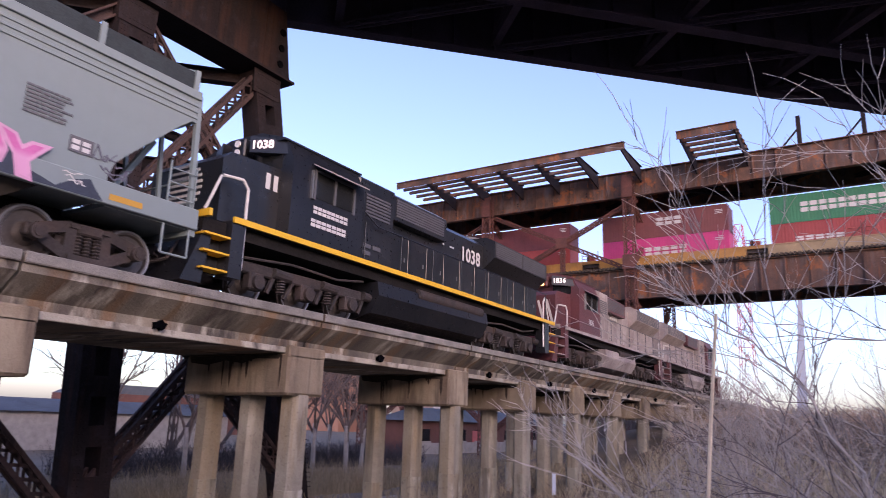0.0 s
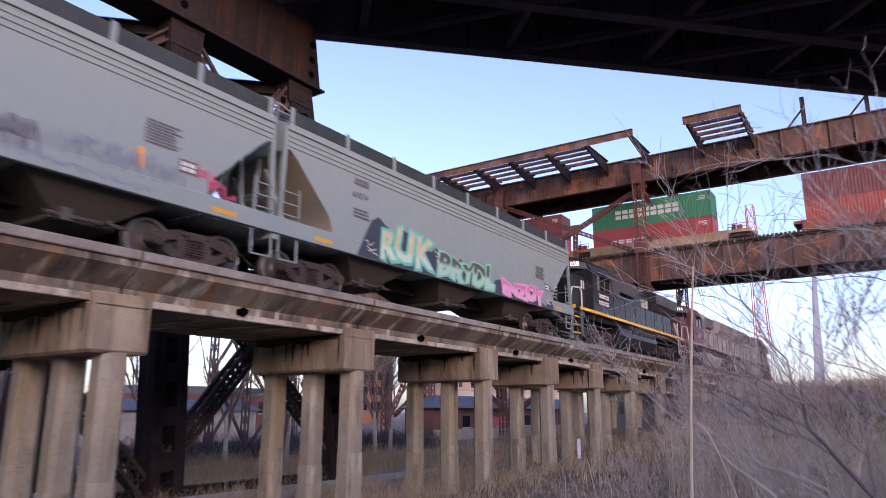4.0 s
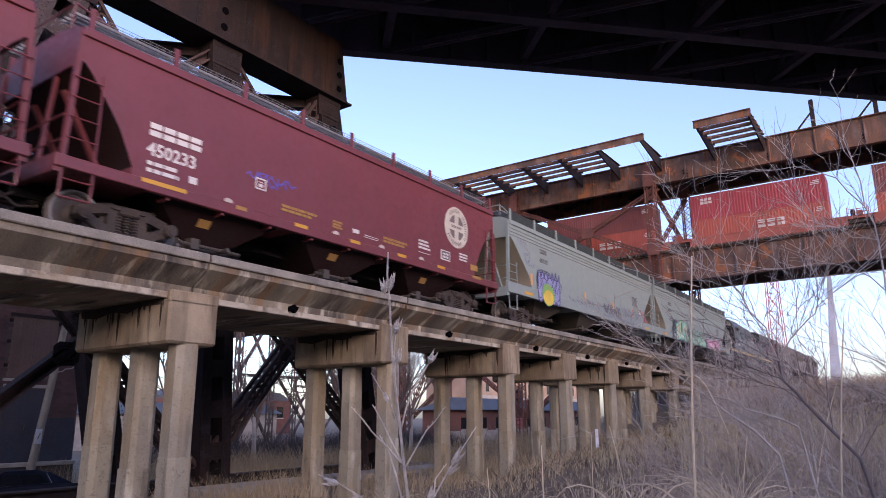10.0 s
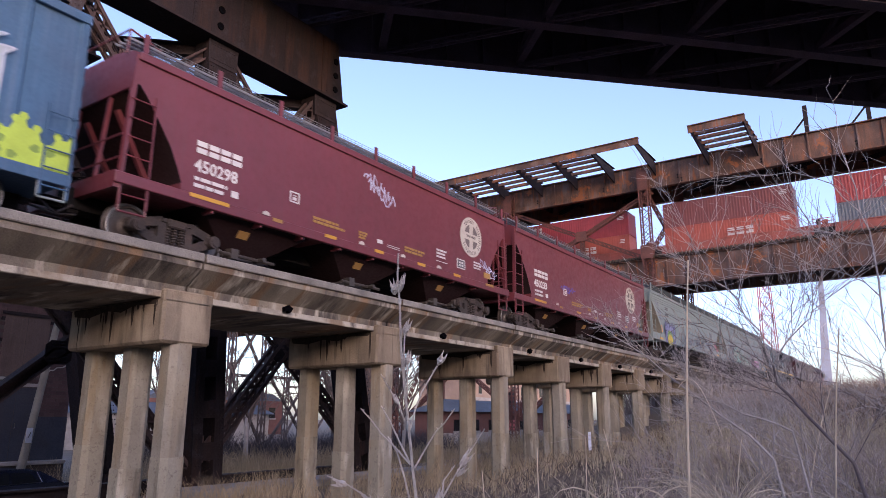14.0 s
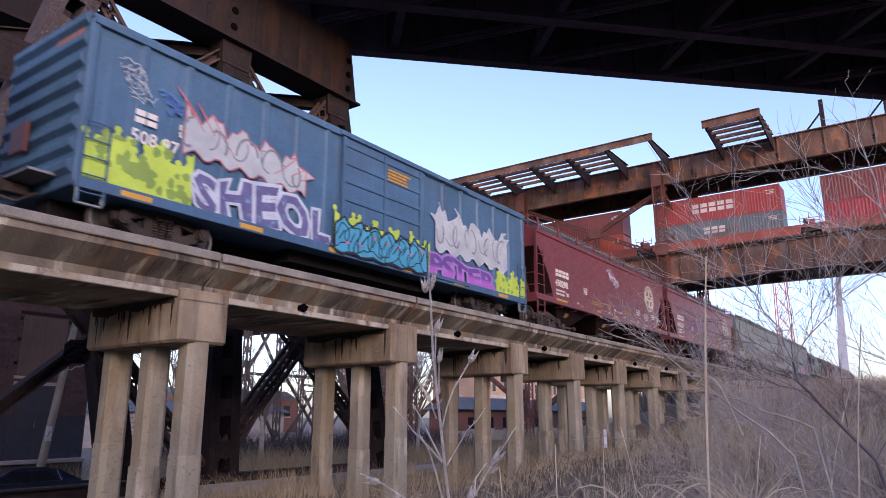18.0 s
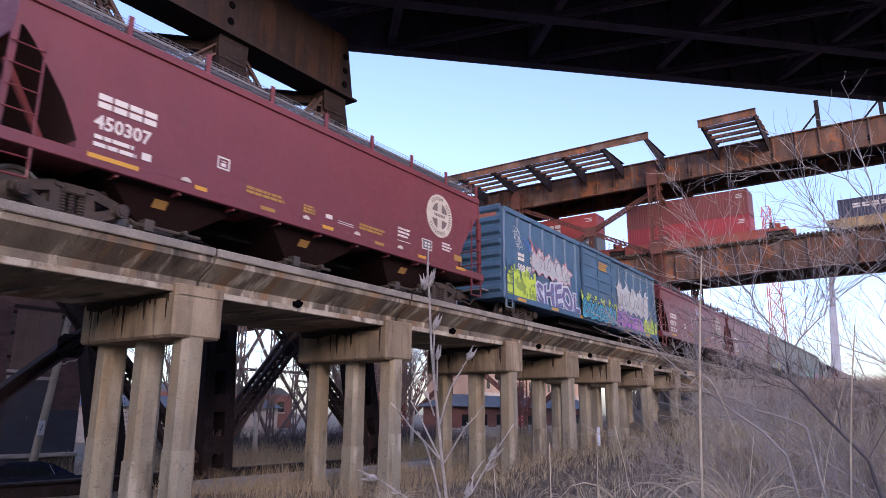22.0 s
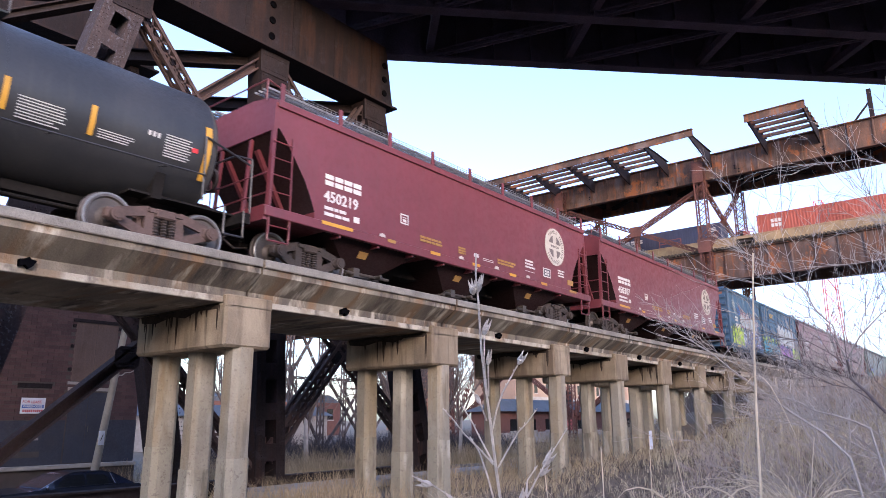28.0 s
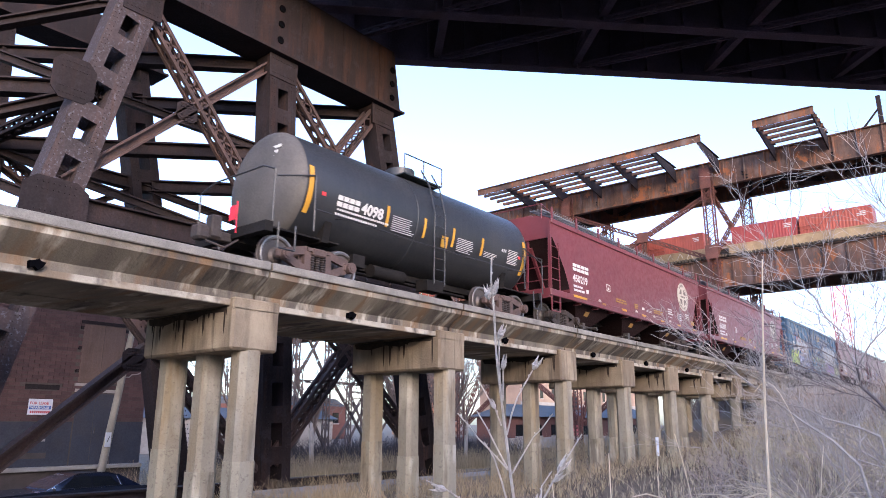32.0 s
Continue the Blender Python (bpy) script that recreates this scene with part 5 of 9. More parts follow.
def boxcar(x_mid, length):
    car = thing("boxcar", "blue ribbed boxcar covered in bright graffiti", "railway car", group="freight train cars")
    h = length / 2
    z0, z1 = 0.72, 3.86
    part("body", Shape().box(-h, h, -1.46, 1.46, z0, z1, 0.02), BLUE_CAR, car)
    part("roof", Shape().prism([(-1.52, z1 - 0.02), (-1.52, z1 + 0.04), (0, z1 + 0.18), (1.52, z1 + 0.04), (1.52, z1 - 0.02)], "x", -h - 0.02, h + 0.02), BLUE_CAR, car)
    n = 16
    for i in range(n + 1):
        x = -h + 0.06 + (length - 0.12) * i / n
        if abs(x - 0.1) < 1.75:
            continue
        for k in (-1, 1):
            part("side_post", Shape().prism([(x - 0.09, k * 1.46), (x - 0.05, k * 1.515), (x + 0.05, k * 1.515), (x + 0.09, k * 1.46)], "z", z0 + 0.05, z1 - 0.05), BLUE_CAR, car)
    for k in (-1, 1):
        part("side_sill", Shape().box(-h, h, k * 1.5 - 0.05, k * 1.5 + 0.05, z0 - 0.06, z0 + 0.14, 0.01), BLUE_CAR, car)
        part("top_chord", Shape().box(-h, h, k * 1.5 - 0.04, k * 1.5 + 0.04, z1 - 0.14, z1, 0.01), BLUE_CAR, car)
        d = part("sliding_door", Shape().box(-1.5, 1.72, k * 1.53 - 0.03, k * 1.53 + 0.03, z0 + 0.16, z1 - 0.16, 0.01), BLUE_CAR, car, "ribbed blue sliding door")
        rb = Shape()
        for i in range(6):
            z = z0 + 0.45 + 0.47 * i
            rb.box(-1.46, 0.08, k * 1.57 - 0.025, k * 1.57 + 0.025, z - 0.05, z + 0.05, 0.012).box(0.16, 1.68, k * 1.57 - 0.025, k * 1.57 + 0.025, z - 0.05, z + 0.05, 0.012)
        rb.box(-1.5, -1.4, k * 1.57 - 0.03, k * 1.57 + 0.03, z0 + 0.16, z1 - 0.16).box(0.08, 0.16, k * 1.57 - 0.03, k * 1.57 + 0.03, z0 + 0.16, z1 - 0.16).box(1.62, 1.72, k * 1.57 - 0.03, k * 1.57 + 0.03, z0 + 0.16, z1 - 0.16)
        part("door_rib", rb, BLUE_CAR, d)
        for za in (z0 + 0.02, z1 - 0.12):
            part("door_rail", Shape().box(-1.6, 4.2, k * 1.55 - 0.04, k * 1.55 + 0.04, za, za + 0.10), BLUE_CAR, car)
    for d in (-1, 1):
        for i in range(8):
            z = z0 + 0.35 + 0.4 * i
            s = Shape().prism([(d * h, z - 0.15), (d * (h + 0.1), z - 0.06), (d * (h + 0.1), z + 0.06), (d * h, z + 0.15)] if d > 0 else [(d * h, z + 0.15), (d * (h + 0.1), z + 0.06), (d * (h + 0.1), z - 0.06), (d * h, z - 0.15)], "y", -1.36, 1.36)
            part("end_corrugation", s, BLUE_CAR, car)
        for k in (-1, 1):
            s = Shape()
            xa, xb = sorted((d * (h - 0.05), d * (h - 0.5)))
            ladder(s, xa, xb, k * 1.55, z0 - 0.3, z0 + 1.3, 5)
            part("side_ladder", s, BLUE_CAR, car)
            part("step", Shape().path([(xa, k * 1.5, z0), (xa, k * 1.5, 0.4), (xb, k * 1.5, 0.4), (xb, k * 1.5, z0)], 0.022), GREY_CAR, car)
        coupler(car, d * (h + 0.05), d)
        bogie(car, d * (h - 2.0), TRUCK)
    part("end_platform", Shape().box(-h - 0.5, -h, -0.9, 0.9, 0.95, 1.0), GRATE, car)
    part("brake_wheel", Shape().box(-h - 0.2, -h - 0.1, 0.15, 0.75, 1.6, 2.2, 0.03), MAROON, car)
    part("centre_sill", Shape().box(-h + 0.2, h - 0.2, -0.25, 0.25, 0.4, 0.74).box(-2.5, 2.8, -0.9, 0.9, 0.42, 0.72), UNDER, car)
    part("rust_patch", Shape().box(-h - 0.015, -h - 0.005, -1.2, -0.2, z1 - 0.32, z1 - 0.02), surface("oxide_red_paint", (0.26, 0.10, 0.07), 0.7), car)
    # lettering and graffiti on the side towards -y
    w = Shape()
    letters_as_bars(w, -6.92, 2.16, 2, 0.2, 0.26, y=-1.518)
    letters_as_bars(w, -6.0, 2.16, 2, 0.2, 0.26, y=-1.518)
    part("white_marking", w, WHITE_PAINT, car, "white lettering bars")
    part("number", text_mesh("508 97", 0.36, WHITE_PAINT, 0.006), WHITE_PAINT, car, "white car number", pose(-6.98, -1.519, 1.78, 90, 0, 0))
    lime = spray("lime", (0.36, 0.50, 0.06))

    def drip_field(x0, x1, low, high, seed, name, mat, label, y=-1.5205):
        """A sprayed field with a lumpy upper edge."""
        r = random.Random(seed)
        n = int((x1 - x0) / 0.11)
        top = [(x0 + (x1 - x0) * i / n, high - 0.16 + 0.16 * math.sin(i * 0.9 + seed) + 0.10 * math.sin(i * 2.3 + seed) + r.uniform(-0.05, 0.05)) for i in range(n + 1)]
        f = Shape().prism([(x1, low), (x0, low)] + top, "y", y, y + 0.003)
        for i in range(n):
            p = top[i]
            f.prism([(p[0] + 0.075 * math.cos(k * 1.047), p[1] + 0.075 * math.sin(k * 1.047)) for k in range(6)], "y", y, y + 0.003)
        part(name, f, mat, car, label)

    drip_field(-7.78, -5.62, 0.76, 1.85, 3, "graffiti_base", lime, "lime green sprayed background")
    drip_field(-1.75, 2.1, 1.0, 1.72, 8, "graffiti_base", lime, "lime green sprayed background", -1.6005)
    drip_field(5.85, 7.78, 0.76, 1.58, 5, "graffiti_base", lime, "lime green sprayed background")
    dk = Shape()
    for i in range(30):
        r = random.Random(50 + i)
        blob(dk, -7.6 + r.random() * 1.9, 0.9 + r.random() * 0.9, 0.05 + 0.08 * r.random(), 0.05 + 0.07 * r.random(), -1.5235, i, 14)
    for i in range(10):
        r = random.Random(90 + i)
        blob(dk, 6.0 + r.random() * 1.6, 0.9 + r.random() * 0.5, 0.08, 0.07, -1.5235, i, 14)
    blob(dk, -6.75, 1.25, 0.36, 0.14, -1.5245, 4, 20, 0.1)
    part("graffiti_speckle", dk, spray("leaf", (0.17, 0.27, 0.05)), car)
    silver = spray("silver", (0.33, 0.375, 0.41))

    def spiked(x0, x1, z0, z1, drop, seed, fill, line, shade, y):
        """A sprayed piece nobody could read: a lumpy mass with spikes at its ends, a thin edge and inner shading strokes."""
        r = random.Random(seed)
        w, hh = x1 - x0, z1 - z0
        top, low = [], []
        for i in range(27):
            f = i / 26
            u = x0 + w * (0.08 + 0.84 * f)
            top.append((u, z1 - drop * f - hh * (0.20 + 0.10 * math.sin(i * 1.1 + seed) + 0.07 * math.sin(i * 2.7 + seed))))
            low.append((u, z0 + drop * 0.3 * (1 - f) + hh * (0.10 + 0.06 * math.sin(i * 1.4 + seed))))
        ring = top + low[::-1]
        part("graffiti_base", Shape().prism(ring[::-1], "y", y, y + 0.002), fill, car, "silver sprayed graffiti mass")
        e, sp = Shape(), Shape()
        for k in range(9):
            left = k < 5
            p = top[k % 5 * 2] if left else top[26 - (k - 5) * 2]
            q = (p[0] + (-1 if left else 1) * w * r.uniform(0.03, 0.08), p[1] + hh * r.uniform(-0.12, 0.22))
            g = (p[0] + (0.05 if left else -0.05) * w, p[1] - 0.22 * hh)
            tri = [p, q, g]
            if (q[0] - p[0]) * (g[1] - p[1]) - (q[1] - p[1]) * (g[0] - p[0]) > 0:
                tri.reverse()
            sp.prism(tri, "y", y - 0.0005, y + 0.0015)
            e.bar((p[0], y - 0.002, p[1]), (q[0], y - 0.002, q[1]), 0.022, 0.003, (0, 1, 0)).bar((q[0], y - 0.002, q[1]), (g[0], y - 0.002, g[1]), 0.022, 0.003, (0, 1, 0))
        part("graffiti_spike", sp, fill, car, "silver sprayed spikes")
        for p, q in zip(ring, ring[1:] + ring[:1]):
            e.bar((p[0], y - 0.001, p[1]), (q[0], y - 0.001, q[1]), 0.03, 0.003, (0, 1, 0))
        part("graffiti_outline", e, line, car, "thin sprayed edge of the graffiti")
        st = Shape()
        for k in range(9):
            c = x0 + w * (0.14 + 0.72 * k / 8)
            f = (c - x0) / w
            zc = (z0 + z1 - drop * f) / 2
            a0, rad = r.uniform(0, 6.28), hh * r.uniform(0.16, 0.26)
            pts = [(c + rad * 0.62 * math.cos(a0 + 0.5 * j) + 0.05 * j * (k % 2 - 0.5), zc + rad * math.sin(a0 + 0.5 * j)) for j in range(8)]
            for p, q in zip(pts, pts[1:]):
                st.bar((p[0], y - 0.003, p[1]), (q[0], y - 0.003, q[1]), 0.035 if k % 2 else 0.055, 0.003, (0, 1, 0))
        part("graffiti_scrawl", st, shade, car, "grey shading strokes of the graffiti")

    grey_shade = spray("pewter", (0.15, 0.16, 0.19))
    spiked(-6.2, -2.35, 1.72, 3.05, 0.25, 5, silver, spray("brick", (0.36, 0.10, 0.12)), grey_shade, -1.5225)
    spiked(2.1, 6.95, 1.42, 3.05, 0.1, 9, silver, spray("ice", (0.40, 0.45, 0.54)), grey_shade, -1.5225)
    mott = PAINTS.setdefault("mottled", surface("spray_paint_mottled", (0.10, 0.095, 0.22), 0.6, 0, 0.25, 1.8, 25, 0.0, flake=(0.12, 0.33, 0.46), flake_amount=0.7, flake_scale=6.0))
    fit_word(car, "SHEOL", -5.68, -1.72, 0.76, 1.86, mott, spray("ice", (0.40, 0.45, 0.54)), 2, -1.5285)
    wild(car, -1.72, 1.98, 0.72, 1.62, 9, 14, spray("cyan", (0.03, 0.27, 0.42)), spray("black", (0.012, 0.014, 0.02)), -1.605)
    s = Shape()
    for i in range(7):
        r = random.Random(i + 31)
        blob(s, -1.3 + 0.5 * i, 1.0 + 0.5 * r.random(), 0.05, 0.045, -1.6165, i)
    part("graffiti_speckle", s, spray("coral", (0.55, 0.14, 0.18)), car)
    fit_word(car, "PSTER", 2.04, 5.88, 0.72, 1.55, spray_two("violet", (0.10, 0.05, 0.22), (0.36, 0.09, 0.42), 0.36), spray("orchid", (0.33, 0.16, 0.46)), 7, -1.532)
    s = Shape()
    for i in range(9):
        scribble(s, -7.35 + 0.04 * i, 3.25 - 0.08 * i, 0.5, 0.16, i + 3, -1.52, 9, 0.014)
    part("graffiti_scrawl", s, silver, car)
    s = Shape()
    for i in range(5):
        scribble(s, -6.5 + 0.05 * i, 2.95 - 0.08 * i, 0.45, 0.25, i + 33, -1.52, 7, 0.03)
    part("graffiti_scrawl", s, spray("azure", (0.06, 0.16, 0.40)), car)
    y = Shape()
    marks(y, 0.2, 3.3, 4, 1.05, 0.05, 0.09, -1.605, 5)
    for i in range(6):
        y.box(-h + 0.8 + i * 2.6, -h + 1.4 + i * 2.6, -1.555, -1.548, z0 - 0.02, z0 + 0.08)
    part("yellow_marking", y, YELLOW, car)
    MOVERS.append((car, x_mid))


def tank_car(x_mid, length):
    car = thing("tank_car", "satin black railway tank car with yellow reflector strips", "railway car", group="freight train cars")
    h, r, zc = length / 2, 1.37, 2.24
    prof = []
    for i in range(9):
        a = radians(90 * i / 8)
        prof.append((-h - 0.42 * math.cos(a), max(0.001, r * math.sin(a))))
    prof += [(-h + 0.9, r), (-0.75, r), (-0.74, r + 0.012), (0.74, r + 0.012), (0.75, r), (h - 0.9, r)] + [(-a, b) for a, b in reversed(prof)]
    part("tank_shell", Shape().lathe(prof[8:-8], "x", 48, (0, 0, zc)), BLACK_CAR, car)
    dusty = surface("dusty_tank_head_paint", (0.085, 0.076, 0.068), 0.65, 0, 0.25, 0.9, 20, 0.05, (0.035, 0.033, 0.032), 0.5, 0.8)
    part("tank_head", Shape().lathe(prof[:9], "x", 48, (0, 0, zc)), dusty, car, "dusty domed tank end")
    part("tank_head", Shape().lathe(prof[-9:], "x", 48, (0, 0, zc)), dusty, car, "dusty domed tank end")
    def arc_strip(x, w, a0, a1):
        """A strip bent round the shell between two angles."""
        s, n = Shape(), 10
        vs = []
        for i in range(n + 1):
            a = radians(a0 + (a1 - a0) * i / n)
            for u in (x - w / 2, x + w / 2):
                for q in (r + 0.004, r + 0.018):
                    vs.append((u, -q * math.cos(a), zc + q * math.sin(a)))
        fs = [(0, 2, 3, 1), (4 * n, 4 * n + 1, 4 * n + 3, 4 * n + 2)]
        for i in range(n):
            k = 4 * i
            fs += [(k + 1, k + 3, k + 7, k + 5), (k, k + 4, k + 6, k + 2), (k, k + 1, k + 5, k + 4), (k + 2, k + 6, k + 7, k + 3)]
        return s.add(vs, fs)

    for x in (-h + 0.45, h - 0.45):
        part("red_label", Shape().box(x, x + 0.12, -r * 0.985 - 0.01, -r * 0.985, zc - 0.32, zc - 0.23), plain("red_label_paint", (0.55, 0.03, 0.03)), car)
    part("centre_sill", Shape().box(-h - 0.9, h + 0.9, -0.25, 0.25, 0.72, 0.98), UNDER, car)
    for d in (-1, 1):
        x = d * (h - 0.9)
        part("saddle", Shape().prism([(-1.0, 0.95), (1.0, 0.95), (1.12, 1.5), (0.8, 1.2), (-0.8, 1.2), (-1.12, 1.5)], "x", x - 0.1, x + 0.1), UNDER, car)
        part("end_platform", Shape().box(min(d * (h - 1.4), d * (h + 0.95)), max(d * (h - 1.4), d * (h + 0.95)), -0.95, 0.95, 1.0, 1.04), UNDER, car)
        part("end_sill", Shape().box(min(d * (h + 0.8), d * (h + 1.0)), max(d * (h + 0.8), d * (h + 1.0)), -1.3, 1.3, 0.8, 1.02), UNDER, car)
        s = Shape().path([(d * (h + 0.9), -1.4, 1.0), (d * (h + 0.9), -1.4, 2.15), (d * (h + 0.85), -0.9, 2.35), (d * (h + 0.85), 0.9, 2.35), (d * (h + 0.9), 1.4, 2.15), (d * (h + 0.9), 1.4, 1.0)], 0.022)
        s.path([(d * (h - 0.2), -1.42, 1.0), (d * (h - 0.2), -1.42, 2.3), (d * (h + 0.85), -1.42, 2.0)], 0.022)
        part("safety_rail", s, BLACK_CAR, car)
        for k in (-1, 1):
            s = Shape().path([(d * (h + 0.3), k * 1.42, 1.0), (d * (h + 0.3), k * 1.42, 0.45), (d * (h + 0.75), k * 1.42, 0.45), (d * (h + 0.75), k * 1.42, 1.0)], 0.022)
            part("step", s, BLACK_CAR, car)
        coupler(car, d * (h + 0.95), d)
        bogie(car, d * (h - 0.70), TRUCK_BROWN, 1.9)
        part("reflector_strip", arc_strip(d * (h - 0.12), 0.13, -34, 12), YELLOW, car, "yellow reflector strip")
    for x in (-1.87, -0.45, 0.78, 2.15):
        part("reflector_strip", arc_strip(x, 0.09, -24, -2), YELLOW, car, "yellow reflector strip")
    # manway platform, ladder and rails
    part("manway", Shape().tube((0, 0, zc + r - 0.05), (0, 0, zc + r + 0.35), 0.42, 20), BLACK_CAR, car)
    part("crossover_platform", Shape().box(-0.8, 0.8, -0.9, 0.9, zc + r - 0.12, zc + r - 0.08), GRATE_AND_SHADE, car)
    for k in (-1, 1):
        s = Shape()
        for x in (-0.8, 0, 0.8):
            s.path([(x, k * 0.9, zc + r - 0.1), (x, k * 0.9, zc + r + 0.45)], 0.016)
        s.path([(-0.8, k * 0.9, zc + r + 0.45), (0.8, k * 0.9, zc + r + 0.45)], 0.016)
        part("platform_rail", s, BLACK_CAR, car)
    for k in (-1, 1):
        s = Shape()
        for x in (-0.22, 0.22):
            s.path([(x, k * 1.47, 0.45), (x, k * 1.5, 2.4), (x, k * 1.3, 3.2), (x, k * 1.0, 3.7)], 0.02)
        for i in range(10):
            z = 0.55 + 0.3 * i
            yy = 1.48 if z < 2.4 else 1.5 - (z - 2.4) * 0.35
            s.tube((-0.22, k * yy, z), (0.22, k * yy, z), 0.014, 5)
        part("side_ladder", s, BLACK_CAR, car)
        s = Shape().path([(-h + 0.2, k * 1.46, 1.5), (-1, k * 1.52, 1.42), (1, k * 1.52, 1.42), (h - 0.2, k * 1.46, 1.5)], 0.018)
        for x in (-h + 1, -1.5, 1.5, h - 1):
            s.path([(x, k * 1.5, 1.45), (x, k * 1.2, 1.5)], 0.015)
        part("grab_line", s, BLACK_CAR, car)
    s = Shape().tube((-1.6, -0.5, 0.7), (-0.4, -0.5, 0.7), 0.17, 12).box(0.3, 1.0, -0.8, -0.4, 0.45, 0.75).tube((-2.6, -0.3, 0.62), (2.6, -0.3, 0.62), 0.035, 8).box(-2.6, -2.2, -0.9, -0.5, 0.6, 0.9)
    part("brake_gear", s, UNDER, car)
    m = Shape()
    letters_as_bars(m, -3.56, 0.0, 4, 0.155, 0.26, y=0.0)
    marks(m, -3.52, -0.10, 1, 1.75, 0.05, 0.12, 0.0, 2, 0.05)
    marks(m, -3.56, -0.21, 1, 1.7, 0.05, 0.12, 0.0, 3, 0.06)
    part("white_marking", m, WHITE_PAINT, car, "white lettering bars", pose(0, -1.312, 1.80, 16, 0, 0))
    part("number", text_mesh("4098", 0.37, WHITE_PAINT, 0.012), WHITE_PAINT, car, "white car number", pose(-2.78, -1.312, 1.80, 106, 0, 0))
    m = Shape()
    marks(m, -1.68, -0.07, 8, 0.85, 0.018, 0.052, 0.0, 4, 0.04)
    marks(m, 0.98, -0.10, 8, 0.75, 0.018, 0.05, 0.0, 5, 0.04)
    marks(m, 2.28, -0.24, 4, 0.65, 0.016, 0.045, 0.0, 6, 0.04)
    marks(m, 3.15, -0.06, 1, 0.3, 0.09, 0.07, 0.0, 7, 0.05)
    marks(m, 3.5, 0.04, 9, 0.6, 0.02, 0.05, 0.0, 7, 0.04)
    part("stencil_notice", m, WHITE_PAINT, car, "white stencilled notices", pose(0, -1.366, 2.05, 13, 0, 0))
    e = Shape()
    for i in range(4):
        e.box(-h - 0.30 - 0.02 * i, -h - 0.28 - 0.02 * i, -0.75 + 0.1 * i, -0.1, 3.02 - 0.13 * i, 3.09 - 0.13 * i)
    part("end_stencil", e, WHITE_PAINT, car)
    f = Shape().box(-h - 1.25, -h - 1.23, -0.56, -0.36, 1.1, 1.42).bar((-h - 1.24, -0.62, 0.8), (-h - 1.24, -0.62, 1.5), 0.02)
    part("rear_flag", f, spray("flag_red", (0.75, 0.03, 0.05)), car, "red rear marker flag")
    part("rear_marker_box", Shape().box(-h - 1.5, -h - 1.25, -0.14, 0.14, 0.75, 1.25, 0.03), TRUCK, car)
    p = Shape()
    p.add([(0.26, -1.29, 1.58), (0.54, -1.29, 1.58), (0.54, -1.365, 1.88), (0.26, -1.365, 1.88)], [(0, 1, 2, 3)])
    part("placard", p, YELLOW, car, "yellow placard", smooth=False)
    MOVERS.append((car, x_mid))


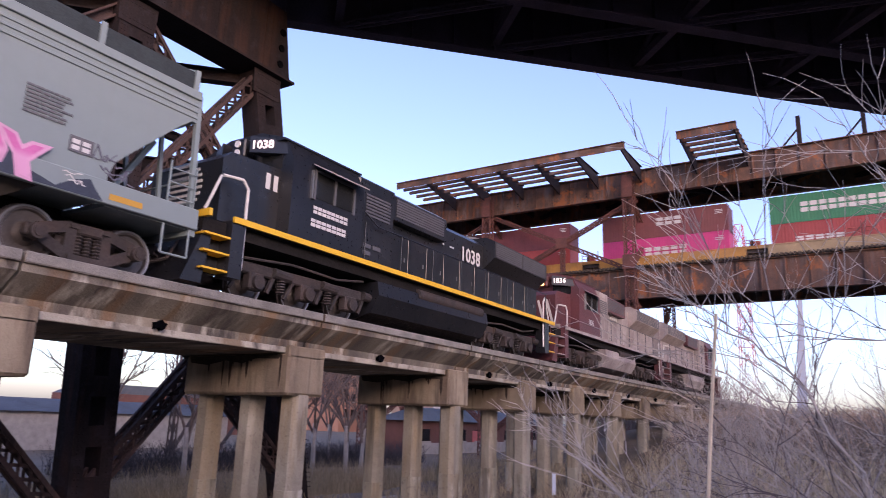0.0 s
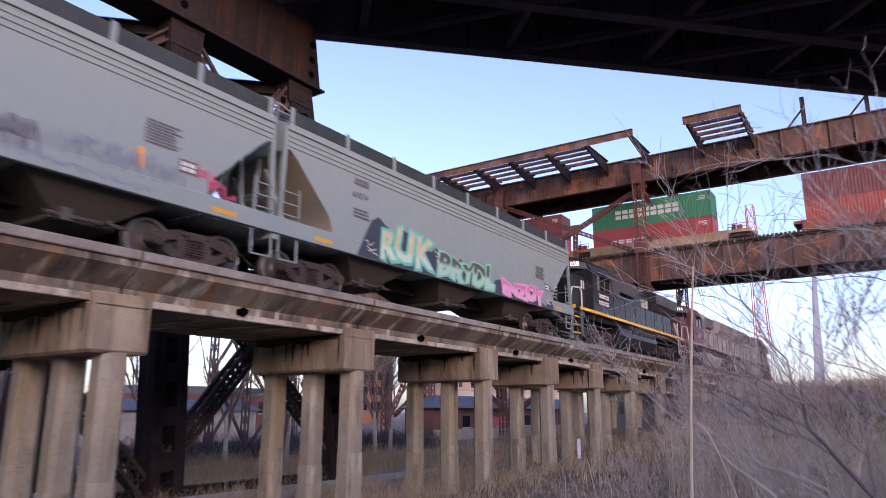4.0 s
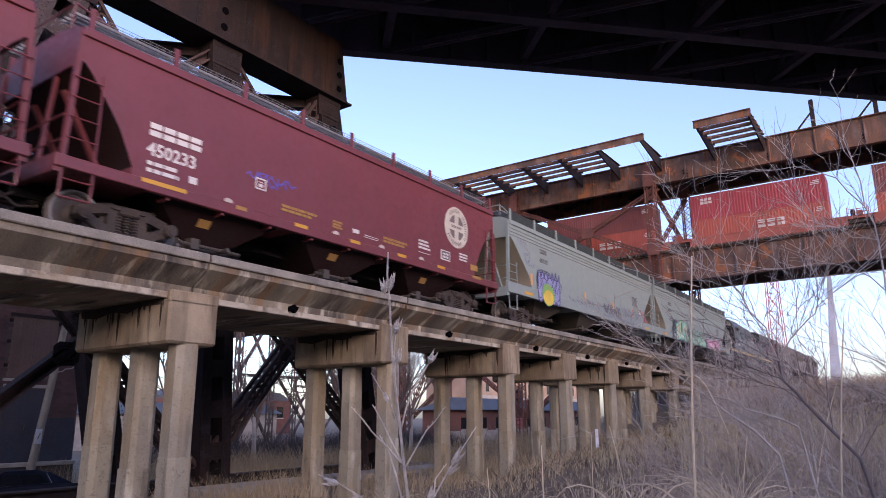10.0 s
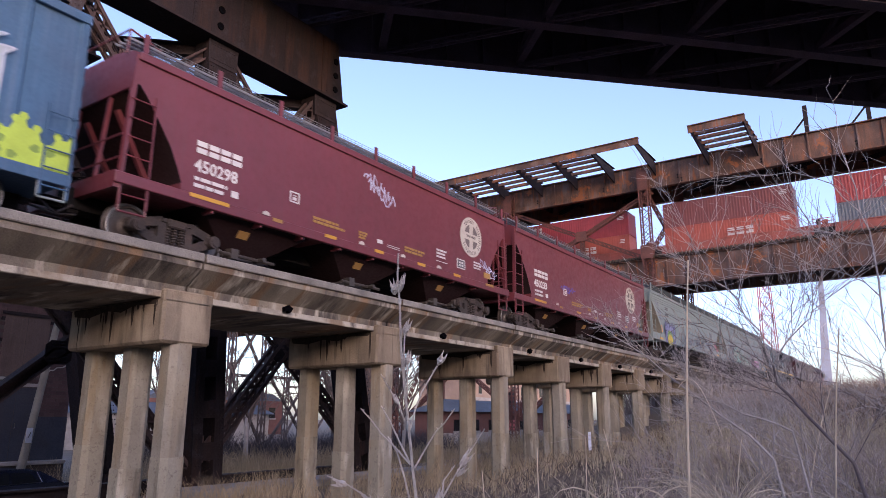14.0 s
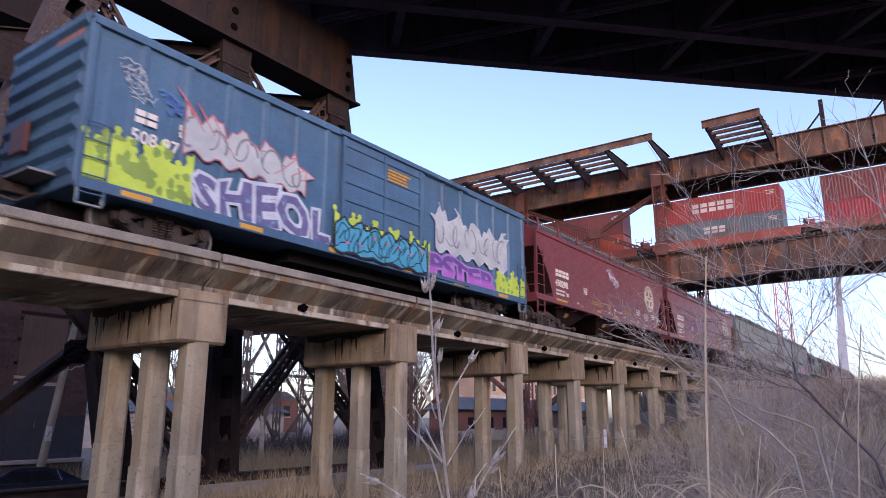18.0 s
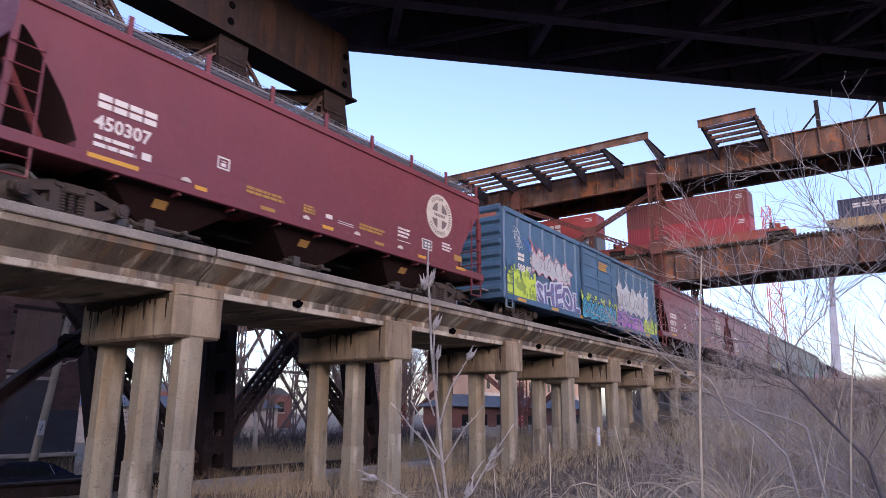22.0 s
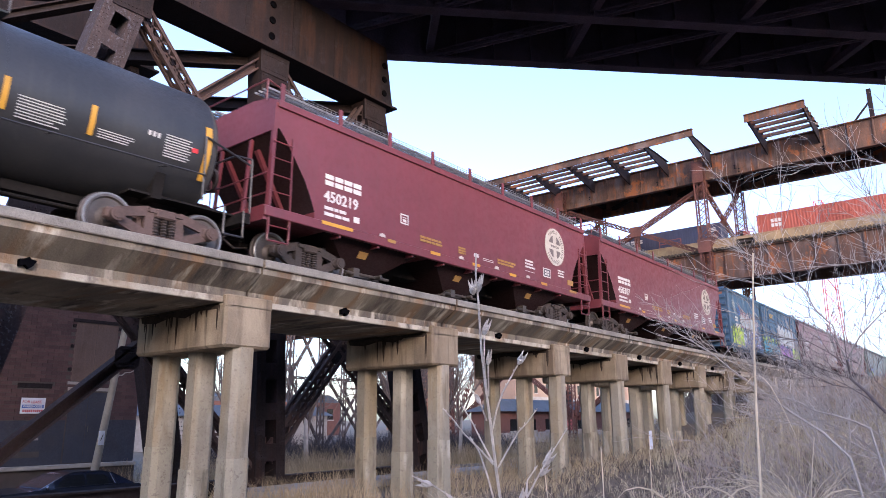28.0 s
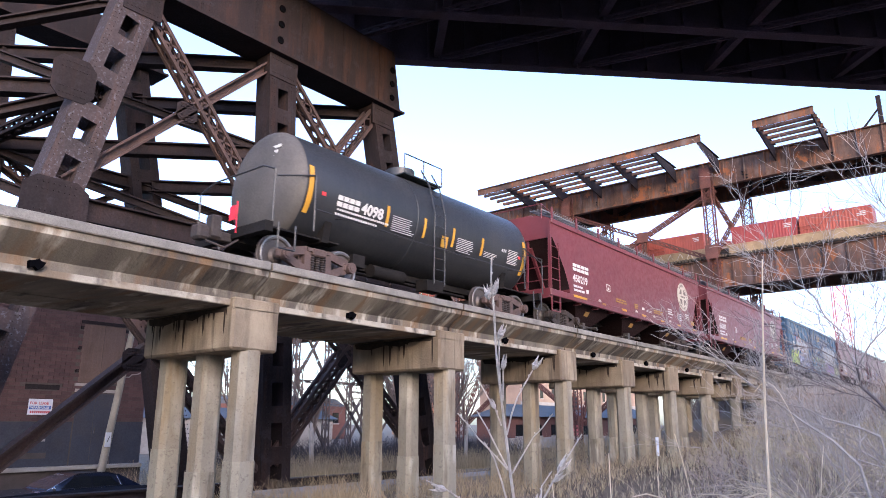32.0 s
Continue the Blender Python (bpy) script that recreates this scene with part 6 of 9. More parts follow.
def locomotive(x_end, length, hood, cab_paint, stripe, number, label, flip=False, lights=False):
    """A six-axle road diesel; the cab end lies at local x = 0 and the hood runs towards +x (flip turns it about)."""
    car = thing("diesel_locomotive", label, "locomotive", group="freight train locomotives")
    L = length
    def P(name, s, m, label="", parent=None):
        if flip:
            s.v = [(L - x, -y, z) for x, y, z in s.v]
        return part(name, s, m, parent or car, label)
    P("frame", Shape().box(0.3, L - 0.3, -1.3, 1.3, 1.18, 1.42), UNDER)
    P("walkway", Shape().box(0.9, L - 0.9, -1.5, 1.5, 1.42, 1.5), cab_paint)
    for k in (-1, 1):
        P("sill_stripe", Shape().box(0.85, L - 0.4, k * 1.5 - 0.03, k * 1.5 + 0.03, 1.42, 1.54), stripe, "bright stripe along the sill")
    P("end_stripe", Shape().box(0.26, 0.34, -1.5, 1.5, 1.42, 1.56), stripe)
    # nose, cab, hood
    P("nose", Shape().prism([(0.75, 1.5), (2.55, 1.5), (2.55, 3.05), (0.95, 2.98), (0.75, 2.8)], "y", -1.12, 1.12), hood if hood is BLACK_LOCO else cab_paint)
    cabp = [(-1.5, 1.5), (-1.5, 3.25), (-1.2, 3.78), (-0.5, 3.95), (0.5, 3.95), (1.2, 3.78), (1.5, 3.25), (1.5, 1.5)]
    c = P("cab", Shape().prism(cabp, "x", 2.3, 4.7), cab_paint)
    P("cab_roof", Shape().prism([(-1.28, 3.74), (-0.52, 3.99), (0.52, 3.99), (1.28, 3.74), (1.28, 3.70), (-1.28, 3.70)], "x", 2.2, 4.85), cab_paint)
    for k in (-1, 1):
        P("side_window", Shape().box(3.0, 4.3, k * 1.505 - 0.006, k * 1.505 + 0.006, 2.55, 3.15), CAB_GLASS, "dark cab side window", c)
        P("window_frame", Shape().box(2.94, 3.0, k * 1.52 - 0.03, k * 1.52 + 0.03, 2.5, 3.2).box(4.3, 4.36, k * 1.52 - 0.03, k * 1.52 + 0.03, 2.5, 3.2).box(3.62, 3.68, k * 1.52 - 0.025, k * 1.52 + 0.025, 2.55, 3.15).box(2.94, 4.36, k * 1.52 - 0.03, k * 1.52 + 0.03, 3.15, 3.2), DARK_MARK, "", c)
        P("sunshade", Shape().add([(2.9, k * 1.5, 3.3), (4.5, k * 1.5, 3.3), (4.5, k * 1.85, 3.12), (2.9, k * 1.85, 3.12), (2.9, k * 1.5, 3.33), (4.5, k * 1.5, 3.33), (4.5, k * 1.85, 3.15), (2.9, k * 1.85, 3.15)], [(0, 1, 2, 3), (7, 6, 5, 4), (0, 4, 5, 1), (1, 5, 6, 2), (2, 6, 7, 3), (3, 7, 4, 0)]), DUSTY, "", c)
        P("wind_deflector", Shape().box(2.86, 2.9, k * 1.53 - 0.03, k * 1.53 + 0.2, 2.5, 3.15), TREAD, "", c)
        P("front_window", Shape().box(2.285, 2.297, k * 0.75 - 0.4, k * 0.75 + 0.4, 3.08, 3.5), CAB_GLASS, "", c)
        # number boards angled across the cab's front corners
        b = Shape().add([(1.95, k * 0.45, 3.46), (2.3, k * 1.3, 3.38), (2.3, k * 1.2, 3.74), (1.95, k * 0.45, 3.84), (2.35, k * 0.45, 3.46), (2.35, k * 0.45, 3.84)],
                        [(0, 1, 2, 3), (0, 4, 1), (3, 2, 5), (0, 3, 5, 4)])
        P("number_board", b, BLACK_LOCO, "", c)
    P("headlight_housing", Shape().box(2.0, 2.3, -0.22, 0.22, 3.42, 3.86, 0.03), BLACK_LOCO if hood is BLACK_LOCO else cab_paint, "", c)
    for z in (3.53, 3.74):
        lamp = glow("lit_amber_headlight", (1.0, 0.45, 0.12), 6.0) if lights else plain("headlight_lens", (0.6, 0.6, 0.58), 0.15)
        P("headlight", Shape().tube((2.0, 0, z), (1.97, 0, z), 0.085, 16), lamp, "", c)
    P("hood", Shape().prism([(-0.98, 1.5), (-0.98, 3.45), (-0.8, 3.62), (0.8, 3.62), (0.98, 3.45), (0.98, 1.5)], "x", 4.7, L - 0.85), hood)
    P("equipment_housing", Shape().box(4.7, 6.2, -1.35, 1.35, 1.5, 3.66, 0.05), hood)
    P("brake_blister", Shape().prism([(-1.25, 2.95), (-1.25, 3.6), (-0.9, 3.82), (0.9, 3.82), (1.25, 3.6), (1.25, 2.95)], "x", 6.25, 8.9), BLACK_LOCO if hood is BLACK_LOCO else cab_paint)
    P("radiator_flare", Shape().prism([(-1.0, 2.7), (-1.42, 3.05), (-1.42, 3.6), (-1.1, 3.75), (1.1, 3.75), (1.42, 3.6), (1.42, 3.05), (1.0, 2.7)], "x", L - 5.0, L - 0.9), hood)
    for k in (-1, 1):
        for x0, x1, z0, z1, yy in ((L - 4.9, L - 3.0, 3.08, 3.56, 1.425), (L - 2.9, L - 1.05, 3.08, 3.56, 1.425), (5.0, 6.0, 2.7, 3.3, 1.355), (6.4, 8.75, 3.05, 3.55, 1.255)):
            g = Shape()
            n = 7
            for i in range(n):
                z = z0 + (z1 - z0) * (i + 0.5) / n
                g.box(x0, x1, k * yy - 0.012, k * yy + 0.012, z - 0.022, z + 0.022)
            P("intake_grille", g, DARK_MARK)
        nd = int((L - 7.4) / 0.92)
        for i in range(nd):
            x = 6.45 + 0.92 * i
            d = P("hood_door", Shape().box(x, x + 0.87, k * 0.98 - 0.02, k * 0.98 + 0.02, 1.62, 2.66, 0.012), hood)
            P("latch", Shape().box(x + 0.72, x + 0.76, k * 1.0 - 0.02, k * 1.0 + 0.02, 2.0, 2.12), TREAD, "", d)
        if hood is BLACK_LOCO:
            P("louvre", Shape().box(4.95, 5.25, k * 1.36 - 0.01, k * 1.36 + 0.01, 1.9, 2.0).box(5.35, 5.65, k * 1.36 - 0.01, k * 1.36 + 0.01, 1.9, 2.0).box(4.95, 5.25, k * 1.36 - 0.01, k * 1.36 + 0.01, 1.72, 1.82), DARK_MARK)
        # handrails
        s = Shape()
        xs = [4.9 + (L - 6.0) * i / 7 for i in range(8)]
        for x in xs:
            s.path([(x, k * 1.46, 1.5), (x, k * 1.46, 2.48)], 0.018)
        s.path([(4.8, k * 1.46, 2.75), (5.4, k * 1.46, 2.48), (L - 1.0, k * 1.46, 2.48)], 0.018)
        P("handrail", s, cab_paint if hood is BLACK_LOCO else DARK_MARK)
        for x, d in ((0.55, 1), (L - 0.55, -1)):
            s = Shape().path([(x + d * 0.65, k * 1.42, 0.55), (x + d * 0.65, k * 1.42, 2.2), (x + d * 0.5, k * 1.42, 2.36), (x + d * 0.1, k * 1.3, 2.36)], 0.032)
            s.path([(x - d * 0.2, k * 1.25, 0.9), (x - d * 0.2, k * 1.25, 1.6), (x + d * 0.1, k * 1.25, 2.36)], 0.03)
            P("step_handrail", s, WHITE_PAINT, "white-painted handrail")
            st = P("step_well", Shape().box(min(x - 0.32, x + 0.32), max(x - 0.32, x + 0.32), k * 1.12 - 0.02, k * 1.12 + 0.02, 0.4, 1.42).box(min(x + d * 0.3, x + d * 0.62), max(x + d * 0.3, x + d * 0.62), k * 1.3 - 0.18, k * 1.3 + 0.18, 0.35, 1.42), cab_paint)
            for z in (0.42, 0.75, 1.08):
                P("step_tread", Shape().box(x - 0.3, x + 0.3, k * 1.3 - 0.17, k * 1.3 + 0.17, z, z + 0.04), stripe, "", st)
    for x in (7.0, 8.0, L - 4.4, L - 3.1, L - 1.8):
        P("roof_fan", Shape().tube((x, 0, 3.6), (x, 0, 3.92), 0.52, 20), DARK_MARK)
    P("exhaust_stack", Shape().box(9.4, 10.0, -0.25, 0.25, 3.6, 3.85), DARK_MARK)
    # tank, plough, couplers
    t0, t1 = 5.6, L - 5.4
    P("fuel_tank", Shape().prism([(-1.38, 1.15), (-1.44, 0.8), (-1.2, 0.38), (-0.7, 0.25), (0.7, 0.25), (1.2, 0.38), (1.44, 0.8), (1.38, 1.15)], "x", t0, t1), BLACK_LOCO if hood is BLACK_LOCO else DUSTY, "long belly fuel tank")
    P("air_reservoir", Shape().tube((t0 + 1.8, -1.3, 1.12), (t1 - 0.3, -1.3, 1.12), 0.16, 14), TRUCK)
    P("plough", Shape().prism([(-0.1, 0.15), (0.35, 0.15), (0.5, 1.15), (0.3, 1.15)], "y", -1.35, 1.35), BLACK_LOCO if hood is BLACK_LOCO else MAROON)
    for x, d in ((0.3, -1), (L - 0.3, 1)):
        s = Shape().box(min(x, x + d * 0.6), max(x, x + d * 0.6), -0.12, 0.12, 0.72, 0.95, 0.02).path([(x, -0.7, 1.1), (x + d * 0.3, -0.75, 0.6), (x + d * 0.5, -0.5, 0.5)], 0.03)
        P("coupler", s, TRUCK)
    if hood is BLACK_LOCO:
        s = Shape()
        for i in range(8):
            z = 1.85 + 0.13 * i
            w = math.sqrt(max(0.02, 0.55 ** 2 - (z - 2.3) ** 2))
            s.box(0.735 + 0.0, 0.752, -w, w, z, z + 0.06)
        P("nose_emblem", s, WHITE_PAINT, "white striped round nose emblem")
        s = Shape()
        letters_as_bars(s, 3.0, 2.2, 8, 0.125, 0.17, -1.507, 0.3)
        letters_as_bars(s, 2.95, 1.9, 7, 0.145, 0.17, -1.507, 0.3)
        P("cab_lettering", s, WHITE_PAINT, "white lettering bars on the cab")
        s = Shape().box(1.9, 2.02, -1.13, -1.12, 2.5, 2.85).box(2.12, 2.24, -1.13, -1.12, 2.5, 2.85)
        P("notice", s, WHITE_PAINT)
        s = Shape().box(9.1, 9.2, -1.005, -0.995, 2.95, 3.0).box(9.5, 9.75, -1.005, -0.995, 2.95, 3.0)
        P("notice", s, WHITE_PAINT)
        part("road_number", text_mesh(number, 0.62, WHITE_PAINT, 0.012), WHITE_PAINT, car, "white road number", pose(L - 6.45, -1.008, 2.72, 90, 0, 0))
    else:
        s = Shape()
        for i in range(6):
            s.bar((0.742, -1.0 + 0.36 * i, 1.7), (0.742, -0.75 + 0.36 * i, 2.6), 0.01, 0.1, (0, 1, 0))
        P("nose_stripe", s, WHITE_PAINT)
        if not flip:
            part("road_number", text_mesh(number, 0.3, WHITE_PAINT, 0.006), WHITE_PAINT, car, "white road number", pose(3.3, -1.506, 1.95, 90, 0, 0))
        s = Shape()
        letters_as_bars(s, 7.4, 2.75, 4, 0.22, 0.26, -1.006)
        P("hood_lettering", s, WHITE_PAINT)
    if not flip:
        part("board_number", text_mesh(number, 0.27, LIT_NUMBER, 0.006), LIT_NUMBER, car, "lit white board number", pose(1.945, -0.49, 3.53, 90, 0, -67.6))
    # three-axle bogies
    for xc in (3.4, L - 3.4):
        s = Shape()
        f = P("bogie", Shape().box(xc - 1.2, xc + 1.2, -0.6, 0.6, 0.5, 0.8, 0.03), TRUCK)
        for k in (-1, 1):
            s = Shape()
            s.box(xc - 1.95, xc + 1.95, k * 1.02 - 0.08, k * 1.02 + 0.08, 0.62, 0.86, 0.03)
            for i in range(3):
                xx = xc + 1.5 * (i - 1)
                s.box(xx - 0.2, xx + 0.2, k * 1.04 - 0.12, k * 1.04 + 0.12, 0.3, 0.66, 0.03)
                s.tube((xx, k * 1.0, WR), (xx, k * 1.24, WR), 0.15, 12)
                s.tube((xx + 0.45, k * 1.12, 0.75), (xx + 0.95, k * 1.12, 0.72), 0.11, 10)
                s.bar((xx + 0.35, k * 1.06, 0.3), (xx + 0.6, k * 1.06, 0.85), 0.08, 0.08)
                s.bar((xx - 0.65, k * 1.06, 0.25), (xx - 0.3, k * 1.06, 0.8), 0.06, 0.06)
            for m in (-0.75, 0.75):
                for i in range(5):
                    s.tube((xc + m, k * 1.06, 0.36 + 0.06 * i), (xc + m, k * 1.06, 0.39 + 0.06 * i), 0.1, 8)
            s.path([(xc - 1.9, k * 1.15, 0.9), (xc - 0.6, k * 1.2, 1.0), (xc + 0.9, k * 1.2, 0.95), (xc + 1.9, k * 1.15, 1.1)], 0.03)
            P("side_frame", s, TRUCK, "", f)
        for i in range(3):
            xx = xc + 1.5 * (i - 1)
            ws = part("wheelset", wheelset_mesh()["set"], WHEEL, f, "", pose(L - xx if flip else xx, 0, WR))
            ROLLERS.append((ws, L - xx if flip else xx))
    MOVERS.append((car, x_end))
    return car


def build_train():
    locomotive(11.25, 16.6, BLACK_LOCO, BLACK_LOCO, STRIPE_YELLOW, "1038", "black road diesel locomotive with a yellow sill stripe")
    locomotive(27.7, 15.2, DUSTY, MAROON, DUSTY, "1836", "dusty maroon and grey diesel locomotive with lit headlights", False, True)
    locomotive(42.7, 15.2, DUSTY, MAROON, DUSTY, "1836", "dusty maroon and grey diesel locomotive at the train's head", True)
    c = hopper(3.3, 15.4, GREY_CAR, "grey", "pale grey covered hopper car with pink and green graffiti", "60074", 11)
    s = Shape()
    rnd = random.Random(8)
    top = [(-4.75 + 0.265 * i, 1.92 - 0.065 * (0.28 * i) + 0.14 * math.sin(i * 1.3) + 0.1 * math.sin(i * 2.9) + (0.14 if i < 8 else 0)) for i in range(41)]
    s.prism([(-5.3, 1.06), (6.1, 1.06)] + [(5.95, 1.22)] + list(reversed(top)) + [(-5.0, 1.62), (-5.15, 1.35)], "y", -1.5665, -1.5635)
    part("graffiti_base", s, spray("slate", (0.030, 0.040, 0.062)), c, "dark sprayed graffiti background")
    fit_word(c, "RUK", -4.45, -1.85, 1.08, 2.18, spray_two("cream", (0.42, 0.40, 0.26), (0.40, 0.52, 0.42), 0.4), spray("teal", (0.10, 0.42, 0.34)), 3)
    fit_word(c, "BRYDL", -1.75, 1.6, 1.08, 1.92, spray_two("smoke", (0.085, 0.06, 0.065), (0.30, 0.46, 0.38), 0.42), spray("mint", (0.14, 0.46, 0.33)), 5)
    fit_word(c, "ENZOY", 2.0, 5.3, 1.07, 1.72, spray_two("pink", (0.55, 0.13, 0.33), (0.62, 0.30, 0.47), 0.35), spray("rose", (0.60, 0.30, 0.45)), 9)
    s = Shape()
    for i in range(3):
        scribble(s, -1.95 + 0.06 * i, 1.75 - 0.1 * i, 0.3, 0.12, i + 2, -1.570, 5, 0.02)
        scribble(s, -5.0 + 0.05 * i, 1.45 - 0.1 * i, 0.35, 0.14, i + 8, -1.570, 5, 0.02)
        scribble(s, 5.4 + 0.05 * i, 1.35 - 0.06 * i, 0.3, 0.12, i + 18, -1.570, 5, 0.015)
    part("graffiti_scrawl", s, WHITE_PAINT, c, "small white sprayed tags")
    s = Shape()
    for i in range(4):
        scribble(s, 5.8 + 0.1 * i, 1.85 - 0.1 * i, 0.5, 0.3, i + 48, -1.512, 8, 0.02)
    part("graffiti_scrawl", s, spray("graphite", (0.10, 0.10, 0.13)), c, "thin dark graffiti scrawl")
    c = hopper(-12.35, 15.0, GREY_CAR, "grey", "pale grey covered hopper car with a purple graffiti piece", "458395", 23)
    wild(c, -5.55, -3.75, 1.0, 2.2, 5, 21, spray("lilac", (0.22, 0.24, 0.42)), spray("indigo", (0.05, 0.045, 0.14)), -1.5685)
    s = Shape()
    blob(s, -4.75, 1.32, 0.52, 0.42, -1.5805, 3, 30, 0.06)
    part("graffiti_disc", s, spray("moss", (0.16, 0.34, 0.10)), c, "green and yellow sprayed disc")
    s = Shape()
    blob(s, -4.75, 1.22, 0.42, 0.28, -1.584, 5, 30, 0.06)
    part("graffiti_disc", s, spray("ochre", (0.55, 0.40, 0.06)), c)
    s = Shape()
    for i in range(9):
        scribble(s, 0.6 + 0.22 * i, 1.55 - 0.01 * i, 0.35, 0.6, i + 60, -1.566, 7, 0.05)
    part("graffiti_scrawl", s, spray("graphite", (0.10, 0.10, 0.13)), c, "black graffiti scrawl")
    s = Shape()
    for i in range(8):
        scribble(s, 2.8 + 0.3 * i, 1.6, 0.5, 0.55, i + 160, -1.566, 8, 0.018)
        scribble(s, -2.9 + 0.4 * i, 1.5, 0.5, 0.4, i + 180, -1.566, 7, 0.014)
    for i in range(6):
        scribble(s, -6.9 + 0.13 * i, 3.1 - 0.16 * i, 0.5, 0.3, i + 90, -1.51, 8, 0.022)
    for i in range(12):
        scribble(s, 0.7 + 0.33 * i, 1.24 - 0.005 * i, 0.4, 0.16, i + 210, -1.5665, 6, 0.03)
    part("graffiti_scrawl", s, spray("steel", (0.17, 0.19, 0.27)), c, "thin blue-grey graffiti scrawl")
    s = Shape()
    for i in range(5):
        scribble(s, 5.3 + 0.22 * i, 1.85 - 0.05 * i, 0.4, 0.5, i + 120, -1.51, 8, 0.03)
    part("graffiti_scrawl", s, spray("crimson", (0.45, 0.06, 0.12)), c, "red graffiti scrawl")
    s = Shape()
    for x in (-6.0, -1.2, 1.9, 4.4):
        s.box(x, x + 0.1, -1.515, -1.507, 1.55, 1.95)
    part("orange_reflector", s, spray("orange", (0.75, 0.28, 0.03)), c, "orange reflector strips")
    label = "dark red covered hopper car with a white round emblem"
    r1 = hopper(-28.05, 14.0, RED_CAR, "red", label, "450233", 31)
    r2 = hopper(-42.95, 14.0, RED_CAR, "red", label, "450298", 37)
    boxcar(-58.8, 15.7)
    hopper(-75.35, 14.0, RED_CAR, "red", label, "450307", 41)
    hopper(-90.75, 14.0, RED_CAR, "red", label, "450219", 43)
    tank_car(-103.66, 9.0)
    s = Shape()
    for i in range(4):
        scribble(s, -3.3 + 0.3 * i, 2.0, 0.6, 0.3, i, -1.507, 8, 0.03)
    part("graffiti_scrawl", s, spray("cobalt", (0.09, 0.08, 0.36)), r1, "blue graffiti scrawl")
    s = Shape()
    for i in range(5):
        scribble(s, -0.5 + 0.2 * i, 3.1 - 0.1 * i, 0.6, 0.4, i + 5, -1.507, 9, 0.028)
        scribble(s, 5.3 + 0.15 * i, 1.85 - 0.08 * i, 0.6, 0.3, i + 15, -1.512, 9, 0.022)
    part("graffiti_scrawl", s, spray("chalk", (0.42, 0.45, 0.58)), r2, "pale graffiti scrawl")


# ---- container train on the far bridge ----
BOX_MOVERS = []
BOX_PAINT = {n: surface("container_paint_" + n, c, 0.55, 0, 0.12, 0.5, 12, 0.05, tuple(0.5 * k for k in c), 0.4, 0.6, tuple(0.6 * k for k in c), 0.4, 2) for n, c in {
    "oxide": (0.165, 0.040, 0.036), "maroon": (0.15, 0.032, 0.036), "magenta": (0.50, 0.035, 0.16), "green": (0.012, 0.17, 0.075), "red": (0.30, 0.040, 0.036),
    "orange": (0.33, 0.065, 0.038), "crimson": (0.29, 0.030, 0.038), "slate": (0.10, 0.12, 0.14), "navy": (0.030, 0.035, 0.075), "brown": (0.20, 0.085, 0.055)}.items()}
WELL_YELLOW = surface("yellow_well_car_paint", (0.42, 0.20, 0.035), 0.6, 0, 0.25, 0.8, 15, 0.1, (0.22, 0.13, 0.07), 0.6, 0.7)
WELL_TAN = surface("faded_tan_well_car_paint", (0.34, 0.24, 0.13), 0.65, 0, 0.3, 0.9, 15, 0.1, (0.18, 0.10, 0.06), 0.6, 0.7)
WELL_RED = surface("red_well_car_paint", (0.30, 0.07, 0.045), 0.6, 0, 0.25, 0.8, 15, 0.1, (0.15, 0.05, 0.04), 0.6, 0.7)
_boxes = {}


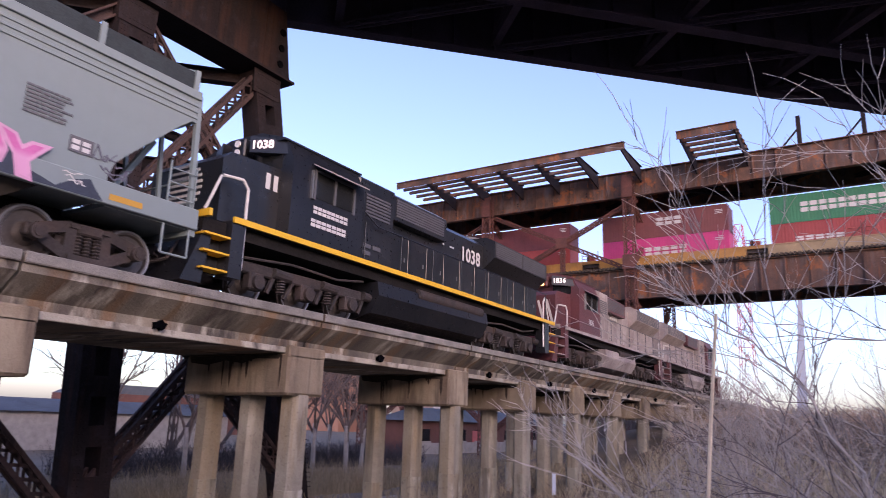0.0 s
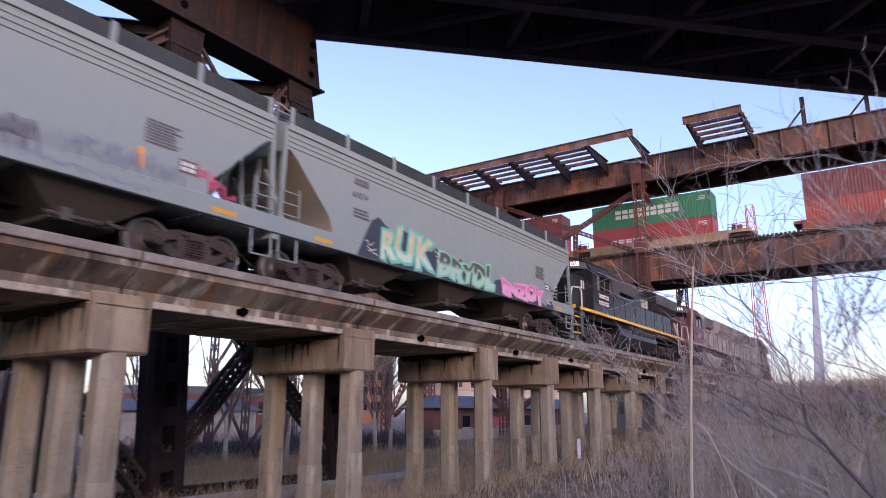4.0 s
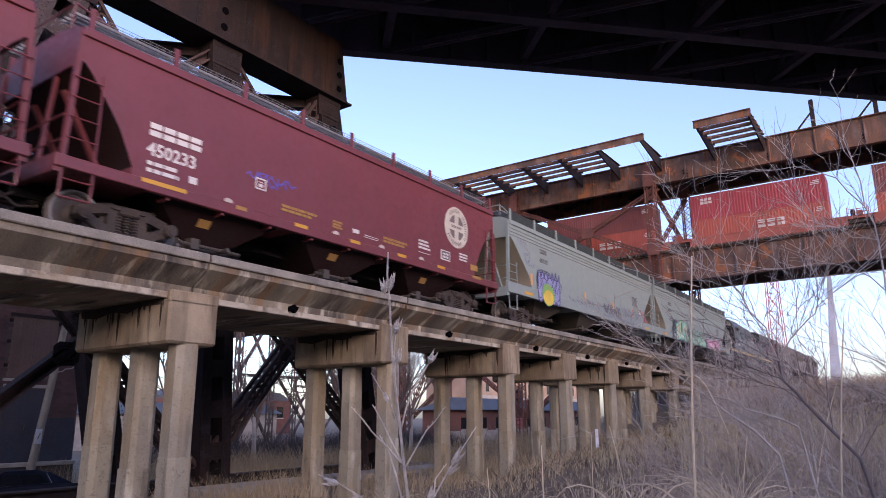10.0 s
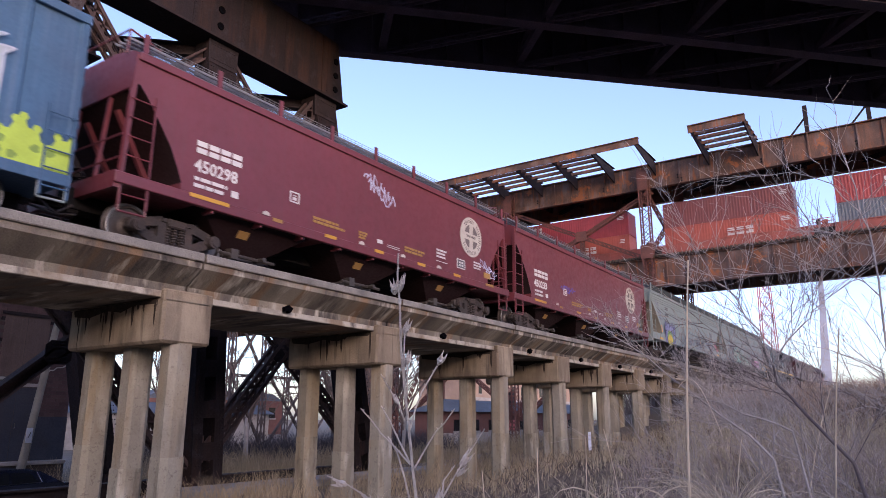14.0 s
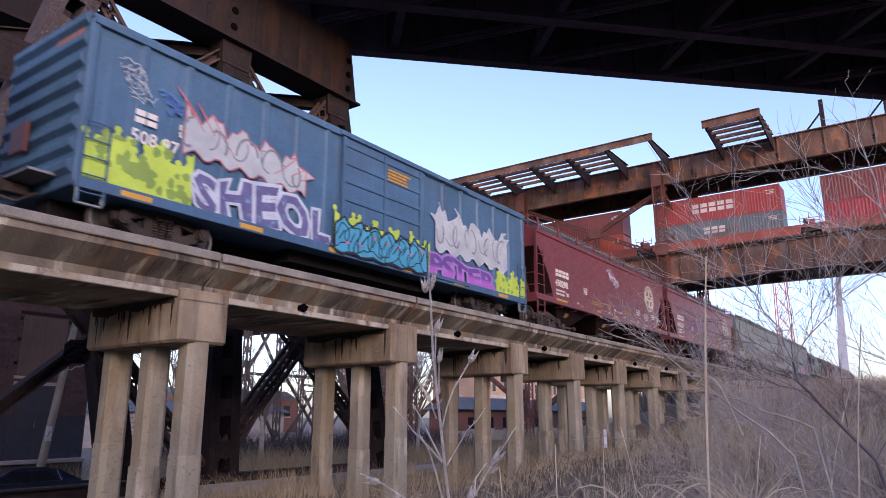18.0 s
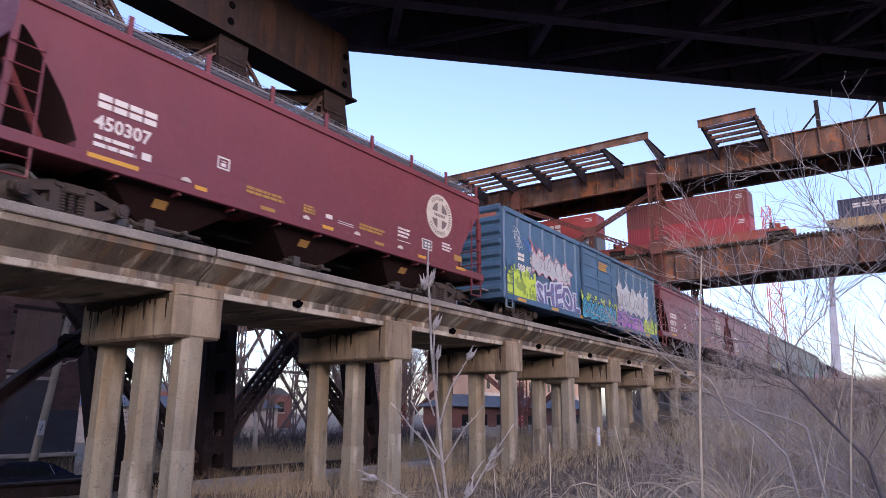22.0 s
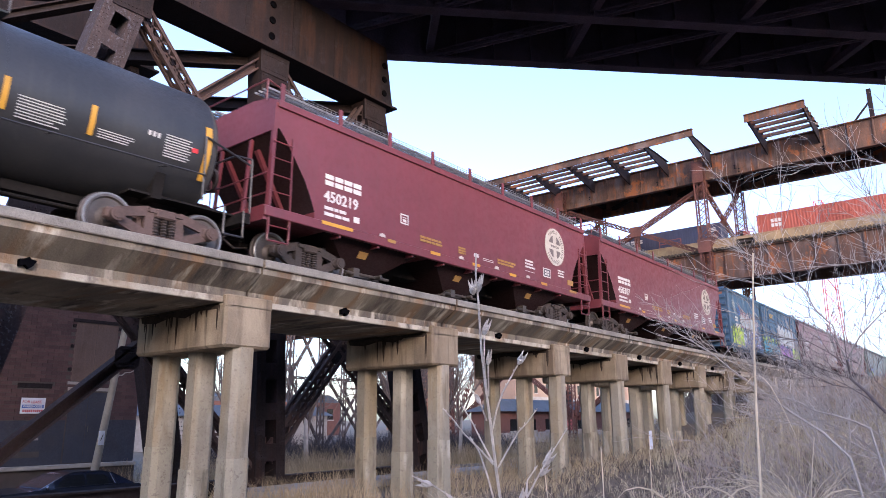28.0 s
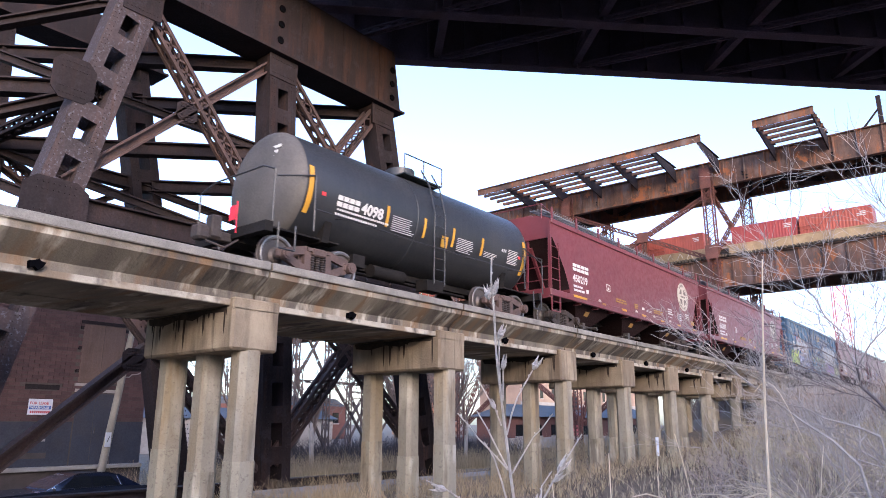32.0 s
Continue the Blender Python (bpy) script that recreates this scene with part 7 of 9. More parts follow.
def container(colour, length, y_end, z, logo, marks_seed=0):
    """A corrugated steel shipping container; its end towards +y lies at y_end."""
    key = (colour, length)
    if key not in _boxes:
        s = Shape()
        n = int(length / 0.28)
        for sx in (-1, 1):
            pts = []
            for i in range(n):
                y = -length + 0.15 + (length - 0.3) * i / n
                d = (length - 0.3) / n
                pts += [(y, 1.21), (y + d * 0.3, 1.21), (y + d * 0.5, 1.192), (y + d * 0.8, 1.192)]
            pts.append((-0.15, 1.21))
            v = [(sx * x, y, zz) for y, x in pts for zz in (0.14, 2.46)]
            f = [(2 * i, 2 * i + 1, 2 * i + 3, 2 * i + 2) if sx < 0 else (2 * i, 2 * i + 2, 2 * i + 3, 2 * i + 1) for i in range(len(pts) - 1)]
            s.add(v, f)
        s.box(-1.17, 1.17, -length + 0.02, -0.02, 0.05, 2.55)
        _boxes[key] = s.mesh("shell", BOX_PAINT[colour], False)
        r = Shape()
        for x in (-1.2, 1.2):
            for zz in (0.07, 2.53):
                r.box(x - 0.025, x + 0.025, -length, 0, zz - 0.07, zz + 0.07)
            for y in (-0.08, -length + 0.08):
                r.box(x - 0.028, x + 0.028, y - 0.08, y + 0.08, 0, 2.6)
        for y in (-0.02, -length + 0.02):
            r.box(-1.2, 1.2, y - 0.02, y + 0.02, 0.05, 2.55)
        _boxes[(colour, length, "r")] = r.mesh("corner_frame", BOX_PAINT[colour], False)
    c = thing("shipping_container", {"green": "green corrugated steel shipping container", "navy": "dark blue corrugated steel shipping container", "slate": "grey corrugated steel shipping container", "magenta": "magenta corrugated steel shipping container"}.get(colour, colour + " red-brown corrugated steel shipping container" if colour in ("oxide", "brown", "maroon") else colour + " corrugated steel shipping container on a well car"), "container", group="containers on the bridge")
    part("shell", _boxes[key], None, c)
    part("corner_frame", _boxes[(colour, length, "r")], None, c)
    if logo:
        w, h, y0, z0 = logo
        s = Shape()
        n = max(3, int(w / 0.75))
        for i in range(n):
            y = y0 - i * w / n
            k = w / n * 0.78
            s.box(-1.235, -1.222, y - k, y, z0, z0 + h * 0.42)
            s.box(-1.235, -1.222, y - k, y, z0 + h * 0.58, z0 + h)
        part("brand_bar", s, WHITE_PAINT, c, "white block lettering bars")
    s = Shape()
    rnd = random.Random(marks_seed)
    for i in range(3):
        s.box(-1.23, -1.222, -length + 0.5, -length + 0.5 + rnd.uniform(0.4, 0.9), 2.05 - 0.16 * i, 2.13 - 0.16 * i)
    part("small_mark", s, WHITE_PAINT, c)
    BOX_MOVERS.append((c, y_end, z))


def well_car(y_end, paint, seed):
    """A well car: deep side sills, end platforms with rails, and a bogie at each end."""
    w = thing("container_well_car", "low container well car with railed end platforms", "railway car", group="well cars on the bridge")
    L = 15.9
    for x in (-1, 1):
        part("side_sill", Shape().box(x * 1.38 - 0.06, x * 1.38 + 0.06, -L + 2.1, 0.35, 0.05, 1.0, 0.02).box(x * 1.40 - 0.1, x * 1.40 + 0.1, -L + 2.1, 0.35, 0.92, 1.02), paint, w)
        for i in range(9):
            y = -L + 2.6 + i * 1.5
            part("sill_rib", Shape().box(x * 1.45 - 0.03, x * 1.45 + 0.03, y, y + 0.08, 0.1, 0.95), paint, w)
    part("end_platform", Shape().box(-1.3, 1.3, -L + 0.2, -L + 2.2, 0.75, 1.05).box(-0.35, 0.35, -L - 0.3, -L + 0.4, 0.5, 0.95), paint, w)
    part("end_platform", Shape().box(-1.3, 1.3, 0.3, 1.1, 0.75, 1.05), paint, w)
    s = Shape()
    rnd = random.Random(seed)
    for y in (-L + 0.4, -L + 1.3, -L + 2.1):
        s.bar((-1.35, y, 1.0), (-1.35, y, rnd.uniform(1.6, 2.1)), 0.06)
    s.bar((-1.35, -L + 0.4, 1.6), (-1.35, -L + 2.1, 1.6), 0.05).bar((-1.35, -L + 0.4, 1.3), (-1.35, -L + 2.1, 1.3), 0.05)
    part("platform_rail", s, WELL_RED, w, "rusty platform railing")
    part("brake_box", Shape().box(-1.0, -0.5, -L + 0.9, -L + 1.4, 1.0, 1.55), WELL_RED, w)
    part("brake_reservoir", Shape().tube((-0.6, -L + 1.7, 1.0), (-0.6, -L + 1.7, 1.7), 0.2, 10), TRUCK, w)
    s = Shape()
    s.path([(-1.46, -6.0, 1.0), (-1.46, -6.0, 1.75), (-1.46, -8.3, 1.75), (-1.46, -8.3, 1.0)], 0.035).path([(-1.46, -6.0, 1.4), (-1.46, -8.3, 1.4)], 0.03)
    part("side_grab_rail", s, WELL_RED, w, "rusty side grab rail")
    s = Shape()
    for y in (-L + 0.35, -L + 2.0):
        for x in (-0.72, 0.72):
            s.tube((x - 0.07, y, 0.45), (x + 0.07, y, 0.45), 0.45, 18)
        s.tube((-0.8, y, 0.45), (0.8, y, 0.45), 0.08, 8)
    s.box(-1.05, -0.9, -L + 0.1, -L + 2.3, 0.4, 0.75).box(0.9, 1.05, -L + 0.1, -L + 2.3, 0.4, 0.75)
    part("bogie", s, TRUCK, w)
    if seed % 2:
        g = Shape()
        for i in range(9):
            y = -2.2 - i * 1.05
            g.bar((-1.452, y, 0.25), (-1.452, y - 0.35, 0.85), 0.008, 0.14, (1, 0, 0)).bar((-1.452, y - 0.35, 0.85), (-1.452, y - 0.6, 0.3), 0.008, 0.14, (1, 0, 0))
        part("graffiti_scrawl", g, WHITE_PAINT if seed % 4 == 1 else spray("teal", (0.10, 0.40, 0.33)), w, "pale graffiti letters")
    BOX_MOVERS.append((w, y_end, 0.0))


def build_container_train():
    c0 = -11.5
    L4 = 12.4
    big = (6.8, 0.95, -2.6, 0.9)
    mid = (2.6, 0.75, -6.2, 0.95)
    rows = [(52.6, "maroon", "red", WELL_YELLOW, None, None), (36.6, "oxide", "magenta", WELL_YELLOW, (2.6, 0.8, -5.6, 1.2), (4.2, 0.95, -4.4, 0.7)), (20.6, "green", "red", WELL_TAN, big, (4.0, 0.4, -2.0, 0.9)),
            (0.0, "oxide", "orange", WELL_RED, None, mid), (-16.3, "crimson", "orange", WELL_RED, (1.2, 0.6, -1.0, 1.6), mid), (-32.5, "oxide", "orange", WELL_RED, None, mid),
            (-48.4, "red", "slate", WELL_RED, (4.2, 0.95, -4.0, 0.9), (2.2, 0.7, -5.0, 1.2)), (-64.3, "oxide", "crimson", WELL_RED, None, None),
            (-84.3, None, "navy", WELL_TAN, None, (3.0, 0.4, -1.2, 1.7)), (-100.2, None, "orange", WELL_TAN, None, (1.0, 0.8, -1.3, 1.2)), (-115.4, None, "twin", WELL_TAN, None, None), (-131.3, None, "orange", WELL_TAN, None, None), (-147.2, "red", "orange", WELL_RED, None, mid)]
    for i, (off, top, low, well, logo_top, logo_low) in enumerate(rows):
        y = c0 + off
        well_car(y, well, i)
        if low == "twin":
            container("red", 6.1, y, 0.25, None, i)
            container("orange", 6.1, y - 6.3, 0.25, None, i + 3)
        else:
            container(low, L4, y, 0.25, logo_low, i)
        if top:
            container(top, L4, y, 2.87, logo_top, i + 9)

# ---- warehouse, street and things behind the trestle ----
PAINT_BAND = surface("dark_blue_wall_paint", (0.035, 0.040, 0.058), 0.8, 0, 0.2, 0.8, 18, 0.3, (0.06, 0.05, 0.05), 0.4, 1.0)
BOARD = surface("weathered_boarding", (0.13, 0.085, 0.07), 0.85, 0, 0.3, 1.0, 18, 0.4, (0.07, 0.05, 0.045), 0.5, 1.0, (0.20, 0.13, 0.09), 0.4)
PALE_STONE = surface("pale_sill_stone", (0.34, 0.31, 0.28), 0.85, 0, 0.2, 1.5, 25, 0.3)
SIGN_WHITE = plain("white_sign_board", (0.62, 0.64, 0.70), 0.5)
CAR_BLUE = surface("dark_blue_car_paint", (0.016, 0.024, 0.055), 0.12, 0.3, 0.1, 1.0, 20, 0.0, coat=1.0)
CHROME = plain("chrome", (0.7, 0.7, 0.72), 0.12, 1.0, 0.05)
RUBBER = plain("black_rubber", (0.02, 0.02, 0.02), 0.8)
WINDOW_DARK = glass("dark_window_glass", (0.03, 0.035, 0.04))
POLE_WOOD = surface("grey_pole_wood", (0.27, 0.24, 0.20), 0.85, 0, 0.2, 1.5, 20, 0.4)
TAN_BRICK = surface("tan_pink_brick", (0.34, 0.235, 0.175), 0.9, 0, 0.15, 0.4, 8, 0.2, (0.28, 0.19, 0.15), 0.3, 0.3)
RED_BRICK = surface("red_brown_brick", (0.135, 0.055, 0.042), 0.9, 0, 0.2, 0.6, 10, 0.3, (0.11, 0.05, 0.045), 0.4, 0.4)
SLATE_ROOF = surface("blue_grey_roof", (0.075, 0.09, 0.11), 0.8, 0, 0.2, 0.6, 14, 0.3)
STRAW = surface("dry_straw_grass", (0.47, 0.36, 0.225), 0.9, 0, 0.25, 0.6, 8, 0.0, island=0.6)
BRUSH = surface("grey_brown_twigs", (0.62, 0.45, 0.33), 0.9, 0, 0.35, 0.4, 6, 0.0, island=0.9)
DARK_BARK = surface("dark_mauve_bark", (0.13, 0.10, 0.10), 0.85, 0, 0.3, 3, 40, 0.4, (0.24, 0.20, 0.18), 0.4, 5.0)
BARK = surface("grey_twig_bark", (0.42, 0.365, 0.325), 0.85, 0, 0.2, 3, 40, 0.2)
TREE_BARK = surface("mauve_brown_bark", (0.17, 0.125, 0.105), 0.9, 0, 0.25, 1, 20, 0.2)
PALE_WEED = surface("pale_dry_weed", (0.64, 0.53, 0.345), 0.9, 0, 0.25, 0.5, 8, 0.0, island=0.75)
PALE_STEM = surface("pale_dead_stem", (0.68, 0.55, 0.39), 0.8, 0, 0.2, 4, 40, 0.1)
BUD_STEM = surface("silvery_weed_stem", (0.66, 0.58, 0.50), 0.85, 0, 0.25, 60, 400, 0.5, (0.34, 0.27, 0.22), 0.45, 40.0)
ARCH_STEEL = surface("pale_monument_steel", (0.42, 0.45, 0.52), 0.5, 0.4, 0.08, 0.1, 2, 0.0)
MAST_RED = plain("red_mast_paint", (0.52, 0.12, 0.11), 0.7)
MAST_WHITE = plain("white_mast_paint", (0.62, 0.60, 0.62), 0.6)

WY = 32.0


def build_warehouse():
    b = thing("brick_warehouse", "sooty brick warehouse with a dark painted base and boarded openings", "building")
    x0, x1, top = -14.0, 17.2, 9.2
    holes = [(14.0, 15.95, 3.75, 6.35), (14.05, 15.75, 0.3, 3.35), (11.95, 13.3, 3.42, 3.62)]
    wall = part("wall", Shape().box(x0, x1, WY, WY + 0.35, -0.9, top).box(x1 - 0.35, x1, WY + 0.35, WY + 14, -0.9, top).box(x0, x1, WY + 13.6, WY + 14, -0.9, top), MORTAR, b, "soot-darkened brick wall")
    part("roof", Shape().box(x0 - 0.1, x1 + 0.1, WY - 0.1, WY + 14.1, top, top + 0.25), SLATE_ROOF, b)
    # courses of brick where the street shows the wall, the rest joined
    me = {}
    rnd = random.Random(5)
    loose, rest = 0, Shape()
    bh, bl = 0.145, 0.42
    for r in range(46):
        z = 2.12 + r * (bh + 0.012)
        if z > top - 0.1:
            break
        x = 8.6 - (0.22 if r % 2 else 0)
        while x < x1 - 0.05:
            w = min(bl, x1 - x)
            if not any(a - 0.05 < x + w / 2 < c + 0.05 and d - 0.03 < z + bh / 2 < e + 0.03 for a, c, d, e in holes):
                dy = rnd.uniform(0.010, 0.022)
                if 11.0 < x < 17 and z < 4.9 and loose < 290 and w == bl:
                    if "b" not in me:
                        me["b"] = Shape().box(0, bl - 0.012, -0.02, 0.02, 0, bh).mesh("brick", BRICK, False)
                    part("brick", me["b"], BRICK, wall, "", pose(x, WY - dy + 0.008, z))
                    loose += 1
                else:
                    rest.box(x, x + w - 0.012, WY - dy, WY + 0.01, z, z + bh)
            x += bl
    tagged(part("brickwork", rest, BRICK, wall, smooth=False), kind="stuff")
    part("painted_base", Shape().box(x0, 14.0, WY - 0.03, WY - 0.004, 0.3, 2.1).box(15.8, x1, WY - 0.03, WY - 0.004, 0.3, 2.1), PAINT_BAND, b, "dark blue painted lower wall")
    part("plinth", Shape().box(x0, x1, WY - 0.35, WY - 0.01, 0.12, 0.29, 0.02), PALE_STONE, b)
    part("foundation", Shape().box(x0, x1, WY - 0.2, WY - 0.01, -0.9, 0.12), MORTAR, b)
    w = part("boarded_window", Shape().box(14.02, 14.97, WY - 0.012, WY + 0.02, 3.77, 6.33).box(14.99, 15.93, WY - 0.012, WY + 0.02, 3.77, 6.33), BOARD, b, "rust-stained boarded loading window")
    part("sill", Shape().box(13.9, 15.2, WY - 0.1, WY + 0.02, 3.62, 3.74, 0.01), PALE_STONE, w)
    part("lintel", Shape().box(13.9, 16.05, WY - 0.06, WY + 0.02, 6.36, 6.5), RUST_DARK, w)
    for x in (13.94, 15.99):
        for z in (4.2, 5.2, 6.1):
            part("hinge", Shape().box(x - 0.06, x + 0.06, WY - 0.08, WY, z, z + 0.14), RUST_DARK, w)
    d = part("double_door", Shape().box(14.08, 14.89, WY - 0.01, WY + 0.03, 0.32, 3.3).box(14.91, 15.72, WY - 0.01, WY + 0.03, 0.32, 3.3), PAINT_BAND, b, "dark painted double door")
    part("door_handle", Shape().tube((14.98, WY - 0.05, 1.6), (14.98, WY - 0.05, 1.85), 0.025, 8), CHROME, d)
    part("lintel", Shape().box(13.95, 15.85, WY - 0.05, WY + 0.02, 3.36, 3.5), PALE_STONE, d)
    part("brick_band", Shape().box(11.95, 13.3, WY - 0.045, WY + 0.01, 3.42, 3.62), RUST_DARK, b)
    part("low_recess", Shape().box(11.8, 13.1, WY - 0.036, WY - 0.028, 0.62, 0.85), MORTAR, b)
    part("letter_slot", Shape().box(12.75, 13.0, WY - 0.05, WY - 0.03, 1.3, 1.4), PALE_STONE, b)
    cr = Shape()
    p = (16.05, WY - 0.03, 4.0)
    for i in range(9):
        q = (p[0] + 0.13, WY - 0.03, p[2] + random.Random(i).uniform(-0.02, 0.13))
        cr.bar(p, q, 0.02, 0.05)
        p = q
    part("crack_patch", cr, PALE_STONE, b, "pale mortar repair along a crack")
    s = thing("lease_sign", "white lease sign board with red and blue lettering", "sign")
    brd = part("board", Shape().box(12.15, 13.1, WY - 0.06, WY - 0.035, 2.38, 3.02, 0.005), SIGN_WHITE, s)
    red, blue = plain("red_sign_ink", (0.50, 0.06, 0.08)), plain("blue_sign_ink", (0.06, 0.13, 0.38))
    part("lettering", text_mesh("FOR LEASE", 0.155, red, 0.003, 0.002), red, brd, "red lettering", pose(12.2, WY - 0.064, 2.8, 90, 0, 0))
    part("blue_band", Shape().box(12.2, 13.05, WY - 0.065, WY - 0.06, 2.60, 2.74), blue, brd)
    part("lettering", text_mesh("WAREHOUSE", 0.125, SIGN_WHITE, 0.003, 0.002), SIGN_WHITE, brd, "white lettering", pose(12.23, WY - 0.068, 2.63, 90, 0, 0))
    n = Shape()
    for i in range(10):
        n.box(12.24 + i * 0.08, 12.30 + i * 0.08, WY - 0.065, WY - 0.06, 2.44, 2.54)
    part("number_bar", n, red, brd)
    p = thing("utility_pole", "leaning grey wooden utility pole with a small notice", "pole")
    part("shaft", Shape().tube((13.95, 29, -0.7), (15.2, 29.1, 9.5), 0.16, 12, 0.11), POLE_WOOD, p)
    part("notice", Shape().box(13.97, 14.21, 28.78, 28.80, 1.12, 1.68, 0.005), SIGN_WHITE, p, "small white notice")
    part("notice_mark", Shape().bar((14.05, 28.775, 1.3), (14.13, 28.775, 1.52), 0.01, 0.06, (0, 1, 0)), RUBBER, p)


def build_coupe():
    c = thing("parked_coupe", "dark blue vintage coupe parked beside the warehouse", "car")
    y0, y1 = 22.2, 24.0
    ym = (y0 + y1) / 2
    x, z = 7.15, -0.82
    def prof(pts):
        return [(x + a, z + b) for a, b in pts]
    body = prof([(0.0, 0.35), (0.05, 0.72), (0.5, 0.86), (1.9, 0.93), (2.1, 0.93), (4.6, 0.97), (5.2, 0.93), (5.6, 0.80), (5.65, 0.4), (5.2, 0.26), (0.4, 0.26)])
    body.reverse()
    part("body", Shape().prism(body, "y", y0, y1), CAR_BLUE, c, "glossy dark blue body")
    cab = [(2.1, 0.93), (2.8, 1.28), (3.05, 1.36), (3.9, 1.37), (4.3, 1.30), (4.95, 0.95)]
    vs, n = [], len(cab)
    for k, ins in ((0, 0.06), (1, 0.06)):
        for a, b in cab:
            ins2 = 0.06 + (b - 0.93) * 0.5
            vs.append((x + a, (y0 + ins2) if k == 0 else (y1 - ins2), z + b))
    fs = [tuple(range(n)), tuple(range(2 * n - 1, n - 1, -1))] + [(i, n + i, n + i + 1, i + 1) for i in range(n - 1)]
    part("cabin", Shape().add(vs, fs), CAR_BLUE, c)
    def pane(name, pts, mat, off=0.012):
        s = Shape()
        s.add([(x + a, y0 + 0.06 + (b - 0.93) * 0.5 - off, z + b) for a, b in pts], [tuple(range(len(pts)))])
        return part(name, s, mat, c, smooth=False)
    pane("side_window", [(2.5, 0.98), (3.4, 0.98), (3.4, 1.3), (2.92, 1.29)], WINDOW_DARK)
    pane("side_window", [(3.45, 0.98), (4.25, 1.0), (4.02, 1.26), (3.45, 1.3)], WINDOW_DARK)
    w = Shape().add([(x + 2.17, y0 + 0.12, z + 0.97), (x + 2.17, y1 - 0.12, z + 0.97), (x + 2.8, y1 - 0.22, z + 1.285), (x + 2.8, y0 + 0.22, z + 1.285)], [(0, 1, 2, 3)])
    w.v = [(a - 0.015, b, d + 0.015) for a, b, d in w.v]
    part("windscreen", w, glass("windscreen_glass", (0.07, 0.10, 0.13)), c, smooth=False)
    t = Shape()
    for a, b in (((2.12, 0.96), (2.82, 1.3)), ((2.82, 1.3), (3.05, 1.37)), ((3.05, 1.37), (3.9, 1.38)), ((3.9, 1.38), (4.2, 1.31)), ((2.5, 0.965), (4.3, 0.985)), ((4.2, 1.28), (4.32, 0.99))):
        t.tube((x + a[0], y0 + 0.05 + (a[1] - 0.93) * 0.5, z + a[1]), (x + b[0], y0 + 0.05 + (b[1] - 0.93) * 0.5, z + b[1]), 0.014, 6)
    part("chrome_trim", t, CHROME, c, "chrome window trim")
    part("wing_mirror", Shape().tube((x + 2.2, y0 - 0.1, z + 1.0), (x + 2.26, y0 - 0.1, z + 1.02), 0.065, 12), CHROME, c)
    for a in (0.95, 4.5):
        for yy in (y0 + 0.08, y1 - 0.08):
            wh = part("wheel", Shape().tube((x + a, yy - 0.1, z + 0.33), (x + a, yy + 0.1, z + 0.33), 0.33, 24), RUBBER, c)
            part("hub_cap", Shape().tube((x + a, yy - 0.105, z + 0.33), (x + a, yy + 0.105, z + 0.33), 0.17, 16), CHROME, wh)
    part("bumper", Shape().box(x - 0.08, x + 0.05, y0, y1, z + 0.4, z + 0.52, 0.02), CHROME, c)


def window_grid(b, x0, x1, y, rows, cols, z0, dz, w, h, lit=False):
    for r in range(rows):
        for k in range(cols):
            x = x0 + (x1 - x0) * (k + 0.5) / cols
            z = z0 + dz * r
            win = part("window", Shape().box(x - w / 2, x + w / 2, y - 0.03, y + 0.01, z, z + h), WINDOW_DARK, b)
            part("sill", Shape().box(x - w / 2 - 0.1, x + w / 2 + 0.1, y - 0.15, y + 0.01, z - 0.2, z - 0.01), PALE_STONE, win)


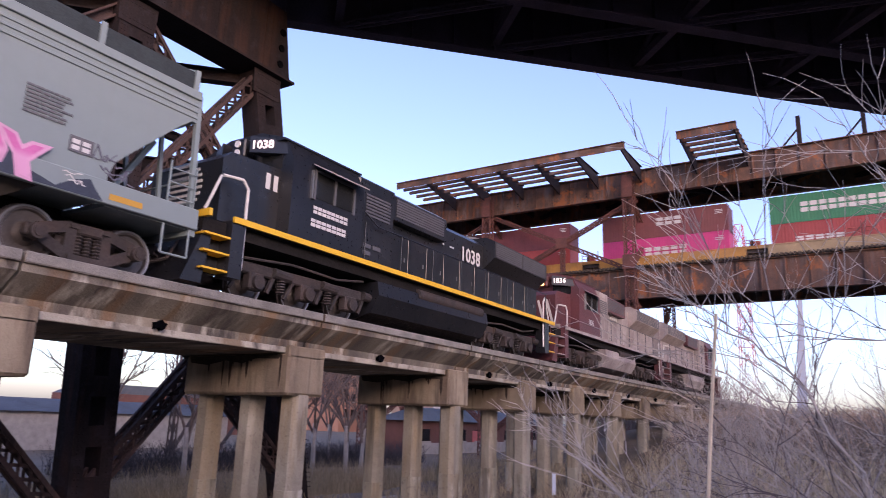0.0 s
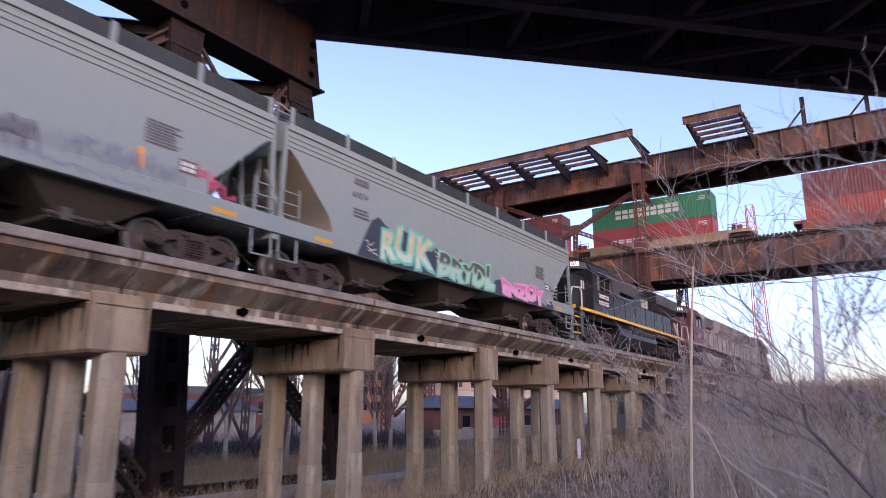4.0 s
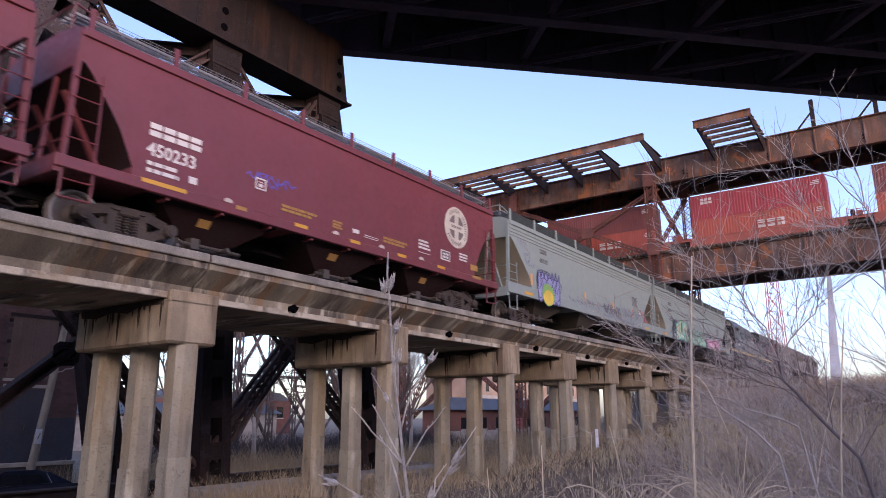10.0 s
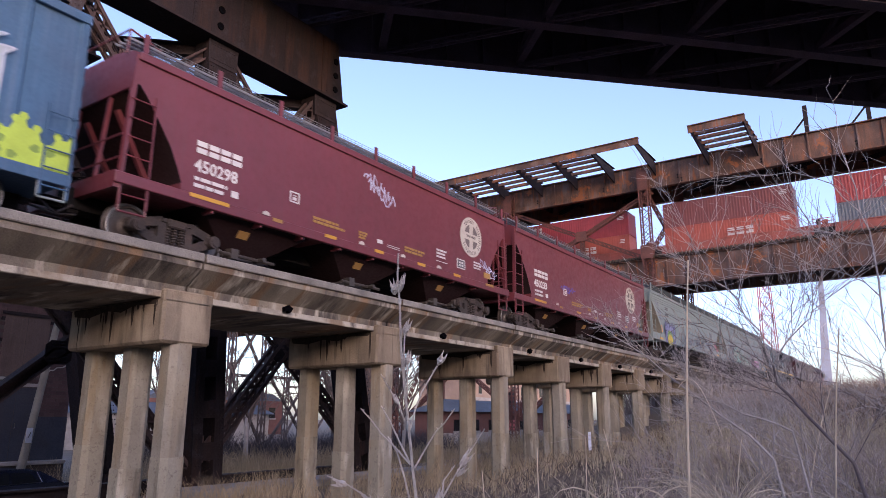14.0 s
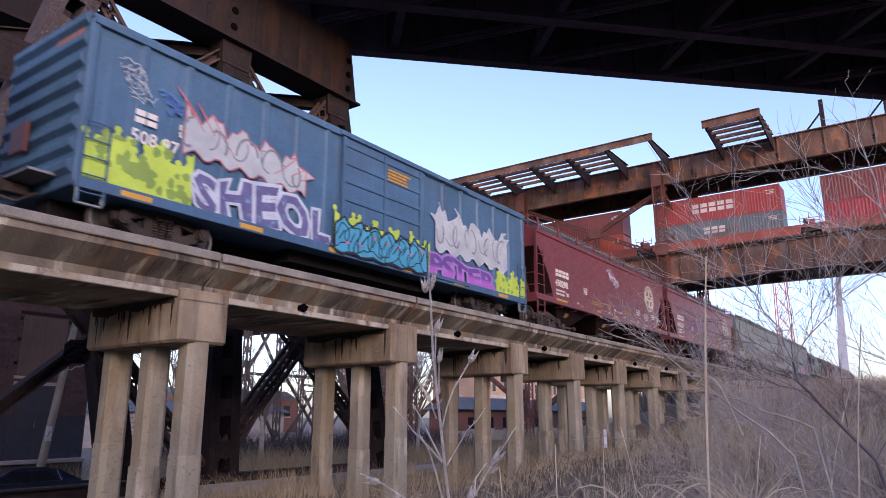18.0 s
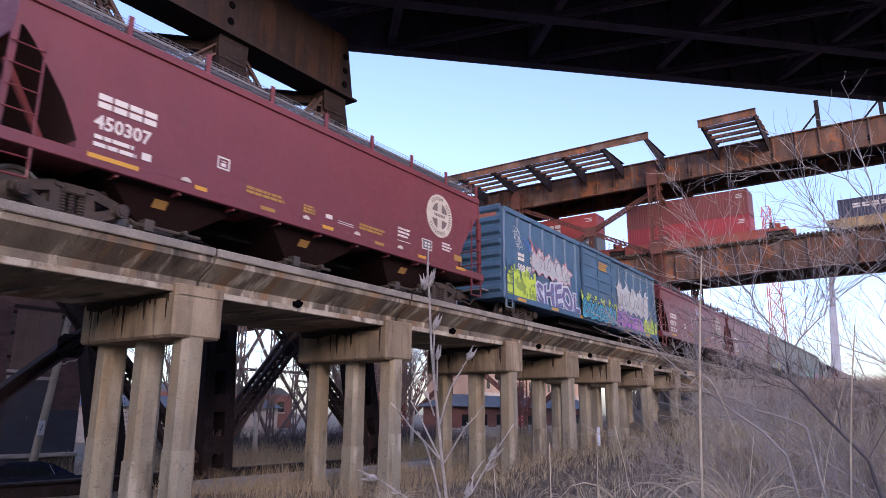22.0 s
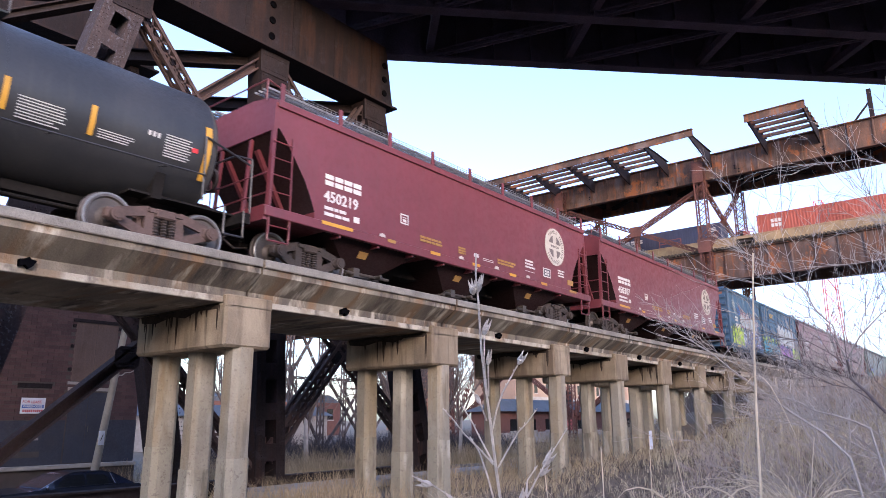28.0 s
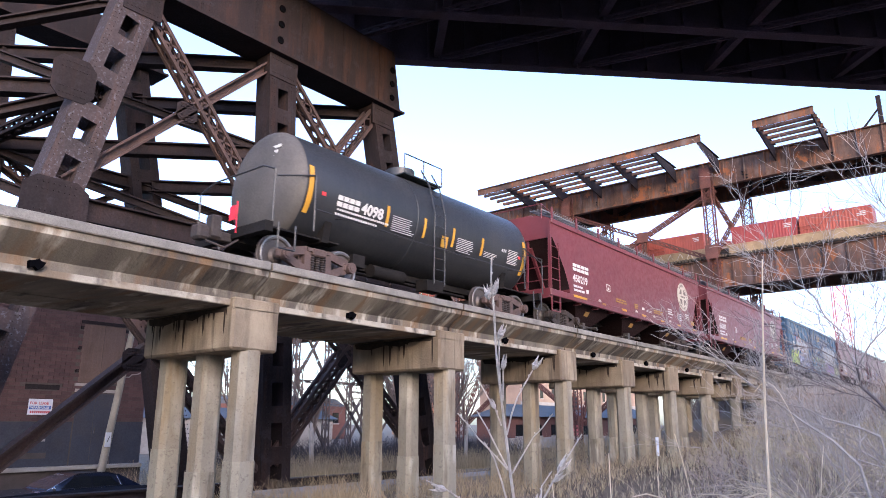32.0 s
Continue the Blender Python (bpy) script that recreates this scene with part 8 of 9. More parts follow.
def build_distance():
    b = thing("low_brick_depot", "low red-brown brick depot with a blue-grey hipped roof", "building")
    y = 46.0
    part("wall", Shape().box(68, 110, y, y + 4, -1, 2.9), RED_BRICK, b)
    part("wall_base", Shape().box(67.9, 110.1, y - 0.08, y, -1, 0.5), PALE_STONE, b)
    part("roof", Shape().add([(67.3, y - 0.7, 2.9), (110.7, y - 0.7, 2.9), (110.7, y + 4.7, 2.9), (67.3, y + 4.7, 2.9), (71, y + 2, 4.4), (107, y + 2, 4.4)], [(0, 1, 5, 4), (1, 2, 5), (2, 3, 4, 5), (3, 0, 4), (3, 2, 1, 0)]), SLATE_ROOF, b)
    part("chimney", Shape().box(86, 87, y + 1, y + 2, 3.2, 5.4).box(85.9, 87.1, y + 0.9, y + 2.1, 5.4, 5.7), RUBBER, b)
    window_grid(b, 69, 109, y, 1, 10, 0.7, 1, 1.7, 1.3)
    part("red_door", Shape().box(81.5, 85.2, y - 0.05, y, -0.5, 1.9), MAST_RED, b)
    b = thing("tan_brick_mill", "tall tan-pink brick mill building with rows of windows", "building")
    part("wall", Shape().box(143, 218, 92, 104, -1, 24), TAN_BRICK, b)
    part("stone_base", Shape().box(142.8, 218.2, 91.8, 92, -1, 7.4), PALE_STONE, b)
    part("roof", Shape().box(142.6, 218.4, 91.6, 104.4, 24, 24.6), SLATE_ROOF, b)
    window_grid(b, 144, 217, 92, 4, 13, 8.3, 4.0, 1.5, 2.4)
    b = thing("red_brick_works", "red brick factory with a pale roof behind the towers", "building")
    part("wall", Shape().box(68, 98, 104, 118, -1, 5.4), RED_BRICK, b)
    part("roof", Shape().prism([(68, 5.4), (98, 5.4), (95, 6.8), (71, 6.8)], "y", 104, 118), SLATE_ROOF, b)
    window_grid(b, 69, 97, 104, 1, 8, 2.2, 3.6, 1.6, 2.0)
    b = thing("orange_brick_tower_block", "sunlit orange brick block far behind the trees", "building")
    part("wall", Shape().box(152, 166, 128, 142, -1, 24), surface("orange_brick", (0.40, 0.20, 0.13), 0.9, 0, 0.15, 0.3, 6, 0.1), b)
    part("roof", Shape().box(151.8, 166.2, 127.8, 142.2, 24, 24.6), SLATE_ROOF, b)
    window_grid(b, 153, 165, 128, 4, 4, 3, 4.2, 1.6, 2.2)
    b = thing("long_shed", "long pale low shed beside the yard", "building")
    part("wall", Shape().box(30, 60, 66, 72, -1, 2.6), PALE_STONE, b)
    part("roof", Shape().prism([(66 - 0.5, 2.6), (72.5, 2.6), (69, 3.8)], "x", 29.5, 60.5), SLATE_ROOF, b)
    # further steel towers of the viaduct
    for k, (x, y) in enumerate(((37.5, 46), (55, 58))):
        t = thing("distant_steel_tower", "distant laced steel viaduct tower", "tower", group="distant towers")
        for dx, dy in ((0, 0), (4.2, 0.8), (9.5, 1.5)):
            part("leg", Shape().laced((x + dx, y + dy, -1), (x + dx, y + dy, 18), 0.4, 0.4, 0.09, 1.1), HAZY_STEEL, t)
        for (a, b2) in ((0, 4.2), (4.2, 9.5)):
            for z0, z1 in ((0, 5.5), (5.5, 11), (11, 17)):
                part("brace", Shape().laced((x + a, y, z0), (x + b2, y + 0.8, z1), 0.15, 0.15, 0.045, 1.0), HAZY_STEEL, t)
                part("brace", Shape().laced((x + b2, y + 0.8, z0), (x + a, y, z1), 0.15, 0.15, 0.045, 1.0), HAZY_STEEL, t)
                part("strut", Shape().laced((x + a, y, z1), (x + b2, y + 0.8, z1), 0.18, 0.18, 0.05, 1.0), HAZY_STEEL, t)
    # pale leaning monument leg, red and white lattice mast
    m = thing("steel_arch_monument", "tall pale steel monument leg tapering to the sky", "monument")
    s = Shape()
    prev = None
    for i in range(15):
        f = i / 14
        z = -2 + 84 * f
        yc = 45.9 - 4.7 * f
        w = 6.6 * (1 - f) + 2.2 * f
        ring = [(450 - w * 0.45, yc - w / 2, z), (450 - w * 0.45, yc + w / 2, z), (450 + w * 0.5, yc, z)]
        n = len(s.v)
        s.v.extend(ring)
        if prev is not None:
            for j in range(3):
                s.f.append((prev + j, prev + (j + 1) % 3, n + (j + 1) % 3, n + j))
        prev = n
    part("leg", s, ARCH_STEEL, m)
    t = thing("red_lattice_mast", "tall red and white lattice radio mast", "mast")
    for i in range(12):
        z0, z1 = -2 + 8.4 * i, 6.4 + 8.4 * i
        w0, w1 = 7.6 - 0.36 * i, 7.6 - 0.36 * (i + 1)
        mat = MAST_WHITE if 1 <= i <= 3 or i == 8 else MAST_RED
        for a in (-1, 1):
            for b2 in (-1, 1):
                part("mast_leg", Shape().bar((350 + a * w0 / 2, 56 + b2 * w0 / 2, z0), (350 + a * w1 / 2, 56 + b2 * w1 / 2, z1), 0.34), mat, t)
            part("mast_brace", Shape().bar((350 - w0 / 2, 56 - a * w0 / 2, z0), (350 - w1 / 2, 56 + a * w1 / 2, z1), 0.22), mat, t)
            part("mast_brace", Shape().bar((350 + w0 / 2, 56 - a * w0 / 2, z0), (350 + w1 / 2, 56 + a * w1 / 2, z1), 0.22), mat, t)
        part("mast_strut", Shape().bar((350 - w1 / 2, 56 - w1 / 2, z1), (350 - w1 / 2, 56 + w1 / 2, z1), 0.22), mat, t)
    t = thing("marker_stake", "white marker stake in the brush", "post")
    part("stake", Shape().tube((22.95, 9.6, 0), (22.95, 9.6, 1.6), 0.02, 8), POLE_WOOD, t)
    part("plate", Shape().box(22.83, 23.07, 9.57, 9.585, 1.0, 1.6, 0.005), SIGN_WHITE, t)
    p = Shape()
    for i in range(14):
        p.box(12.4 + 2.0 * i, 14.37 + 2.0 * i, 16.2, 17.5, -0.15, 0.16, 0.02)
    tagged(part("path", p, ASPHALT), "pale concrete path slabs behind the columns", "path", kind="structure")
    # added out of view, only to block low sky light from behind
    w = Shape().box(-140, 120, -17, -16, -1, 9)
    tagged(part("wall_rear", w, MORTAR), "added unseen wall that blocks low sky light behind the viewpoint", "wall", kind="structure")



SHRUBS = [
    (12.0, -0.4, [(-0.25, 0.35, 1.0), (0.3, 0.1, 0.9), (-0.7, 0.9, 0.7)], 2.7, 0.032),
    (8.8, 0.9, [(-0.2, 0.3, 0.9), (-0.1, 0.2, 1.0)], 2.2, 0.022),
    (7.6, 0.2, [(-0.2, 0.4, 0.8), (0.1, 0.4, 1.0), (-0.2, 0.6, 0.7)], 1.9, 0.015),
    (10.8, 2.6, [(-0.2, 0.3, 0.7), (0.4, 0.3, 0.6)], 1.4, 0.012),
    (13.5, 3.0, [(-0.3, 0.4, 0.7), (0.5, 0.3, 0.7)], 1.5, 0.011),
    (16.0, 1.0, [(-0.2, 0.4, 1.0), (-0.6, 0.7, 0.7)], 2.4, 0.02),
    (19.0, 3.6, [(-0.2, 0.3, 0.9), (0.2, 0.3, 0.8)], 1.4, 0.014),
    (24.0, 2.0, [(-0.2, 0.4, 1.0), (0.3, -0.2, 1.0)], 2.2, 0.02),
    (16.0, 2.9, [(-0.2, 0.35, 0.8), (0.1, 0.3, 1.0), (0.5, 0.1, 0.8)], 1.9, 0.012),
    (18.0, 3.3, [(-0.2, 0.3, 0.8), (0.3, 0.2, 1.0), (-0.3, 0.0, 0.9)], 2.0, 0.012),
    (15.0, 2.4, [(-0.2, 0.4, 0.7), (0.1, 0.4, 0.8), (0.4, 0.2, 1.0)], 1.8, 0.011),
    (20.0, 3.6, [(-0.1, 0.3, 1.0), (0.4, 0.3, 0.8), (-0.3, -0.1, 1.0)], 2.1, 0.013),
    (22.0, 4.3, [(0.2, 0.3, 0.9), (-0.1, 0.1, 1.0)], 2.0, 0.012),
    (22.5, 3.4, [(-0.2, 0.3, 0.9), (0.3, 0.1, 1.0), (-0.4, 0.1, 0.9)], 2.4, 0.013),
    (17.0, 2.2, [(-0.2, 0.7, 0.8), (0.2, 0.3, 1.0), (-0.5, 0.2, 1.0)], 2.4, 0.014),
    (15.0, -1.5, [(-0.3, 0.3, 1.0), (0.2, 0.5, 0.9), (-0.6, 0.7, 0.8)], 3.0, 0.03),
]
BOUGHS = [
    ( [(7.0, 0.2, 1.3), (7.0, 0.58, 1.65), (7.0, 0.93, 2.09), (7.0, 1.11, 2.32), (7.0, 1.12, 2.48)] , 0.017 , 0.010 ),
    ( [(7.0, 1.12, 2.48), (7.0, 1.19, 2.79), (7.02, 1.38, 3.13), (7.04, 1.55, 3.3), (7.04, 1.72, 3.42)] , 0.008 , 0.0035 ),
    ( [(7.0, 1.12, 2.48), (7.0, 1.0, 2.67), (7.0, 0.82, 2.85), (7.06, 0.75, 2.96), (7.17, 0.58, 3.11)] , 0.0075 , 0.0035 ),
    ( [(7.0, 0.89, 1.36), (7.0, 1.2, 1.66), (7.0, 1.62, 2.04), (7.0, 1.89, 2.27), (7.0, 2.26, 2.6), (7.0, 2.57, 2.82)] , 0.013 , 0.005 ),
    ( [(7.0, 0.75, 1.75), (7.0, 1.02, 1.9), (7.0, 1.27, 2.01), (7.0, 1.58, 2.15), (6.95, 1.85, 2.22)] , 0.011 , 0.005 ),
    ( [(7.49, 0.26, 1.89), (7.59, 0.24, 2.9), (7.79, 0.24, 3.64), (7.89, 0.31, 4.02), (7.99, 0.36, 4.54), (8.09, 0.41, 5.03)] , 0.0112 , 0.0040 ),
    ( [(7.79, 0.24, 3.64), (7.78, 0.45, 3.7), (7.76, 0.72, 3.88), (7.75, 0.88, 4.33)] , 0.0073 , 0.0040 ),
    ( [(7.89, 0.31, 4.02), (7.88, 0.52, 4.36), (7.85, 0.87, 4.55), (7.8, 1.25, 4.58)] , 0.0066 , 0.0032 ),
    ( [(7.59, 0.23, 3.11), (7.58, 0.47, 3.35), (7.56, 0.75, 3.44), (7.52, 1.1, 3.42)] , 0.0059 , 0.0032 ),
]
TALL_SHRUBS = [(x, y, [(-0.3, 0.25, 1.0), (0.25, 0.3, 0.9), (-0.55, 0.5, 0.7)], ln, 0.022) for x, y, ln in
               ((28.0, 6.6, 1.6), (31.0, 7.4, 1.8), (34.0, 7.2, 2.2), (37.0, 7.8, 2.2), (41.0, 8.0, 2.6), (25.0, 4.6, 1.8), (30.0, 4.5, 2.2), (36.0, 5.0, 2.4))]
STEMS = [(6.54, 1.86, 3.4, -0.06, -0.2), (8.24, 3.52, 1.85, 0.06, 0.0), (7.88, 1.2, 2.3, 0.3, -0.4), (7.3, 1.7, 1.8, 0.4, -0.1),
         (5.33, 2.69, 1.75, 0.1, 0.05), (5.94, 0.7, 2.6, -0.3, -0.25), (6.0, 3.55, 1.5, 0.05, 0.1), (9.2, 3.4, 1.9, -0.1, 0.2)]
TUFTS = [(7.0, 1.62, 80, 1.62), (7.05, 1.5, 40, 1.5), (7.0, 2.6, 40, 1.46), (7.2, 3.1, 30, 1.42), (7.0, 2.15, 20, 1.4), (7.1, 0.5, 30, 1.5), (7.3, 4.1, 40, 1.3), (7.6, 5.6, 40, 1.2), (8.2, 6.6, 40, 1.1)]
WEED_STEMS = [
    ( [(1.075, 0.79, 0.0), (1.064, 0.783, 1.5), (1.051, 0.775, 1.849), (1.034, 0.773, 1.913), (1.017, 0.77, 1.983), (1.001, 0.767, 2.044), (0.984, 0.764, 2.115), (0.965, 0.755, 2.202), (0.954, 0.752, 2.248), (0.948, 0.746, 2.286)] , 0.0064 , 0.003 ),
    ( [(1.0, 0.767, 2.051), (0.99, 0.763, 2.106), (0.984, 0.757, 2.15)] , 0.0034 , 0.0026 ),
    ( [(1.004, 0.765, 2.04), (0.989, 0.754, 2.092)] , 0.003 , 0.0024 ),
    ( [(1.018, 0.768, 1.983), (1.022, 0.76, 2.018), (1.028, 0.751, 2.047), (1.041, 0.726, 2.094)] , 0.0032 , 0.0026 ),
    ( [(1.035, 0.77, 1.917), (1.033, 0.748, 1.946), (1.032, 0.723, 1.979), (1.031, 0.704, 1.994), (1.03, 0.682, 2.018)] , 0.0032 , 0.002 ),
    ( [(1.03, 0.776, 1.923), (1.006, 0.789, 1.95), (0.982, 0.805, 1.977), (0.965, 0.812, 1.998), (0.946, 0.822, 2.019)] , 0.0034 , 0.0022 ),
    ( [(1.029, 0.776, 1.926), (1.019, 0.793, 1.963), (1.012, 0.808, 1.996), (1.005, 0.824, 2.024)] , 0.0034 , 0.0022 ),
    ( [(1.009, 0.774, 1.998), (0.99, 0.773, 2.027), (0.972, 0.774, 2.044), (0.947, 0.779, 2.076)] , 0.003 , 0.0018 ),
    ( [(1.046, 0.783, 1.847), (1.035, 0.793, 1.903), (1.029, 0.805, 1.943), (1.022, 0.821, 1.97)] , 0.0036 , 0.0024 ),
    ( [(1.055, 0.778, 1.825), (1.008, 0.819, 1.85), (0.979, 0.834, 1.871), (0.95, 0.85, 1.891), (0.919, 0.87, 1.907)] , 0.0034 , 0.0022 ),
    ( [(1.058, 0.779, 1.812), (1.071, 0.757, 1.848), (1.083, 0.743, 1.864), (1.094, 0.723, 1.903), (1.104, 0.707, 1.932), (1.119, 0.675, 1.984)] , 0.0042 , 0.002 ),
    ( [(1.072, 0.736, 1.867), (1.084, 0.741, 1.894), (1.105, 0.731, 1.919)] , 0.003 , 0.002 ),
]
WEED_BUDS = [
    ( (0.958, 0.76, 2.214) , (-0.006, -0.001, 0.027) , 0.028 , 0.0085 ),
    ( (0.962, 0.754, 2.218) , (-0.002, -0.011, 0.032) , 0.034 , 0.0075 ),
    ( (0.984, 0.759, 2.145) , (0.0, -0.012, 0.028) , 0.03 , 0.008 ),
    ( (0.989, 0.755, 2.093) , (-0.003, -0.007, 0.026) , 0.027 , 0.007 ),
    ( (1.041, 0.725, 2.095) , (0.003, -0.014, 0.022) , 0.026 , 0.0085 ),
    ( (0.973, 0.761, 2.026) , (-0.008, 0.005, 0.017) , 0.019 , 0.0055 ),
    ( (1.107, 0.72, 1.916) , (0.005, -0.018, 0.028) , 0.034 , 0.0095 ),
    ( (1.107, 0.728, 1.9) , (0.007, -0.019, 0.02) , 0.028 , 0.007 ),
    ( (0.942, 0.844, 1.891) , (-0.017, 0.021, 0.007) , 0.028 , 0.0085 ),
    ( (1.095, 0.763, 1.855) , (-0.001, -0.009, 0.025) , 0.027 , 0.0075 ),
    ( (0.966, 0.818, 1.868) , (-0.007, 0.008, 0.006) , 0.012 , 0.006 ),
]

# ---- winter vegetation ----
def stalk(s, rnd, x, y, z, h, lean, r, segs=3, side=None):
    """A thin three-sided stem that bends as it rises."""
    a = rnd.uniform(0, 6.283)
    dx, dy = math.cos(a) * lean, math.sin(a) * lean
    n = len(s.v)
    for i in range(segs + 1):
        f = i / segs
        px, py, pz = x + dx * f * f * h, y + dy * f * f * h, z + h * f * (1 - 0.25 * lean * f)
        rr = r * (1 - 0.8 * f)
        for k in range(3):
            t = 2.094 * k + a
            s.v.append((px + rr * math.cos(t), py + rr * math.sin(t), pz))
        if i:
            b = n + 3 * (i - 1)
            for k in range(3):
                s.f.append((b + k, b + (k + 1) % 3, b + 3 + (k + 1) % 3, b + 3 + k))
    return (x + dx * h, y + dy * h, z + h * (1 - 0.25 * lean))


def arch_blade(s, rnd, x, y, z, h, reach, w, turn=None):
    """A thin blade that rises, bends over near its top and hangs."""
    a = rnd.uniform(0, 6.283) if turn is None else turn
    dx, dy = math.cos(a), math.sin(a)
    p = Vector((x, y, z))
    bend = 1.2 + 2.6 * reach
    for i in range(14):
        f = (i + 1) / 14
        th = bend * f ** 3.2
        q = p + Vector((dx * math.sin(th), dy * math.sin(th), math.cos(th))) * (h * 1.18 / 14)
        k = w * (1.0 if f < 0.55 else max(0.12, 1.0 - 0.95 * ((f - 0.55) / 0.45) ** 1.5))
        s.tube(p, q, k, 4, k * 0.93, False)
        p = q


def twig(s, rnd, p, d, ln, r, depth, droop=0.0):
    """A bare branch that wanders and forks."""
    d = Vector(d).normalized()
    p = Vector(p)
    r = max(r, 0.0028)
    k = 4 if depth > 1 else 3
    for i in range(k):
        e = d + Vector((rnd.uniform(-1, 1), rnd.uniform(-1, 1), rnd.uniform(-1, 1) - droop)) * 0.22
        e.normalize()
        q = p + e * (ln / k)
        s.tube(p, q, r * (1 - 0.55 * i / k), 5 if r > 0.008 else 3, r * (1 - 0.55 * (i + 1) / k), False)
        if depth > 0 and (i > 0 or depth < 3):
            for _ in range(1 if depth > 2 or rnd.random() < 0.6 else 2):
                side = Vector((rnd.uniform(-1, 1), rnd.uniform(-1, 1), rnd.uniform(-0.5, 0.9)))
                b = (e * 0.9 + side * 0.75).normalized()
                twig(s, rnd, q, b, ln * rnd.uniform(0.42, 0.62), r * 0.52, depth - 1, droop)
        p, d = q, e


def build_plants():
    rnd = random.Random(12)
    s = Shape()
    # brush on the bank beside the trestle
    count = 0
    while count < 21000:
        near = rnd.random() < 0.62
        x = rnd.uniform(5, 24) if near else 22 + 38 * rnd.random() ** 1.2
        y = rnd.uniform(-22, 10.8)
        if y > 0.62 * x + 1.5 and x < 16 and rnd.random() > 0.1:
            continue
        if x < 6.5 and abs(y) < 2.2:
            continue
        d = math.hypot(x, y)
        patch = 0.75 + 0.6 * noise.noise(Vector((x * 0.3, y * 0.3, 9.0)))
        h = (rnd.uniform(0.4, 1.15) if near else rnd.uniform(0.5, 1.25)) * patch * (1.0 if y < 6 or not near else 0.8)
        if y > 0.2 * x:
            h *= max(0.2, 1.0 - 4.5 * (y / x - 0.2))
        r = (0.0026 + 0.00030 * d) * rnd.choice((0.7, 1.0, 1.0, 1.5))
        z = ground_z(x, y) - 0.05
        stalk(s, rnd, x, y, z, h, rnd.uniform(0.3, 1.5), r)
        for _ in range(2):
            if rnd.random() < 0.75:
                stalk(s, rnd, x + rnd.uniform(-0.15, 0.15), y + rnd.uniform(-0.15, 0.15), z + h * rnd.uniform(0.1, 0.5), h * rnd.uniform(0.4, 0.7), rnd.uniform(0.8, 2.2), r * 0.65, 2)
        count += 1
    # short stems whose dark colour stands for shade deep in the brush
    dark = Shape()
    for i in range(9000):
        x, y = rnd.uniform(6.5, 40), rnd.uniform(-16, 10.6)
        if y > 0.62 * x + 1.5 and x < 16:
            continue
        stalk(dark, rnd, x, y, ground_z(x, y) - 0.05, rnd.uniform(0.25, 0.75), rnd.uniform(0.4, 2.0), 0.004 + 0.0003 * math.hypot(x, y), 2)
    tagged(part("undergrowth", dark, surface("dark_undergrowth_stems", (0.10, 0.072, 0.06), 0.9, 0, 0.3, 0.4, 6, 0.0, island=0.6), smooth=False), "tangled undergrowth coloured dark for the shade inside the brush", "undergrowth", kind="stuff")
    tagged(part("brush", s, BRUSH, smooth=False), "dense grey-brown winter brush on the bank", "brush", kind="stuff")
    s = Shape()
    for i in range(620):
        x = 7.2 + 14 * rnd.random() ** 1.3
        y = rnd.uniform(-0.45, 0.36) * x
        a = rnd.uniform(0, 6.283)
        h = 1.0 if y < 0.22 * x else 0.55
        twig(s, rnd, (x, y, ground_z(x, y) + 0.1), (math.cos(a) * 0.9, math.sin(a) * 0.9, rnd.uniform(0.35, 1.2)), h * rnd.uniform(0.7, 1.5), 0.0065, 2, 0.35)
    tagged(part("bramble", s, surface("pale_bramble_canes", (0.54, 0.43, 0.38), 0.85, 0, 0.25, 2, 30, 0.0, island=0.7), smooth=False), "arching pale tangled canes among the brush", "brambles", kind="stuff")
    s = Shape()
    for i in range(5200):
        x, y = 6.5 + 26 * rnd.random() ** 1.2, rnd.uniform(-9, 9.5)
        if y > 0.62 * x + 1.0 and x < 16:
            continue
        d = math.hypot(x, y)
        z = ground_z(x, y) - 0.05
        h = rnd.uniform(0.45, 1.25) * (0.28 if y > 0.42 * x else 0.5 if y > 0.3 * x else 1.0)
        stalk(s, rnd, x, y, z, h, rnd.uniform(0.05, 0.45), 0.003 + 0.00042 * d, 3)
        for _ in range(3):
            f = rnd.uniform(0.5, 0.95)
            stalk(s, rnd, x, y, z + h * f, h * rnd.uniform(0.15, 0.35), rnd.uniform(0.8, 1.8), 0.0015 + 0.00025 * d, 2)
    tagged(part("dry_weeds", s, PALE_WEED, smooth=False), "pale dead weed stalks standing in the brush", "weeds", kind="stuff")
    # dry grass under and beyond the trestle
    s = Shape()
    for i in range(19000):
        k = rnd.random()
        if k < 0.55:
            x, y = rnd.uniform(7, 34), rnd.uniform(8.2, 17)
        else:
            x, y = rnd.uniform(8, 45), rnd.uniform(17.6, 34)
        if y < 16.1 and 16.1 < y < 17.6:
            continue
        if (21.5 < y < 24.6 and x < 13) or y > 1.5 * x:
            continue
        if noise.noise(Vector((x * 0.5, y * 0.5, 4.0))) < -0.12:
            continue
        d = math.hypot(x, y)
        stalk(s, rnd, x, y, ground_z(x, y) - 0.04, rnd.uniform(0.25, 0.85) * (0.55 if y < 11.4 else 1.0), rnd.uniform(0.2, 0.8), 0.004 + 0.0003 * d, 3)
    tagged(part("grass", s, STRAW, smooth=False), "tall dry straw-coloured grass around the columns", "grass", kind="stuff")
    s = Shape()
    for i in range(9000):
        x, y = rnd.uniform(15, 44), rnd.uniform(18.5, 34)
        if noise.noise(Vector((x * 0.4, y * 0.4, 2.0))) < -0.2 or (x < 18 and y > 31):
            continue
